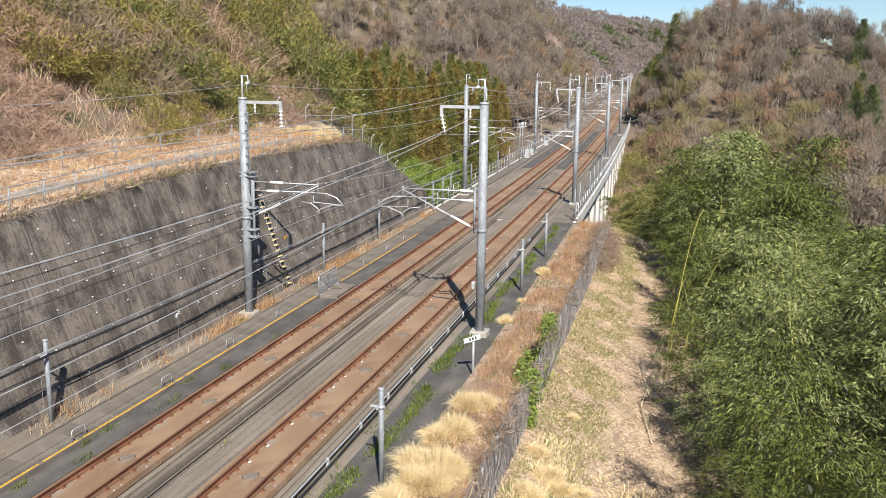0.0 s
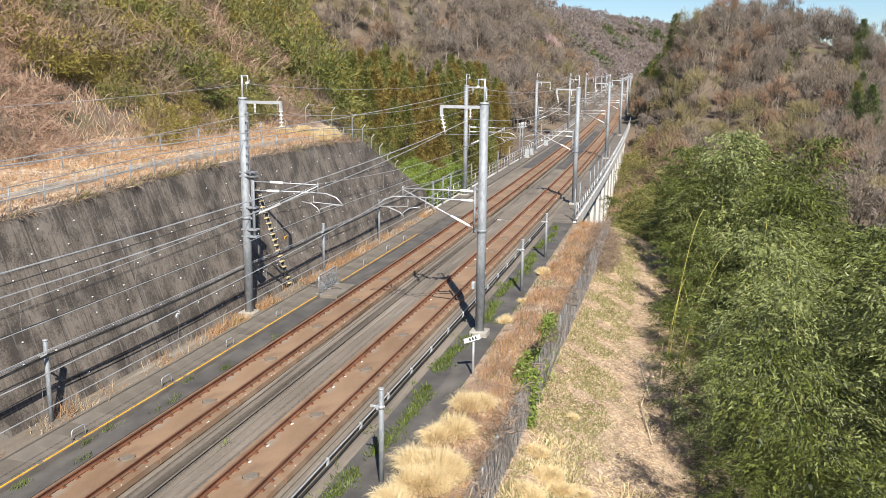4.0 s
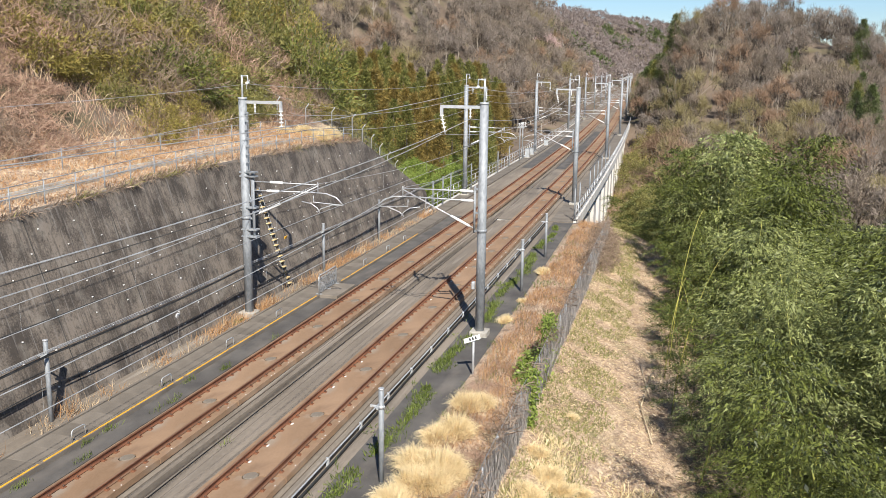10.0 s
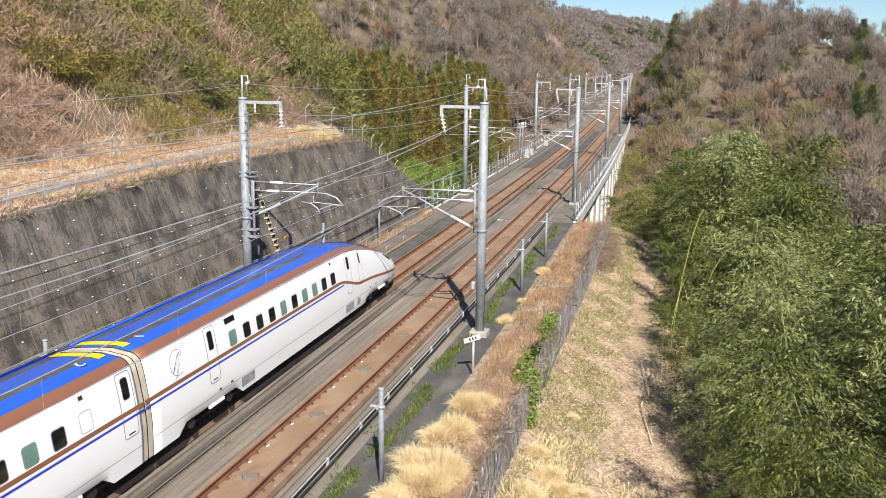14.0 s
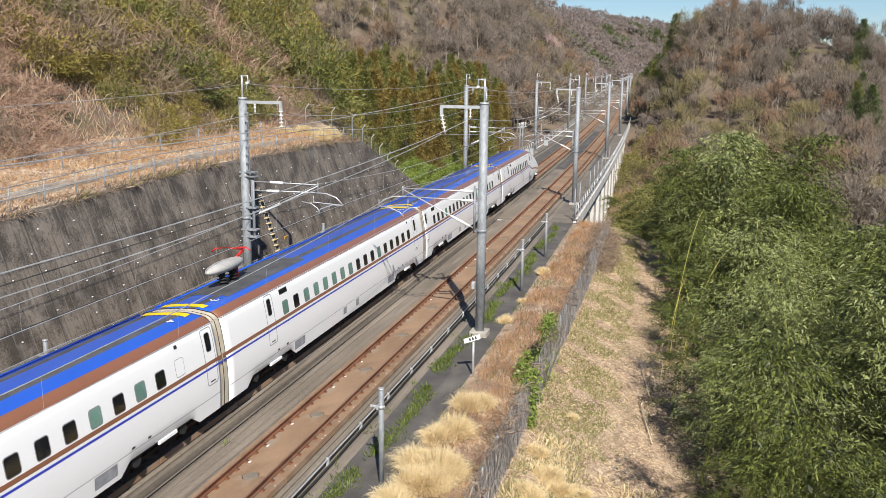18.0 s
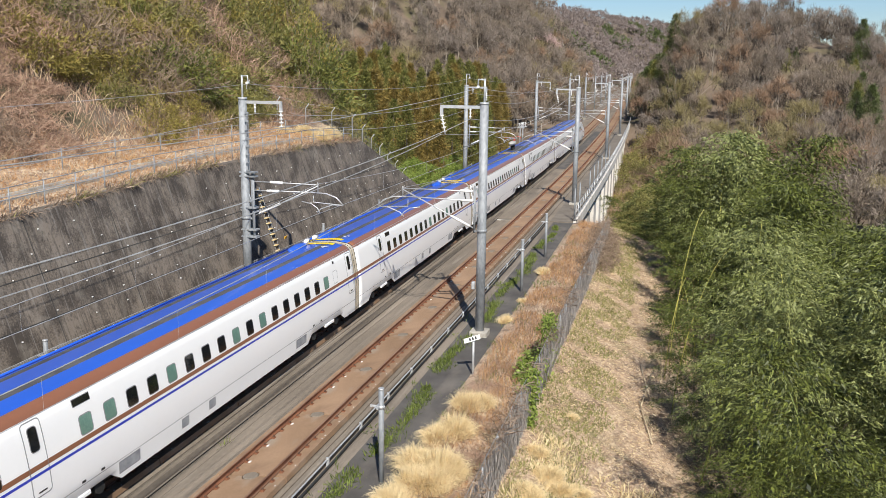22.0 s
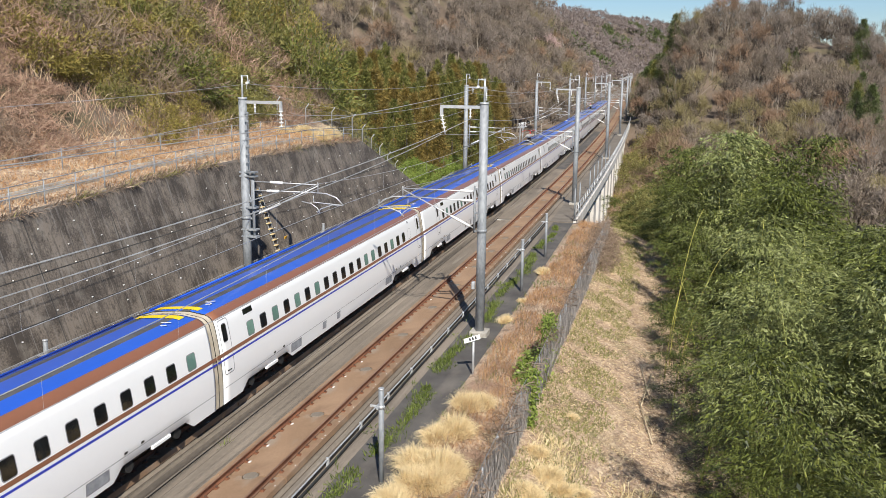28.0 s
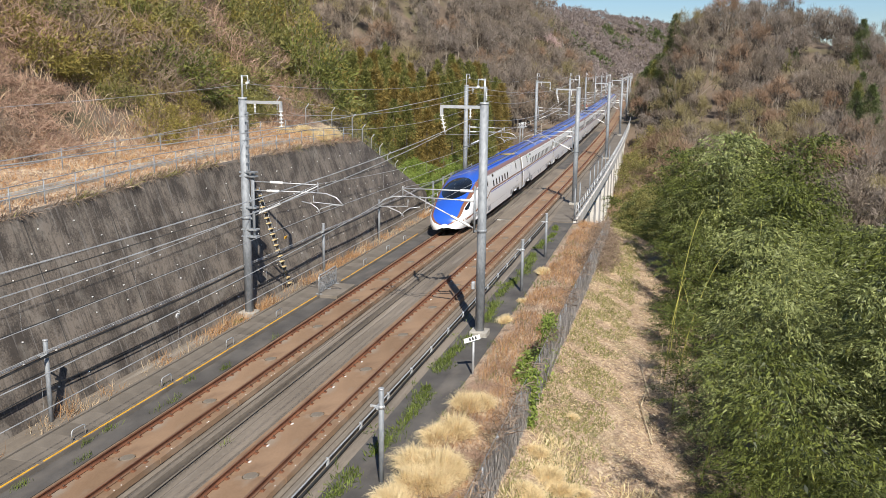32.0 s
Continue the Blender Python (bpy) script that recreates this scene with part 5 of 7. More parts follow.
def car_pose(i, t):
    y = lead(t) - CAR * (i - 0.5)
    lean = math.degrees(math.atan(cant_at(y) / 1.5))
    m = at(0, y, cant_at(y) / 2) @ pose(0, 0, 0, 0, -lean, 0)
    return m @ pose(0, 0, 0, 0, 0, 180) if i == 11 else m


def move_train():
    for i, c in enumerate(TRAIN):
        walk(c, [(t, car_pose(i, t)) for t in [k * 1.0 for k in range(33)]])

# ---- plants ----
def perp(d, rs):
    r = rs.normal(size=d.shape)
    p = np.cross(d, r)
    return p / (np.linalg.norm(p, axis=1, keepdims=True) + 1e-9)


def strand_arrays(base, tip, width, rs, bend=0.0, droop=0.0):
    """Thin tapering blades from base to tip, bent sideways or drooping; three triangles each."""
    d = tip - base
    p = perp(d, rs) * (np.asarray(width).reshape(-1, 1) / 2)
    side = perp(d, rs) * np.linalg.norm(d, axis=1, keepdims=True) * bend
    mid = base + d * 0.55 + side
    mid[:, 2] += droop * np.linalg.norm(d, axis=1)
    n = len(base)
    V = np.stack([base - p, base + p, mid - p * 0.8, mid + p * 0.8, tip], 1).reshape(-1, 3)
    o = (np.arange(n) * 5)[:, None]
    F = np.concatenate([o + np.array([[0, 1, 3]]), o + np.array([[0, 3, 2]]), o + np.array([[2, 3, 4]])])
    return V, F


def sliver_arrays(base, tip, width, rs):
    """One long triangle each."""
    d = tip - base
    p = perp(d, rs) * (np.asarray(width).reshape(-1, 1) / 2)
    V = np.stack([base - p, base + p, tip], 1).reshape(-1, 3)
    return V, np.arange(len(base) * 3).reshape(-1, 3)


def leaf_arrays(centre, direction, length, width, rs):
    """Kite-shaped leaves, two triangles each."""
    n = len(centre)
    d = direction / (np.linalg.norm(direction, axis=1, keepdims=True) + 1e-9)
    length, width = np.asarray(length).reshape(-1, 1), np.asarray(width).reshape(-1, 1)
    p = perp(d, rs) * width / 2
    V = np.stack([centre, centre + d * length * 0.4 + p, centre + d * length, centre + d * length * 0.4 - p], 1).reshape(-1, 3)
    o = (np.arange(n) * 4)[:, None]
    return V, np.concatenate([o + np.array([[0, 1, 2]]), o + np.array([[0, 2, 3]])])


def join(parts):
    V, F, o = [], [], 0
    for v, f in parts:
        V.append(v), F.append(f + o)
        o += len(v)
    return np.concatenate(V), np.concatenate(F)


def tube_arrays(pts, r0, r1, n=6):
    bm = bmesh.new()
    add_tube(bm, pts, r0, n, r1)
    bmesh.ops.triangulate(bm, faces=bm.faces)
    bm.verts.index_update()
    V, F = np.array([v.co[:] for v in bm.verts]), np.array([[v.index for v in f.verts] for f in bm.faces])
    bm.free()
    return V, F


STRAW = leafy("pale_straw", (0.40, 0.28, 0.17), (0.78, 0.62, 0.42), 0.3, 0.2)
CREAM = leafy("cream_dry_grass", (0.74, 0.59, 0.34), (0.98, 0.86, 0.58), 0.3, 0.4)
RUSTY = leafy("rusty_dry_grass", (0.27, 0.15, 0.08), (0.58, 0.39, 0.23), 0.3, 0.2)
DEAD = leafy("grey_brown_dead_stems", (0.13, 0.09, 0.065), (0.40, 0.30, 0.22), 0.25, 0.1)
ORANGE = leafy("orange_dry_stems", (0.27, 0.14, 0.066), (0.64, 0.385, 0.19), 0.3, 0.2)
TURF = leafy("yellowish_green_grass", (0.12, 0.135, 0.035), (0.40, 0.39, 0.13), 0.3, 0.25)
VINE = leafy("reddish_dead_vines", (0.20, 0.115, 0.08), (0.54, 0.37, 0.265), 0.25, 0.1)
WEED = leafy("bright_green_weeds", (0.055, 0.085, 0.015), (0.23, 0.28, 0.065), 0.4, 0.3)
SASA = leafy("olive_bamboo_grass", (0.055, 0.06, 0.014), (0.37, 0.335, 0.11), 0.4, 0.25)
GOLD = leafy("yellow_green_leaves", (0.09, 0.08, 0.016), (0.45, 0.36, 0.10), 0.4, 0.25)
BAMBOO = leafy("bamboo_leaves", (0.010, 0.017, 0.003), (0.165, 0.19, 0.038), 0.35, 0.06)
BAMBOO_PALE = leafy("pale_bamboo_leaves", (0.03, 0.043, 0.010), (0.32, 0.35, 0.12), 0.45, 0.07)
DUSKY = leafy("dark_olive_leaves", (0.035, 0.045, 0.010), (0.24, 0.25, 0.06), 0.4, 0.2)
CULM = mat("green_yellow_culm", (0.12, 0.15, 0.03), (0.42, 0.40, 0.10), 1.2, 0.5, 0, 0.05, 20, vary=0.8)
BARK = mat("grey_brown_bark", (0.06, 0.045, 0.035), (0.16, 0.125, 0.10), 3, 0.9, 0, 0.4, 20)
CEDAR = leafy("cedar_needles", (0.045, 0.058, 0.015), (0.32, 0.31, 0.09), 0.3, 0.25)
PINE = leafy("dark_pine_needles", (0.03, 0.048, 0.016), (0.17, 0.20, 0.07), 0.3, 0.1)
FRESH = leafy("fresh_bamboo_leaves", (0.07, 0.11, 0.018), (0.34, 0.42, 0.09), 0.4, 0.25)
CEDAR_RUST = leafy("rust_tinged_cedar_needles", (0.075, 0.065, 0.018), (0.42, 0.30, 0.09), 0.3, 0.25)
def woody(name, dark, light, soft=0.20):
    """Twigs of bare crowns: the colour changes from crown to crown, less from twig to twig."""
    return mat(name, dark, light, 0.16, 0.9, 0, 0, 0.8, island=0.4, contrast=soft, spec=0.15)


TWIGS = woody("bare_grey_brown_twigs", (0.11, 0.087, 0.067), (0.31, 0.25, 0.195))
TWIGS_WARM = woody("budding_warm_brown_twigs", (0.145, 0.092, 0.06), (0.37, 0.25, 0.17))
TWIGS_GREEN = woody("budding_olive_twigs", (0.135, 0.112, 0.055), (0.34, 0.285, 0.145))
TWIGS_PALE = woody("pale_grey_twigs", (0.125, 0.102, 0.085), (0.32, 0.268, 0.225))
# inner branches coloured dark, to paint the shade between the crowns
SHADED_WOOD = woody("shade_darkened_branches", (0.07, 0.056, 0.044), (0.17, 0.138, 0.108))
TRUNKS = woody("pale_grey_trunks", (0.16, 0.135, 0.11), (0.40, 0.35, 0.29))
# distance haze is put into this colour: paler, mauve, little contrast
HAZED_TWIGS = woody("haze_tinted_far_twigs", (0.165, 0.135, 0.125), (0.285, 0.235, 0.215), 0.2)
BLOSSOM = woody("pale_pink_blossom_twigs", (0.34, 0.22, 0.20), (0.62, 0.48, 0.44))


def stuff(name, arrays, mt, label, category):
    V, F = join(arrays) if isinstance(arrays, list) else arrays
    return tagged(part(name, raw_mesh(name, V, F, mt), None), label, category, kind="stuff")


def stamp(src, m):
    """A copy of a plant at a pose with a size of its own, whatever size the first one has."""
    k = src.scale
    return copy_thing(src, m @ Matrix.Diagonal((1 / k[0], 1 / k[1], 1 / k[2], 1)))


def on_ground(u, y):
    z = height(u, y)
    return np.stack([u + rail_x(y), y, z], 1)


# ---- bare woods on the hills ----
def bare_tree(rs, base, h, spread, twigs, width):
    """Trunk, forked limbs and a rounded crown of boughs, each a broom of fine twigs, as triangles: twigs, inner wood, trunk."""
    nb = 10
    c = base + np.array([0, 0, h * 0.58])
    k = rs.normal(size=(nb, 3)) * [1, 1, 0.7] + [0, 0, 0.55]
    k /= np.linalg.norm(k, axis=1, keepdims=True)
    bough = c + k * np.array([spread * 0.66, spread * 0.66, h * 0.26]) * rs.uniform(0.6, 1.1, (nb, 1))
    rb = spread * rs.uniform(0.36, 0.58, nb)
    which = rs.randint(0, nb, twigs)
    d = rs.normal(size=(twigs, 3)) + 1.1 * k[which] + [0, 0, 0.5]
    d /= np.linalg.norm(d, axis=1, keepdims=True)
    r = rb[which][:, None]
    tip = bough[which] + d * r * rs.uniform(0.45, 1.08, (twigs, 1))
    way = d + rs.normal(size=(twigs, 3)) * 0.4 + [0, 0, 0.25]
    twig = sliver_arrays(tip - way * r * rs.uniform(0.25, 0.6, (twigs, 1)), tip, rs.uniform(0.5, 1.3, twigs) * width, rs)
    # inner slivers that carry the painted shade of the crown's gaps
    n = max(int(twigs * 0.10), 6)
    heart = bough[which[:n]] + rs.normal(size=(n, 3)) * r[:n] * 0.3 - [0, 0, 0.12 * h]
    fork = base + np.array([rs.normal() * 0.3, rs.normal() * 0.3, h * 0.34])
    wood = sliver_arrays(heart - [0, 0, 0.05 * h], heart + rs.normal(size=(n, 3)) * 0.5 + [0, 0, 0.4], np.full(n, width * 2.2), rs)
    stems = sliver_arrays(np.concatenate([base[None], base[None], np.repeat(fork[None], nb, 0)]), np.concatenate([[c + [0, 0, h * 0.25]], [fork + [0, 0, h * 0.2]], bough]), np.concatenate([[0.34, 0.3], np.full(nb, 0.14)]) * h / 9, rs)
    return twig, wood, stems


def woods():
    rs = np.random.RandomState(31)
    bins = {k: [] for k in range(8)}

    def plant(x0, x1, y0, y1, step, keep, hmin, hmax, twigs, width, wide=0.44):
        for y in np.arange(y0, y1, step):
            for x in np.arange(x0, x1, step):
                px, py = x + rs.uniform(-0.5, 0.5) * step, y + rs.uniform(-0.5, 0.5) * step
                u = px - line_x(py)
                if not keep(u, px, py) or rs.rand() < 0.05:
                    continue
                z = float(height(u, py))
                h = rs.uniform(hmin, hmax)
                a = math.sin(px * 0.06 + 1.0) + math.sin(py * 0.045 + px * 0.02) + rs.normal() * 1.5
                twig, wood, stems = bare_tree(rs, np.array([px, py, z - 0.2]), h, h * wide * rs.uniform(0.8, 1.2), twigs, width)
                # trees beyond 500 m take the haze-tinted twig colour
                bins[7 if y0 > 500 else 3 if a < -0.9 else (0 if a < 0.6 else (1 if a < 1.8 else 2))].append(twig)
                if y0 < 500:
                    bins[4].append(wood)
                    bins[5].append(stems)

    plant(-150, -4, 165, 330, 5.9, lambda u, x, y: (u < -9 if y > 195 else u < -14) and x > -20 - y * 0.52 and x < 14 - y * 0.02, 8.5, 13, 900, 0.10)
    plant(2, 100, 112, 300, 5.5, lambda u, x, y: u > (10.0 if y > 195 else 15.5) and x < 22 + y * 0.27 and (y > 120 or u > 20), 6.5, 11.5, 1050, 0.085)
    plant(-150, -16, 330, 480, 8.5, lambda u, x, y: u < -11 and x > -20 - y * 0.3, 8, 12, 260, 0.22, 0.5)
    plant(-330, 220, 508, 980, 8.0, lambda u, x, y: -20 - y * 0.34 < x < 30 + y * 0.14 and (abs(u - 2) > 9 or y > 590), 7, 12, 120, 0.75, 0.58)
    twig, wood, stems = bare_tree(rs, np.array([-31.5, 300.0, float(height(-31.5 - line_x(300.0), 300.0))]), 12, 5.0, 1000, 0.12)
    bins[6].append(twig), bins[4].append(wood), bins[5].append(stems)
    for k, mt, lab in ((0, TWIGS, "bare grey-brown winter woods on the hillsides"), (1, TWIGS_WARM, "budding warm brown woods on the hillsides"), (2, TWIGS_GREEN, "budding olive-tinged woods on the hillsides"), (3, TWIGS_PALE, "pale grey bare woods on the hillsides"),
                       (4, SHADED_WOOD, "inner branches of the bare woods, darkened to shade the gaps"), (5, TRUNKS, "pale trunks and limbs of the bare woods"), (6, BLOSSOM, "pale pink blossoming crown among the bare woods"), (7, HAZED_TWIGS, "bare woods on the distant ridge, tinted mauve-grey for haze")):
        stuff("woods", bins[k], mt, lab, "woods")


woods()


def far_conifers():
    rs = np.random.RandomState(33)
    parts = []
    spots = [(u + line_x(y), y, rx, ry, n) for u, y, rx, ry, n in (
        (-20, 838, 6, 9, 22), (-15, 824, 6, 9, 26), (-8, 806, 6, 9, 26), (0, 796, 6, 9, 18), (5, 862, 6, 9, 20), (14, 856, 8, 10, 30), (25, 838, 8, 10, 30), (34, 828, 6, 9, 20),
        (-50, 640, 5, 7, 10), (-40, 622, 4, 6, 12), (-34, 624, 4, 6, 12), (-28, 627, 4, 6, 12), (-22, 629, 4, 6, 12), (-16, 632, 4, 6, 12), (-11, 628, 3.5, 7, 9))]
    for cx, cy, rx, ry, n in spots:
        for k in range(n):
            a, q = rs.uniform(0, 6.28), math.sqrt(rs.rand())
            x, y = cx + math.cos(a) * q * rx, cy + math.sin(a) * q * ry
            z, h = float(height(x - line_x(y), y)), rs.uniform(6, 10)
            m = 60
            t = rs.uniform(0.05, 1, m)
            b = np.stack([rs.normal(size=m) * 1.5 * (1.05 - t), rs.normal(size=m) * 1.5 * (1.05 - t), t * h], 1) + [x, y, z]
            parts.append(sliver_arrays(b, b + rs.normal(size=(m, 3)) * 0.8 + [0, 0, 0.9], np.full(m, 0.8), rs))
    stuff("far_conifers", parts, PINE, "dark green conifer patches on the far hills", "woods")


far_conifers()


# ---- cedars ----
def cedar(rs, h, rust):
    who = thing("cedar_tree", Matrix.Identity(4), "dark green conifer on the wooded hill" if rust is None else "rust-tinged green cedar in the valley" if rust else "dark green pointed cedar tree in the valley", "tree", "cedars by the viaduct")
    part("trunk", raw_mesh("trunk", *tube_arrays([(0, 0, -1), (0, 0, h * 0.5), (0, 0, h * 0.98)], 0.22, 0.03, 7), BARK), None, who)
    n, per = 180, 44
    t = rs.uniform(0.02, 1.0, n) ** 0.8
    rad = (1 - t) ** 0.75 * h * 0.17 + 0.08
    a = rs.uniform(0, 2 * math.pi, n)
    rr = rad * rs.uniform(0.7, 1.1, n)
    c = np.stack([np.cos(a) * rr, np.sin(a) * rr, t * h], 1)
    tuft = rs.normal(size=(n * per, 3))
    C = np.repeat(c, per, 0) + tuft * np.repeat(0.18 + 0.26 * (1 - t), per)[:, None]
    out = np.stack([np.cos(a), np.sin(a), np.full(n, 0.2)], 1)
    D = np.repeat(out, per, 0) * 0.35 + tuft * 0.35 + rs.normal(size=(n * per, 3)) * 0.4 + [0, 0, 0.5]
    V, F = sliver_arrays(C, C + D * rs.uniform(0.18, 0.32, (n * per, 1)), rs.uniform(0.1, 0.17, n * per), rs)
    part("crown", raw_mesh("crown", V, F, PINE if rust is None else CEDAR_RUST if rust else CEDAR), None, who)
    return who


rs = np.random.RandomState(41)
CEDARS = [cedar(rs, 16, False), cedar(rs, 14, True), cedar(rs, 18, False), cedar(rs, 13, True)]
TALL = (16, 14, 18, 13)
DARK_CONIFER = cedar(rs, 16, None)


def place(m0, u, y, turn, size, dz=0.0):
    return Matrix.Translation(P(u, y, ground_z(u, y) + dz)) @ pose(0, 0, 0, 0, 0, turn) @ Matrix.Diagonal((size, size, size, 1))


spots_c = []
for y in np.arange(97, 178, 4.4):
    for u in np.arange(-58, -8, 4.1):
        uu, yy = u + rs.uniform(-1.6, 1.6), y + rs.uniform(-1.8, 1.8)
        x = uu + line_x(yy)
        if 13.5 - 0.40 * yy < x < 8 - 0.15 * yy and uu < -9.5 and rs.rand() < 0.8:
            spots_c.append((uu, yy))
for i, (uu, yy) in enumerate(spots_c):
    j = int(rs.choice([0, 1, 2, 3], p=[0.36, 0.18, 0.28, 0.18]))
    # tops step down towards the line and towards the valley's mouth
    ang = (uu + line_x(yy) - 16.3) / yy
    top = float(np.interp(ang, [-0.42, -0.38, -0.344, -0.316, -0.28, -0.25, -0.214, -0.186], [15.5, 15.8, 13.8, 11.8, 12.0, 13.6, 9.6, 8.4])) - (168 - yy) * 0.085 + rs.normal() * 1.1
    size = max(top - ground_z(uu, yy), 5.0) / TALL[i if i < 4 else j]
    m = place(None, uu, yy, rs.uniform(0, 360), min(size, 1.25))
    if i < 4:
        CEDARS[i].matrix_basis = m
    else:
        stamp(CEDARS[j], m)
for k, (u, y, top) in enumerate(((10.6, 236, 11.5), (11.8, 232, 12.5), (12.9, 238, 14.2), (13.6, 231, 14.5), (14.6, 236, 16.2), (15.4, 229, 16.0), (16.4, 236, 18.2), (17.0, 241, 19.6), (18.3, 238, 26.0), (19.6, 240, 22.5), (12.0, 244, 13.0), (14.0, 246, 16.0),
                                 (16.0, 228, 13.0), (17.6, 222, 12.0), (17.2, 210, 9.5), (19.0, 207, 9.5), (16.2, 206, 8.0), (21.0, 243, 24.5), (22.8, 246, 25.5), (58.5, 226, 23.5), (57.0, 222, 18.5), (55.0, 213, 15.0), (53.5, 206, 12.0), (53.0, 196, 10.5), (51.0, 190, 9.0), (49.0, 180, 7.5), (50.5, 176, 8.5),
                                 (42.5, 222, 18.0), (44.5, 224, 18.0), (-26, 370, 32.0), (-24, 358, 28.0), (-22.5, 350, 25.5), (-21, 344, 23.0), (-15, 306, 13.0), (-13.5, 312, 12.5), (-12.5, 330, 9.5), (-12.0, 338, 9.5), (-28, 378, 33.5))):
    tall = max(top + (3 if u > 40 else 0) - ground_z(u, y), 4.0) / 15.5
    m = place(None, u, y - (6 if u > 40 else 0), y * 7, tall) @ Matrix.Diagonal((1.45, 1.45, 1, 1))
    if k:
        stamp(DARK_CONIFER if k % 3 else CEDARS[0], m)
    else:
        DARK_CONIFER.matrix_basis = m


# ---- bamboo grove, right of the bank ----
def bamboo(rs, h, mt, lean, leaf=0.15, per=84, slim=1.0):
    """An arching culm, side branches that end in drooping plumes of leaves."""
    who = thing("bamboo", Matrix.Identity(4), "tall bamboo with an arching culm and drooping green leaves", "bamboo", "bamboo grove below the bank")
    bend = [(lean * (t ** 2.2) * h, 0.04 * h * math.sin(t * 3), h * (t - 0.10 * t ** 4)) for t in np.linspace(0, 1, 9)]
    part("culm", raw_mesh("culm", *tube_arrays([(0, 0, -0.6)] + bend, 0.05, 0.012, 6), CULM), None, who)
    B = np.array(bend)
    n = 46
    t = np.concatenate([0.2 + 0.78 * rs.uniform(0, 1, n - 3) ** 0.75, [0.93, 0.98, 1.0]])
    c = np.stack([np.interp(t, np.linspace(0, 1, 9), B[:, k]) for k in range(3)], 1)
    a = rs.uniform(0, 2 * math.pi, n)
    reach = (0.15 + 1.5 * np.sin(np.clip(t, 0, 1) * math.pi * 0.9)) * rs.uniform(0.55, 1.0, n)
    out = np.stack([np.cos(a), np.sin(a), np.zeros(n)], 1)
    tip = c + out * reach[:, None] + np.stack([np.zeros(n), np.zeros(n), rs.uniform(-0.15, 0.3, n)], 1)
    branch = strand_arrays(c, tip, np.full(n, 0.02), rs, 0.05, 0.12)
    m = n * per
    q = rs.uniform(-1.0, 1.0, m)
    C = np.repeat(tip, per, 0) + np.repeat(out, per, 0) * (q * 0.72)[:, None] + rs.normal(size=(m, 3)) * [0.15, 0.15, 0.09]
    C[:, 2] -= 0.26 * (q + 0.3) ** 2
    D = np.repeat(out, per, 0) * 0.75 + rs.normal(size=(m, 3)) * 0.42 + [0, 0, -0.42]
    L = rs.uniform(0.6, 1.35, m) * leaf
    leaves = sliver_arrays(C, C + D / np.linalg.norm(D, axis=1, keepdims=True) * L[:, None], L * slim * rs.uniform(0.34, 0.46, m), rs)
    # old dense leafage close round the culm
    w = 300
    tw = rs.uniform(0.06, 0.92, w)
    cw = np.stack([np.interp(tw, np.linspace(0, 1, 9), B[:, k]) for k in range(3)], 1) + rs.normal(size=(w, 3)) * [0.34, 0.34, 0.2]
    inner = leaf_arrays(cw, rs.normal(size=(w, 3)) + [0, 0, -0.6], rs.uniform(0.18, 0.28, w), rs.uniform(0.08, 0.12, w), rs)
    V, F = join([leaves, inner, branch])
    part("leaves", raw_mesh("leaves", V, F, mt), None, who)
    return who


rs = np.random.RandomState(51)
FINE = dict(per=160, slim=0.74)   # close to the bank, where single leaves show
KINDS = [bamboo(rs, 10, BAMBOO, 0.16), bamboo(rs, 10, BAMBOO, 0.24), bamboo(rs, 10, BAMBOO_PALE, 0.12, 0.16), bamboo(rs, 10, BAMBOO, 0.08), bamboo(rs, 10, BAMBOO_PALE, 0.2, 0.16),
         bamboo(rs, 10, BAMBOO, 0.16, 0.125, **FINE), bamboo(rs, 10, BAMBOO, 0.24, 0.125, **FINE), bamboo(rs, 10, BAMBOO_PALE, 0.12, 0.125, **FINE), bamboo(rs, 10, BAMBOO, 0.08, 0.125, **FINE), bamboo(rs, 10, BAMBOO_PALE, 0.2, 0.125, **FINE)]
GROVE = []


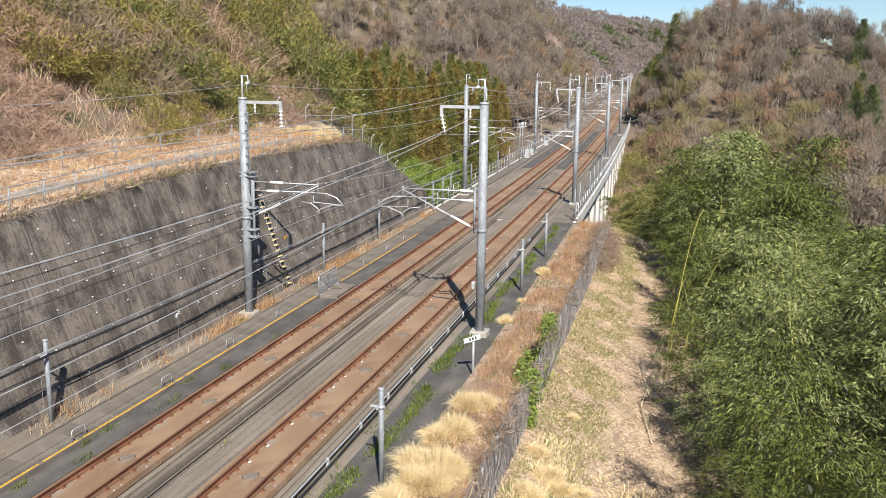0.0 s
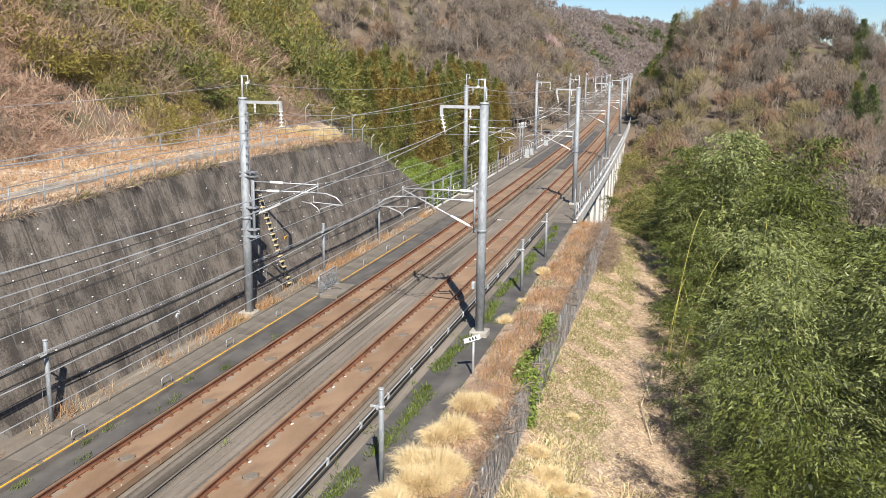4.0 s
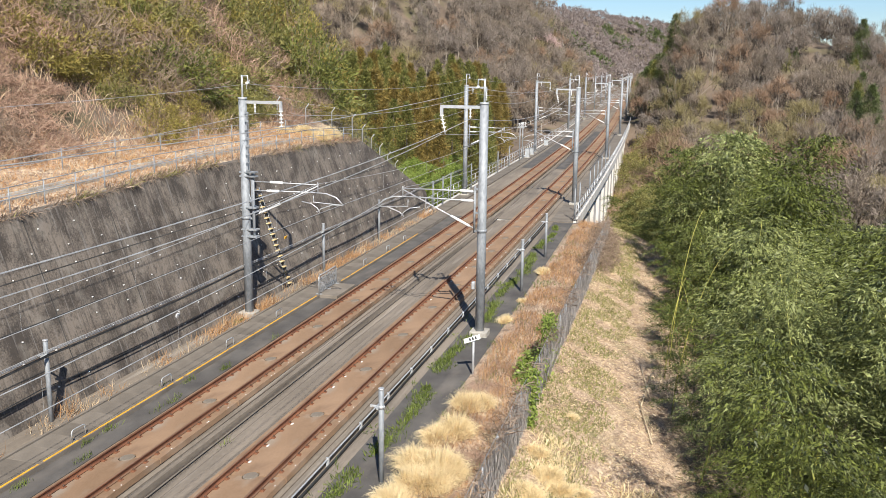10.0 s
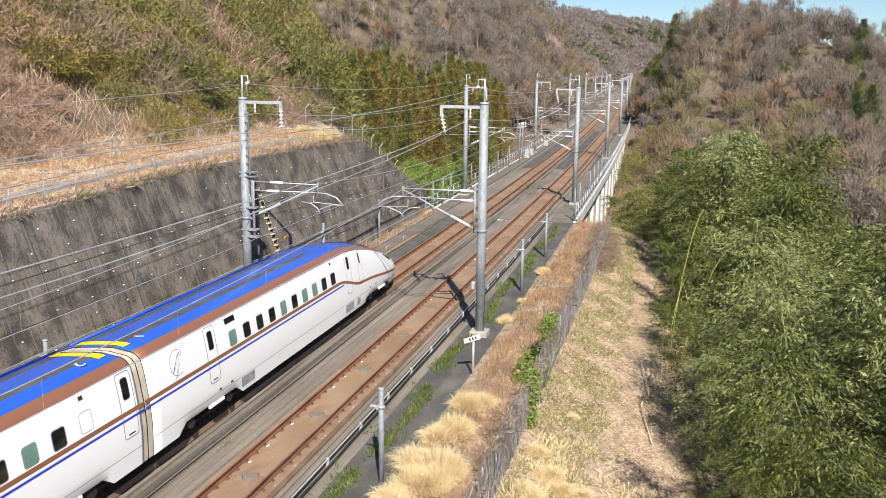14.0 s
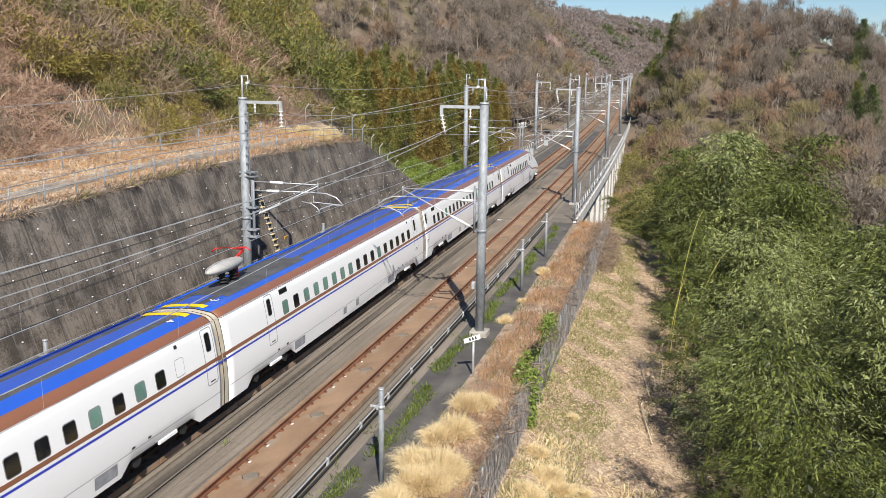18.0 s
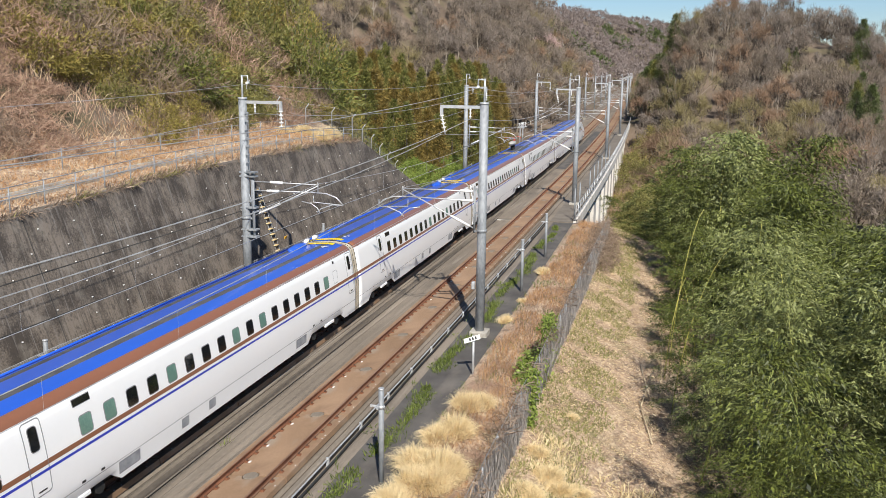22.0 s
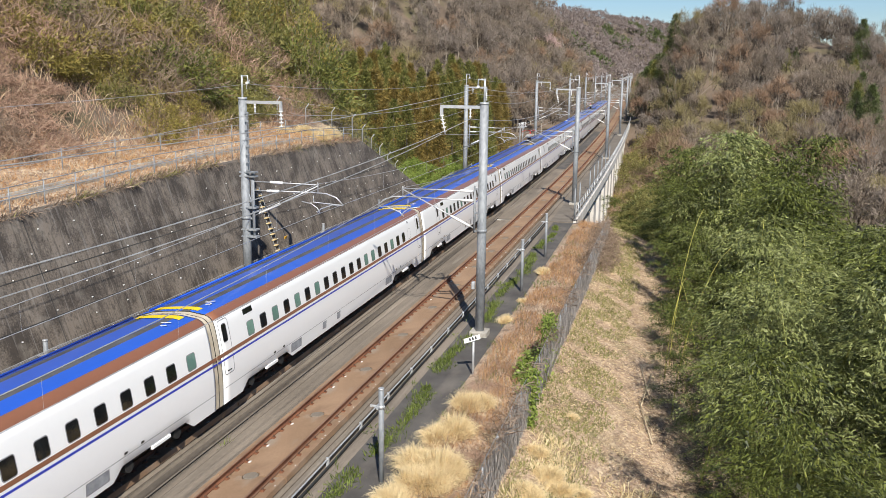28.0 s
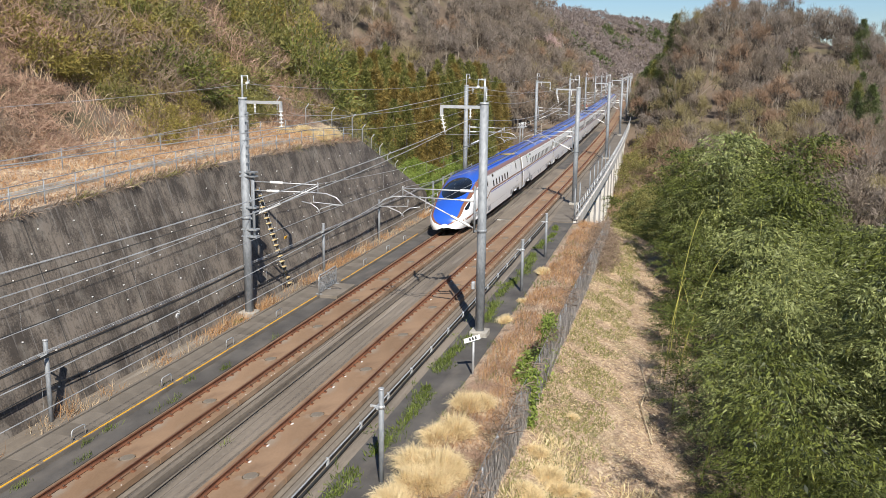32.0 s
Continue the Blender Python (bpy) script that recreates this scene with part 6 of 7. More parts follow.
def grove():
    spots_b = []
    for y in np.arange(17, 100, 2.25):
        edge = float(np.interp(y, [17, 24, 30, 38, 45, 55, 66, 74, 80, 100], [19.2, 18.6, 17.6, 17.4, 17.3, 17.0, 16.4, 15.8, 14.0, 10.4]))
        for u in np.arange(edge, 17 + 0.32 * y + 6, 2.2):
            uu, yy = u + rs.uniform(-0.7, 0.7), y + rs.uniform(-0.8, 0.8)
            x = uu + line_x(yy)
            if x < 19.5 + yy * 0.235 and rs.rand() < 0.93:
                spots_b.append((max(uu, edge - 0.2), yy, uu - edge))
    # unseen rows below the view, added to cast shade on the near hollow
    for y in np.arange(8.0, 14.6, 2.1):
        for u in np.arange(18.8, 28, 2.2):
            spots_b.append((u + rs.uniform(-0.5, 0.5), y + rs.uniform(-0.5, 0.5), 99.0))
    mounds = [(a + rs.uniform(-1.6, 1.6), b + rs.uniform(-1.8, 1.8)) for a in np.arange(14, 60, 7.6) for b in np.arange(16, 104, 8.4)]
    first = set()
    for uu, yy, inn in spots_b:
        top = float(np.interp(yy, [17, 22, 25.5, 28.5, 32, 36.5, 39.5, 43, 48, 60, 74, 84, 100], [2.4, 2.4, -1.4, 1.2, 4.6, 4.4, 0.4, 1.2, 6.2, 8.0, 4.6, 1.0, -0.6])) + rs.normal() * 0.6
        x = uu + line_x(yy)
        # the grove grows in mounds with dark gaps between them
        lone = min(min((uu - a) ** 2 + (yy - b) ** 2 for a, b in mounds) / 17.0, 1.0)
        top += 1.5 - 4.8 * lone + rs.normal() * 0.5
        top -= max(0, x - 16.5 - 0.066 * yy) * float(np.interp(yy, [30, 36, 45, 60, 80], [-0.5, 0.1, 0.42, 0.85, 0.9]))
        if -1 < inn < 2.2 and yy > 40:
            top -= 1.3
        if 70 < yy < 83:
            top -= max(0, 17.5 - uu) * 1.2
        if yy < 24 and uu < 20.0:
            top -= 1.3
        # two hollows, shaded by the clumps before them
        if (37.6 < yy < 43.5 and uu < 21.5 or 24.0 < yy < 28.0 and uu < 20.5) and rs.rand() < 0.8:
            continue
        if 38.0 < yy < 43.0 and uu > 22.0:
            top += 2.4
        # the unseen shading rows are kept just under the view's lower edge
        if yy < 15.2:
            top = 10.2 - 0.52 * yy
        base = ground_z(uu, yy)
        size = max(top - base, 3.5) / 9.2
        k = int(rs.choice(5, p=[0.26, 0.24, 0.16, 0.2, 0.14])) if x < 21 or yy > 48 else int(rs.choice(5, p=[0.22, 0.18, 0.28, 0.14, 0.18]))
        # only the darker leaf kinds here, putting the near hollow's shade into colour
        if uu < 22.5 and yy < 30:
            k = int(rs.choice([0, 1, 3]))
        k += 5 * (yy < 44)
        spin = rs.uniform(0, 360)
        m = Matrix.Translation(P(uu, yy, base)) @ pose(0, 0, 0, 0, 0, spin) @ Matrix.Diagonal((max(size, 0.8), max(size, 0.8), size, 1))
        if KINDS[k].name not in first:
            first.add(KINDS[k].name)
            ob = KINDS[k]
            ob.matrix_basis = m
        else:
            ob = stamp(KINDS[k], m)
        GROVE.append((ob, P(uu, yy, base), spin, yy, uu))


grove()


def sway_grove():
    """The grove leans and swings in gusts."""
    for i, (ob, base, spin, y, u) in enumerate(GROVE):
        rows = []
        for k in range(41):
            t = k * 0.8
            gust = 0.7 + 0.5 * math.sin(t * 0.55 - y * 0.06 + 1.0)
            rx = gust * (0.9 * math.sin(t * 2.1 - y * 0.25 + u * 0.1) + 0.3 * math.sin(t * 3.7 + i))
            ry = gust * (1.3 * math.sin(t * 1.7 - y * 0.22 + 0.5) + 0.4 * math.sin(t * 3.1 + i * 2))
            rows.append((t, Matrix.Translation(base) @ pose(0, 0, 0, rx, ry, 0) @ pose(0, 0, 0, 0, 0, spin)))
        walk(ob, rows)


# a fresh green clump below the viaduct's far side
CLUMP = bamboo(rs, 10, FRESH, 0.14, 0.17)
for k in range(16):
    u, y = rs.uniform(-12.2, -6.0), rs.uniform(79, 90)
    tall = (rs.uniform(1.0, 3.6) - ground_z(u, y)) / 9.4
    m = Matrix.Translation(P(u, y, ground_z(u, y))) @ pose(0, 0, 0, 0, 0, rs.uniform(0, 360)) @ Matrix.Diagonal((1.0, 1.0, tall, 1))
    if k:
        c = stamp(CLUMP, m)
    else:
        CLUMP.matrix_basis = m


# yellowish bamboo between the grove and the viaduct
OLIVE = tagged(bamboo(rs, 10, SASA, 0.12, 0.17), "yellowish bamboo beside the viaduct pier")
for k in range(22):
    u, y = rs.uniform(10.6, 15.5), rs.uniform(78, 96)
    tall = (rs.uniform(-1.2, 1.6) - max(0, 13.2 - u) * 1.6 - ground_z(u, y)) / 9.4
    m = Matrix.Translation(P(u, y, ground_z(u, y))) @ pose(0, 0, 0, 0, 0, rs.uniform(0, 360)) @ Matrix.Diagonal((1.0, 1.0, tall, 1))
    if k:
        stamp(OLIVE, m)
    else:
        OLIVE.matrix_basis = m


# ---- shrubs on the left hillside ----
def shrub(rs, mt, r, h, n, lab, leaf=0.14, stems=40):
    who = thing("shrub", Matrix.Identity(4), lab, "shrub", "shrubs on the hillside")
    k = rs.normal(size=(stems, 3))
    k[:, 2] = np.abs(k[:, 2]) * 0.9 + 0.5
    k /= np.linalg.norm(k, axis=1, keepdims=True)
    tip = k * np.array([r, r, h]) * rs.uniform(0.7, 1.1, (stems, 1))
    V, F = strand_arrays(rs.normal(size=(stems, 3)) * np.array([r, r, 0]) * 0.2, tip, np.full(stems, 0.035), rs, 0.12)
    part("branchwork", raw_mesh("branchwork", V, F, DEAD), None, who)
    if n:
        boughs = 22
        q = rs.normal(size=(boughs, 3))
        q /= np.linalg.norm(q, axis=1, keepdims=True)
        q[:, 2] = np.abs(q[:, 2]) ** 0.8
        heart = q * np.array([r, r, h]) * rs.uniform(0.55, 1.05, (boughs, 1))
        which = rs.randint(0, boughs, n)
        k = rs.normal(size=(n, 3))
        C = heart[which] + k * np.array([0.17, 0.17, 0.12]) * r
        C[:, 2] = np.abs(C[:, 2])
        D = k * 0.4 + q[which] * 0.5 + rs.normal(size=(n, 3)) * 0.5 + [0, 0, 0.05]
        L = rs.uniform(0.6, 1.5, n) * leaf
        V, F = sliver_arrays(C, C + D / np.linalg.norm(D, axis=1, keepdims=True) * L[:, None], L * 0.36, rs)
        part("leaves", raw_mesh("leaves", V, F, mt), None, who)
    return who


def tangle(rs, mt, r, h, n, lab):
    """A dead bush: a mound of arching stems and vines."""
    who = thing("dead_bush", Matrix.Identity(4), lab, "shrub", "shrubs on the hillside")
    a, q = rs.uniform(0, 6.28, n), np.sqrt(rs.uniform(0, 1, n))
    base = np.stack([np.cos(a) * q * r, np.sin(a) * q * r, h * (1 - q ** 2) * rs.uniform(0.0, 1.0, n)], 1)
    d = rs.normal(size=(n, 3)) * [0.7, 0.7, 0.45] + [0, 0, 0.25]
    V, F = strand_arrays(base, base + d * rs.uniform(0.2, 0.62, (n, 1)), rs.uniform(0.012, 0.026, n), rs, 0.14, 0.05)
    part("branchwork", raw_mesh("branchwork", V, F, mt), None, who)
    return who


rs = np.random.RandomState(61)
S_SASA = [shrub(rs, SASA, 1.6, 1.9, 3000, "olive green bamboo grass clump on the hillside", 0.15), shrub(rs, SASA, 1.3, 1.5, 2500, "olive green bamboo grass clump on the hillside", 0.15)]
S_GOLD = [shrub(rs, GOLD, 1.5, 1.8, 2500, "yellow-green shrub on the hillside", 0.13), shrub(rs, GOLD, 1.2, 2.2, 2000, "yellow-green shrub on the hillside", 0.13)]
S_GREEN = [shrub(rs, WEED, 1.3, 1.2, 2200, "fresh green shrub in the valley", 0.11)]
S_DARK = [shrub(rs, DUSKY, 1.7, 2.4, 2600, "dark evergreen shrub on the hillside", 0.14)]
S_DEAD = [tangle(rs, VINE, 1.8, 1.1, 1500, "mound of reddish dead vines on the hillside"), tangle(rs, DEAD, 1.7, 1.3, 1700, "tangle of grey-brown dead stems on the hillside"), tangle(rs, VINE, 1.5, 0.8, 1300, "mound of reddish dead vines on the hillside")]
placed = set()


def set_plant(src, u, y, size, tall=1.0, dz=-0.05):
    m = Matrix.Translation(P(u, y, ground_z(u, y) + dz)) @ pose(0, 0, 0, 0, 0, rs.uniform(0, 360)) @ Matrix.Diagonal((size, size, size * tall, 1))
    if src.name not in placed:
        placed.add(src.name)
        src.matrix_basis = m
        return src
    return stamp(src, m)


def hillside():
    for d in np.arange(6.2, 44, 2.1):
        u = -7.7 - d
        y0, y1 = 8 + d * 0.5, 62 + 1.5 * d
        for y in np.arange(y0, y1, 2.4 + d * 0.02):
            uu, yy = u + rs.uniform(-0.9, 0.9), y + rs.uniform(-1, 1)
            x = uu + line_x(yy)
            # beyond the edges of what is seen
            if x < 11 - yy * 1.02 or rs.rand() < 0.10:
                continue
            g = math.sin(uu * 0.28 + 0.7) + math.sin(yy * 0.17 + uu * 0.12 + 2.0) + rs.normal() * 0.6
            low = d < 10 + 3 * math.sin(yy * 0.2)
            dead = low and yy < 42 or g < -1.15
            size = rs.uniform(0.8, 1.35) * (0.9 if low else 1.35)
            if dead:
                set_plant(S_DEAD[int(rs.randint(3))], uu, yy, size * 1.1)
            elif g < 0.3:
                set_plant(S_SASA[int(rs.randint(2))], uu, yy, size)
            elif g < 1.2:
                set_plant(S_GOLD[int(rs.randint(2))], uu, yy, size)
            else:
                set_plant(S_DARK[0] if rs.rand() < 0.3 else S_GOLD[0], uu, yy, size)
            if rs.rand() < 0.22:
                set_plant(S_DEAD[int(rs.randint(3))], uu + rs.normal() * 0.8, yy + rs.normal() * 0.8, size * 1.1, 1.6)


hillside()
# tall scrub where the hillside turns into the valley
for k in range(34):
    u, y = rs.uniform(-27, -14.5), rs.uniform(70, 92)
    src = (S_SASA[0], S_GOLD[1], S_DARK[0], S_DEAD[1])[int(rs.choice(4, p=[0.35, 0.25, 0.2, 0.2]))]
    set_plant(src, u, y, rs.uniform(1.5, 2.4), rs.uniform(1.2, 1.9))
# green thicket below the wall's end and beyond the grove
for k in range(46):
    y = rs.uniform(80, 97)
    u = rs.uniform(-15, -6.2)
    set_plant(S_GREEN[0] if rs.rand() < 0.7 else S_SASA[0], u, y, rs.uniform(1.3, 2.2), 1.2)


# brush under the viaduct's near side
for k in range(120):
    y = rs.uniform(88, 196)
    u = rs.uniform(9.8, 16.5)
    src = (S_DEAD[0], S_DEAD[1], S_SASA[0], S_GOLD[0])[int(rs.choice(4, p=[0.25, 0.3, 0.25, 0.2]))]
    set_plant(src, u, y, rs.uniform(1.2, 2.0), 1.3)


# ---- grasses ----
def grass_field(name, mt, label, n, region, hmin, hmax, width, seed, lean=0.35, flat=False, bend=0.12, keep=None):
    rs = np.random.RandomState(seed)
    u0, u1, y0, y1 = region
    u, y = rs.uniform(u0, u1, n), rs.uniform(y0, y1, n)
    if keep is not None:
        ok = keep(u, y, rs)
        u, y = u[ok], y[ok]
    b = on_ground(u, y) - [0, 0, 0.03]
    k = rs.normal(size=(len(u), 3)) * [lean, lean, 0.12] + [0, 0, 0.06 if flat else 1.0]
    if flat:
        k[:, 2] = np.abs(k[:, 2])
        b[:, 2] += 0.05
    tip = b + k / np.linalg.norm(k, axis=1, keepdims=True) * rs.uniform(hmin, hmax, (len(u), 1))
    return stuff(name, strand_arrays(b, tip, rs.uniform(0.6, 1.3, len(u)) * width, rs, bend, 0.05), mt, label, "grass")


def patch(size, seed, low):
    return lambda u, y, rs: lumps(u, y, size, seed) + rs.normal(size=len(u)) * 0.12 > low


grass_field("berm_grass", STRAW, "dry straw-coloured grass on the berm above the wall", 9000, (-14.5, -7.9, 8, 62), 0.12, 0.45, 0.022, 71, 0.7, keep=patch(5, 3, -0.25))
grass_field("berm_grass", ORANGE, "rusty dry grass on the berm above the wall", 24000, (-15, -7.9, 8, 62), 0.12, 0.5, 0.022, 72, 0.7, keep=patch(4, 9, -0.3))
grass_field("verge_grass", ORANGE, "orange dry grass on the verge by the fence", 14000, (8.75, 10.9, 14, 71), 0.15, 0.6, 0.016, 73, 0.55, keep=lambda u, y, rs: (lumps(u, y, 4, 5) > -0.25) & (u > 8.75 + 0.8 * lumps(y, y, 5, 2)))
grass_field("verge_grass", VINE, "reddish dry vines on the verge by the fence", 15000, (8.6, 11.4, 14, 71), 0.12, 0.4, 0.016, 74, 0.7, keep=patch(3, 8, 0.0))
grass_field("bank_straw", STRAW, "flattened straw and dead leaves on the bank", 60000, (11.6, 18.5, 16, 76), 0.05, 0.19, 0.022, 75, 1.0, True)
grass_field("bank_litter", CREAM, "pale flecks of dry litter on the bank", 16000, (11.6, 18.0, 16, 74), 0.06, 0.2, 0.02, 84, 1.0, True, keep=patch(1.6, 33, -0.1))
grass_field("bank_straw", DEAD, "brown dead stems lying on the bank", 18000, (11.6, 19.5, 16, 78), 0.08, 0.3, 0.016, 76, 1.0, True)
grass_field("verge_weeds", WEED, "green weeds among the dry verge grass", 9000, (8.3, 11.2, 14, 70), 0.08, 0.3, 0.025, 80, 0.6, keep=patch(2.6, 31, 0.16))
grass_field("verge_stems", DEAD, "grey-brown dead stems on the verge", 4500, (8.9, 11.4, 14, 66), 0.2, 0.7, 0.016, 79, 0.6)
grass_field("slope_grass", VINE, "reddish dry stems over the hillside", 16000, (-40, -12.5, 12, 75), 0.5, 1.5, 0.035, 82, 0.6, keep=lambda u, y, rs: (y < 60 + 1.2 * (-7.7 - u)) & (u + 7.7 > -y * 0.9))
grass_field("slope_grass", STRAW, "pale dry stems over the hillside", 11000, (-40, -12.5, 12, 75), 0.5, 1.6, 0.03, 83, 0.6, keep=lambda u, y, rs: (y < 60 + 1.2 * (-7.7 - u)) & (u + 7.7 > -y * 0.9))
grass_field("bank_grass", TURF, "green grass patches on the bank", 36000, (11.6, 15.5, 18, 72), 0.08, 0.28, 0.025, 77, 0.6, keep=lambda u, y, rs: (lumps(u, y, 3.5, 12) + 0.25 * lumps(u, y, 1.1, 4) > -0.22) & (u < 14.2 + 0.8 * lumps(y, y, 7, 3)))
grass_field("bank_grass", CREAM, "cream dry grass on the lower bank", 7000, (11.7, 16.5, 17, 29), 0.15, 0.5, 0.03, 78, 0.8, keep=patch(3, 14, 0.05))


def foot_grass():
    rs = np.random.RandomState(81)
    for mt, n, seed, lab in ((ORANGE, 13000, 2, "rusty dry grass at the wall's foot"), (STRAW, 3600, 6, "pale dry grass at the wall's foot")):
        y = rs.uniform(14, 74, n)
        ok = lumps(y, y * 0, 3, seed) + rs.normal(size=n) * 0.12 > 0.10
        y = y[ok]
        u = rs.uniform(-4.85, -3.72, len(y))
        b = np.stack([u + rail_x(y), y, np.full(len(y), -0.42)], 1)
        k = rs.normal(size=(len(y), 3)) * 0.35 + [0.25, -0.1, 1]
        tip = b + k * rs.uniform(0.2, 0.85, (len(y), 1)) * (0.7 + 0.5 * lumps(y, y * 0, 5, 12))[:, None]
        stuff("foot_grass", strand_arrays(b, tip, rs.uniform(0.6, 1.3, len(y)) * 0.019, rs, 0.15, 0.05), mt, lab, "grass")
    # a line of green weeds through the service path, tufts by the far rail
    n = 14000
    y = rs.uniform(14, 70, n)
    u = 7.15 + 0.18 * np.sin(y * 0.5) + rs.normal(size=n) * (0.12 + 0.12 * np.clip(np.sin(y * 1.7), 0, 1))
    ok = lumps(y, y * 0, 4, 9) + rs.normal(size=n) * 0.1 > -0.12
    u, y = u[ok], y[ok]
    extra = rs.uniform(14, 50, 900)
    eu = rs.normal(size=900) * 0.09 + 6.45
    okk = lumps(extra, extra * 0, 2, 5) > 0.12
    u, y = np.concatenate([u, eu[okk]]), np.concatenate([y, extra[okk]])
    b = np.stack([u + rail_x(y), y, np.full(len(y), -0.40)], 1)
    k = rs.normal(size=(len(y), 3)) * 0.6 + [0, 0, 0.8]
    stuff("path_weeds", leaf_arrays(b, k, rs.uniform(0.08, 0.30, len(y)), rs.uniform(0.02, 0.04, len(y)), rs), WEED, "line of green weeds in the service path", "weeds")
    parts = []
    for uu, yy, n in ((-1.55, 27.2, 60), (-1.6, 26.2, 30), (-1.5, 31.0, 70), (-2.15, 24.2, 60), (-2.2, 23.0, 60), (-2.15, 29.2, 60), (-1.5, 22.0, 50), (-1.45, 35.5, 30), (-4.2, 37.2, 90), (-2.6, 28.3, 60), (2.2, 24.4, 25), (-2.1, 19.8, 60)):
        b = np.array([[uu + line_x(yy), yy, -0.33]]) + rs.normal(size=(n, 3)) * [0.07, 0.22, 0]
        tip = b + (rs.normal(size=(n, 3)) * 0.4 + [0, 0, 1]) * rs.uniform(0.08, 0.24, (n, 1))
        parts.append(strand_arrays(b, tip, np.full(n, 0.014), rs, 0.1))
    stuff("track_weeds", parts, WEED, "small green tufts beside the far rail", "weeds")


foot_grass()


def tussock(r, h, n, seed, mt=None):
    """A dome of fine drooping blades."""
    rs = np.random.RandomState(seed)
    a, q = rs.uniform(0, 6.28, n), rs.uniform(0, 1, n) ** 0.6
    heart = rs.normal(size=(5, 3)) * np.array([0.30, 0.30, 0]) * r
    tall = rs.uniform(0.55, 1.1, 5)
    which = rs.randint(0, 5, n)
    base = np.stack([np.cos(a) * q * r * 0.35, np.sin(a) * q * r * 0.35, np.full(n, -0.05)], 1) + heart[which]
    b = a + rs.normal(size=n) * 0.5
    out = np.stack([np.cos(b), np.sin(b), np.zeros(n)], 1)
    tip = base + out * (r * (0.2 + 0.5 * q) * rs.uniform(0.5, 1.25, n))[:, None] + np.stack([np.zeros(n), np.zeros(n), h * tall[which] * (1 - 0.75 * q ** 2) * rs.uniform(0.35, 1.15, n)], 1)
    V, F = strand_arrays(base, tip, rs.uniform(0.009, 0.02, n), rs, 0.12, 0.26)
    return raw_mesh("tussock", V, F, mt or CREAM)


TUFT = [tussock(0.9, 0.85, 4200, s) for s in (1, 2, 3)]
for k, (u, y, size) in enumerate(((9.2, 24.0, 1.1), (9.7, 22.9, 0.95), (9.25, 26.6, 0.95), (9.45, 29.6, 0.85), (9.9, 23.6, 0.9), (8.6, 52.5, 0.6), (8.35, 41.5, 0.5), (9.0, 21.6, 0.9), (7.35, 22.6, 0.45), (8.45, 45.5, 0.35))):
    tagged(part("grass_tussock", TUFT[k % 3], None, m=Matrix.Translation(P(u, y, ground_z(u, y) - 0.02)) @ pose(0, 0, 0, 0, 0, k * 77) @ Matrix.Diagonal((size, size, size, 1))),
           "dome of cream dry grass beside the service path", "grass", "dry grass tussocks")
for k, (u, y, size) in enumerate(((12.6, 26.2, 0.7), (13.2, 25.6, 0.75), (13.9, 25.0, 0.6), (12.4, 24.6, 0.7), (12.1, 27.6, 0.55), (13.7, 26.2, 0.5), (12.2, 23.2, 0.7), (14.6, 24.2, 0.6), (15.2, 23.6, 0.5), (13.0, 23.4, 0.7), (12.9, 31.5, 0.4))):
    tagged(part("grass_tussock", TUFT[k % 3], None, m=Matrix.Translation(P(u, y, ground_z(u, y) - 0.02)) @ pose(0, 0, 0, 0, 0, k * 51) @ Matrix.Diagonal((size, size, size * 0.6, 1))),
           "flattened tuft of cream dry grass on the bank", "grass", "dry grass tussocks")


# ---- fence along the bank, wrapped in dead vines ----
def bank_fence():
    who = thing("bank_fence", Matrix.Identity(4), "wire fence along the bank covered in grey dead vines", "fence")
    rs = np.random.RandomState(91)
    FU = 11.5
    pm = mesh_of("post", tube([(0, 0, -0.4), (0, 0, 1.7)], 0.03, 6), ZINC)
    cm = mesh_of("post_cap", tube([(0, 0, 1.66), (0, 0, 1.74)], 0.042, 6), ZINC_PALE)
    for y in np.arange(12, 66, 2.0):
        p = part("post", pm, None, who, m=at(FU, y, ground_z(FU, y)))
        if int(y) % 6 == 0:
            part("post_cap", cm, None, p)
    ys = np.arange(12, 66.1, 2.0)
    for dz in (0.1, 0.95, 1.8):
        part("line_wire", tube([P(FU, y, ground_z(FU, y) + dz) for y in ys], 0.01, 4), ZINC, who)
    n = 21000
    y = rs.uniform(12, 66, n)
    u = FU + rs.normal(size=n) * 0.05
    z = height(np.full(n, FU), y)
    b = np.stack([u + rail_x(y), y, z + rs.uniform(0, 1.0, n)], 1)
    tip = b + rs.normal(size=(n, 3)) * [0.05, 0.12, 0.1] + np.stack([np.zeros(n), np.zeros(n), rs.uniform(0.4, 0.9, n)], 1)
    V, F = strand_arrays(b, tip, rs.uniform(0.014, 0.03, n), rs, 0.04)
    part("dead_vines", raw_mesh("dead_vines", V, F, GREYVINE), None, who, "grey dead vines hanging in the wire")
    n = 2600
    y = rs.uniform(12, 66, n)
    y = y[lumps(y, y * 0, 5, 3) > -0.2]
    n = len(y)
    b = np.stack([FU + rail_x(y) + rs.normal(size=n) * 0.15, y, height(np.full(n, FU), y) + 1.7 + rs.normal(size=n) * 0.14], 1)
    V, F = strand_arrays(b, b + rs.normal(size=(n, 3)) * [0.3, 0.35, 0.15], rs.uniform(0.015, 0.03, n), rs, 0.2)
    part("vine_crest", raw_mesh("vine_crest", V, F, DEAD), None, who, "brown vines heaped on the top wire")


GREYVINE = leafy("grey_dead_vine", (0.14, 0.13, 0.125), (0.40, 0.37, 0.35), 0.25, 0.1)
bank_fence()


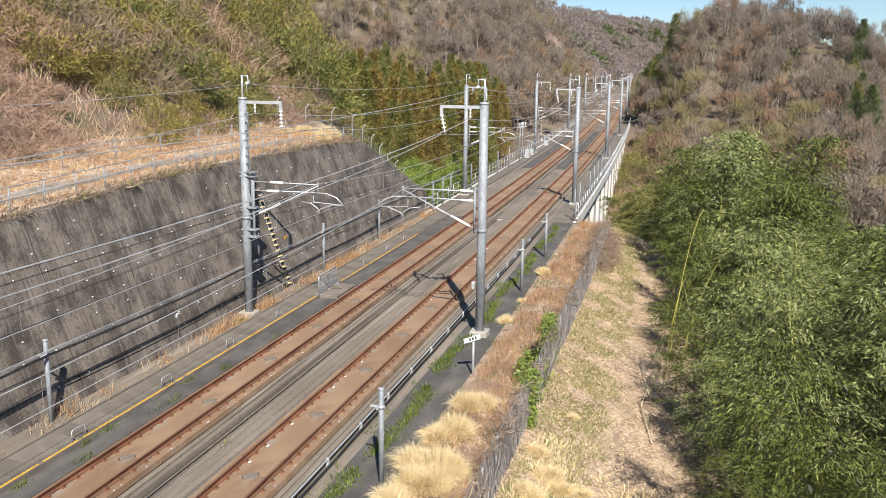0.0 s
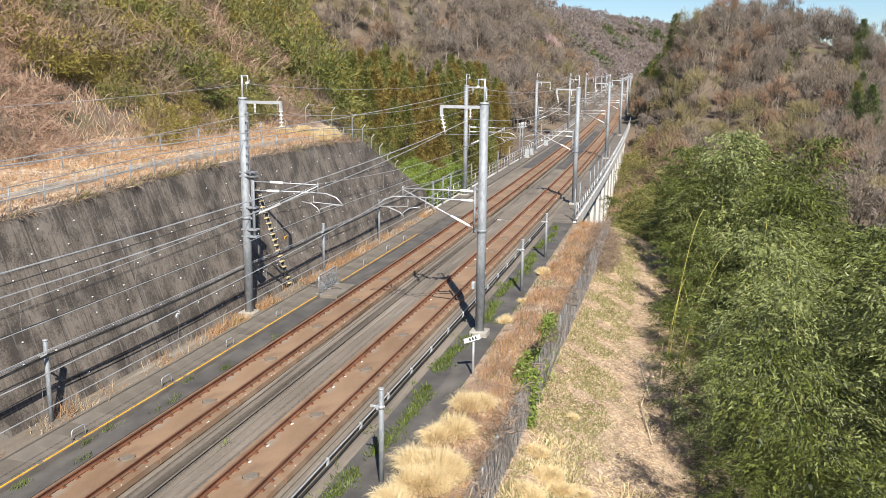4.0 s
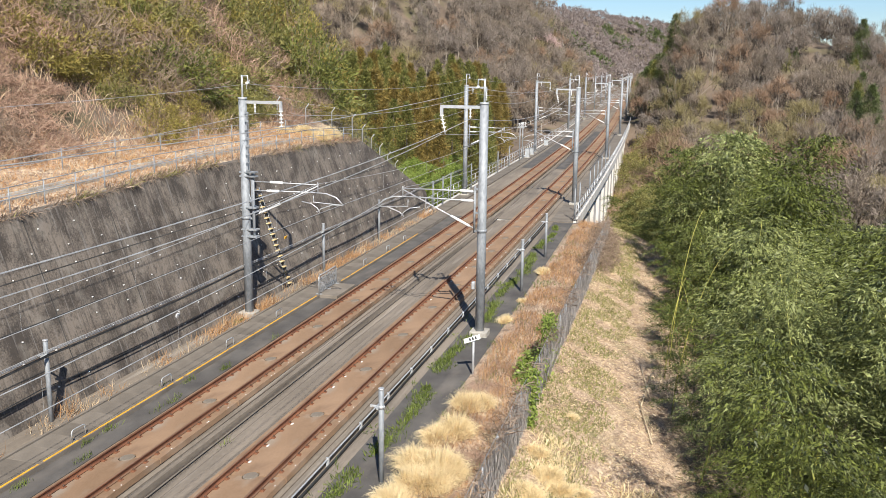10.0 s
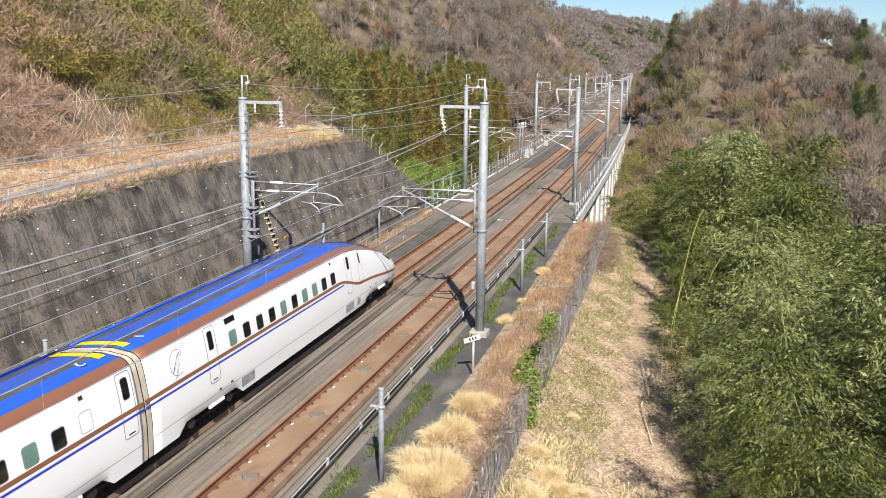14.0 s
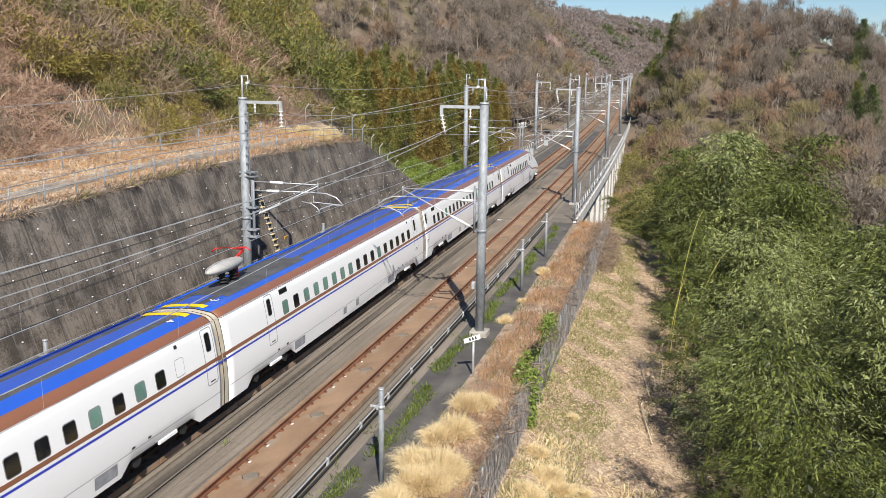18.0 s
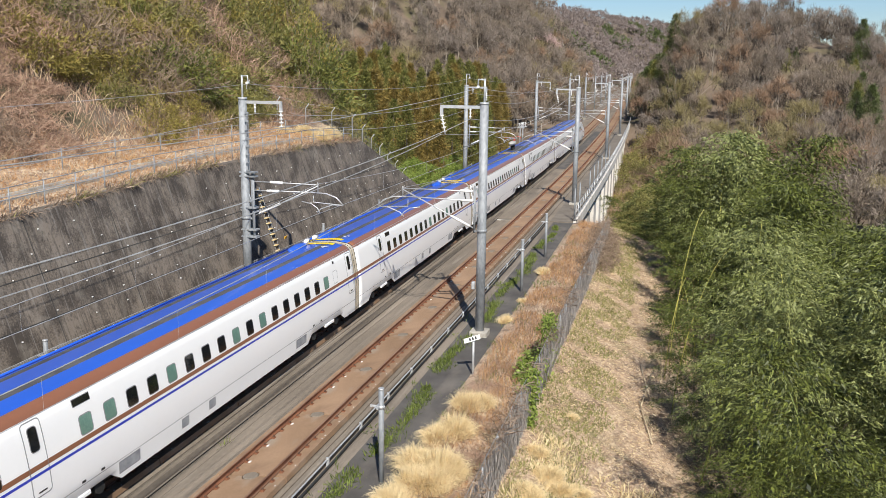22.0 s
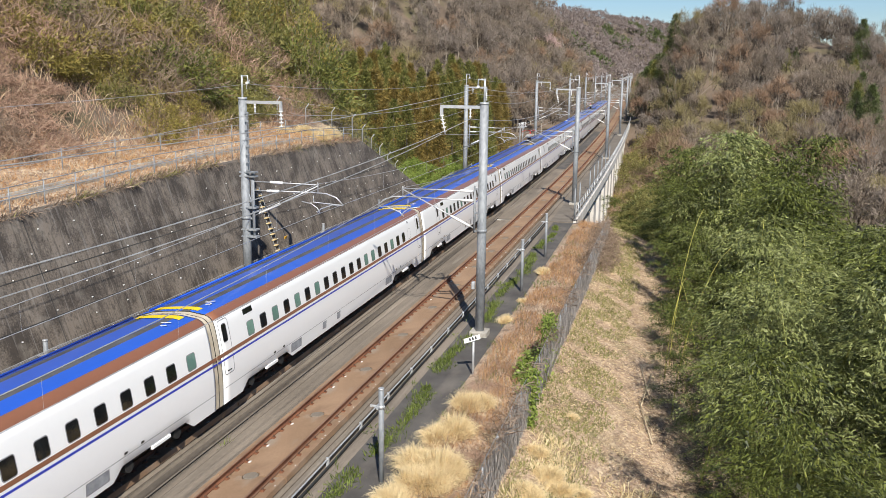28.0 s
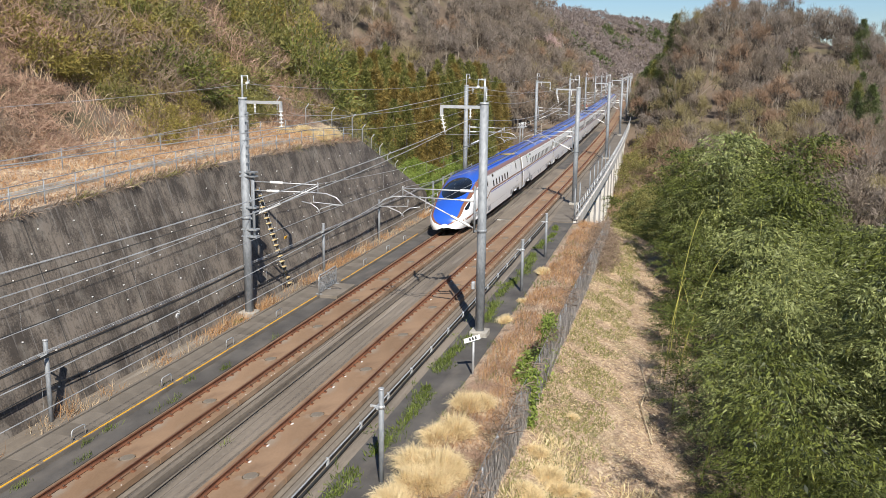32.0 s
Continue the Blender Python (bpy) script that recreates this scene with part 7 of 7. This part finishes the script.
def creeper(u, y, w, h, n, seed):
    rs = np.random.RandomState(seed)
    b = np.stack([u + line_x(y) + rs.normal(size=n) * 0.15, y + rs.normal(size=n) * w, np.full(n, ground_z(u, y)) + rs.uniform(0, h, n)], 1)
    V, F = leaf_arrays(b, rs.normal(size=(n, 3)) + [0, 0, -0.3], rs.uniform(0.1, 0.2, n), rs.uniform(0.05, 0.09, n), rs)
    tagged(part("creeper", raw_mesh("creeper", V, F, FRESH), None), "fresh green creeper climbing the bank fence", "plant")


creeper(11.55, 29.6, 0.30, 2.0, 1500, 1)
creeper(11.3, 35.5, 0.55, 2.3, 2000, 2)
creeper(10.6, 34.2, 0.9, 0.7, 900, 7)
creeper(11.4, 33.0, 0.4, 1.3, 350, 4)
for k, (u, y) in enumerate(((11.6, 58.5), (11.4, 61.5), (11.2, 64.0), (11.0, 66.0), (11.3, 56.0), (9.6, 31.5), (9.9, 34), (10.2, 37), (10.1, 40.5), (10.3, 44), (10.2, 48), (10.4, 52), (10.2, 28.2), (10.3, 25.2))):
    set_plant(S_DEAD[1 if k < 5 else 0], u, y, 0.8 if k < 5 else 0.42, 1.3 if k < 5 else 0.7)

CANE = mat("dry_pale_cane", (0.42, 0.32, 0.20), (0.72, 0.60, 0.42), 2, 0.6, 0, 0.1, 30)
# cut poles lying and standing at the grove's edge
for u0, y0, u1, y1 in ((15.2, 46, 15.9, 50), (15.6, 38, 15.0, 41.5), (15.3, 36, 15.6, 41), (14.8, 52, 15.6, 56), (15.7, 44, 16.2, 47), (15.9, 33, 15.2, 36.5)):
    part_pts = [P(u0, y0, ground_z(u0, y0) + 0.1), P(u1, y1, ground_z(u1, y1) + 0.12)]
    tagged(part("cut_pole", tube(part_pts, 0.024, 6), CANE), "pale cut bamboo pole lying on the bank", "pole", "cut bamboo poles")
for k in range(12):
    u, y = 16.3 + rs.uniform(-0.4, 0.5), rs.uniform(38, 48)
    tagged(part("cut_pole", tube([P(u, y, ground_z(u, y) - 0.1), P(u + 0.1, y, ground_z(u, y) + rs.uniform(0.5, 1.3))], 0.022, 6), CANE), "pale cut bamboo stump at the grove's edge", "pole", "cut bamboo poles")


# dead grass and green tufts hanging over the wall's crest
def crest_fringe():
    rs = np.random.RandomState(95)
    for mt, n, cut, lab in ((DEAD, 5200, -0.3, "dead grass hanging over the wall's crest"), (SASA, 2400, 0.12, "green tufts on the wall's crest")):
        y = rs.uniform(12, 64, n)
        y = y[lumps(y, y * 0, 4.5, 21) + rs.normal(size=n) * 0.15 + np.where(y < 40, 0.15, -0.2) > cut]
        n = len(y)
        t = wall_top(y)
        u = -7.25 - 0.34 * (t - 6.6) - rs.uniform(-0.05, 0.55, n)
        b = np.stack([u + rail_x(y), y, t + 0.0], 1)
        tip = b + np.stack([rs.uniform(0.0, 0.45, n), rs.normal(size=n) * 0.15, rs.uniform(-0.28, 0.4, n)], 1)
        stuff("crest_grass", strand_arrays(b, tip, rs.uniform(0.015, 0.035, n), rs, 0.1, 0.15), mt, lab, "grass")


crest_fringe()
for k, (u, y, size) in enumerate(((-9.4, 60.8, 1.2), (-10.6, 60.2, 1.0), (-8.8, 58.6, 0.7), (-11.6, 58.8, 0.8))):
    tagged(part("grass_tussock", TUFT[k % 3], None, m=Matrix.Translation(P(u, y, ground_z(u, y) - 0.02)) @ pose(0, 0, 0, 0, 0, k * 51) @ Matrix.Diagonal((size, size, size, 1))),
           "cream dry grass tuft at the berm's end", "grass", "dry grass tussocks")

# bare yellow canes arching out of the grove
YCANE = mat("yellow_bamboo_cane", (0.22, 0.21, 0.04), (0.45, 0.41, 0.10), 1.5, 0.45, 0, 0.05, 20)
for u0, y0, u1, y1, z1 in ((16.6, 37.5, 18.6, 39.0, 4.6), (16.2, 41.5, 16.9, 42.8, 2.3), (16.4, 44.0, 17.6, 46.0, 5.2)):
    z0 = ground_z(u0, y0)
    arc = [P(u0 + (u1 - u0) * t ** 1.5, y0 + (y1 - y0) * t, z0 + (z1 - z0) * (1 - (1 - t) ** 1.4)) for t in np.linspace(0, 1, 9)]
    bm = bmesh.new()
    add_tube(bm, arc, 0.026, 7, 0.012)
    tagged(part("bamboo_cane", bm, YCANE), "bare yellow cane arching out of the bamboo grove", "bamboo", "yellow bamboo canes")


def motions():
    move_train()
    sway_grove()


motions()
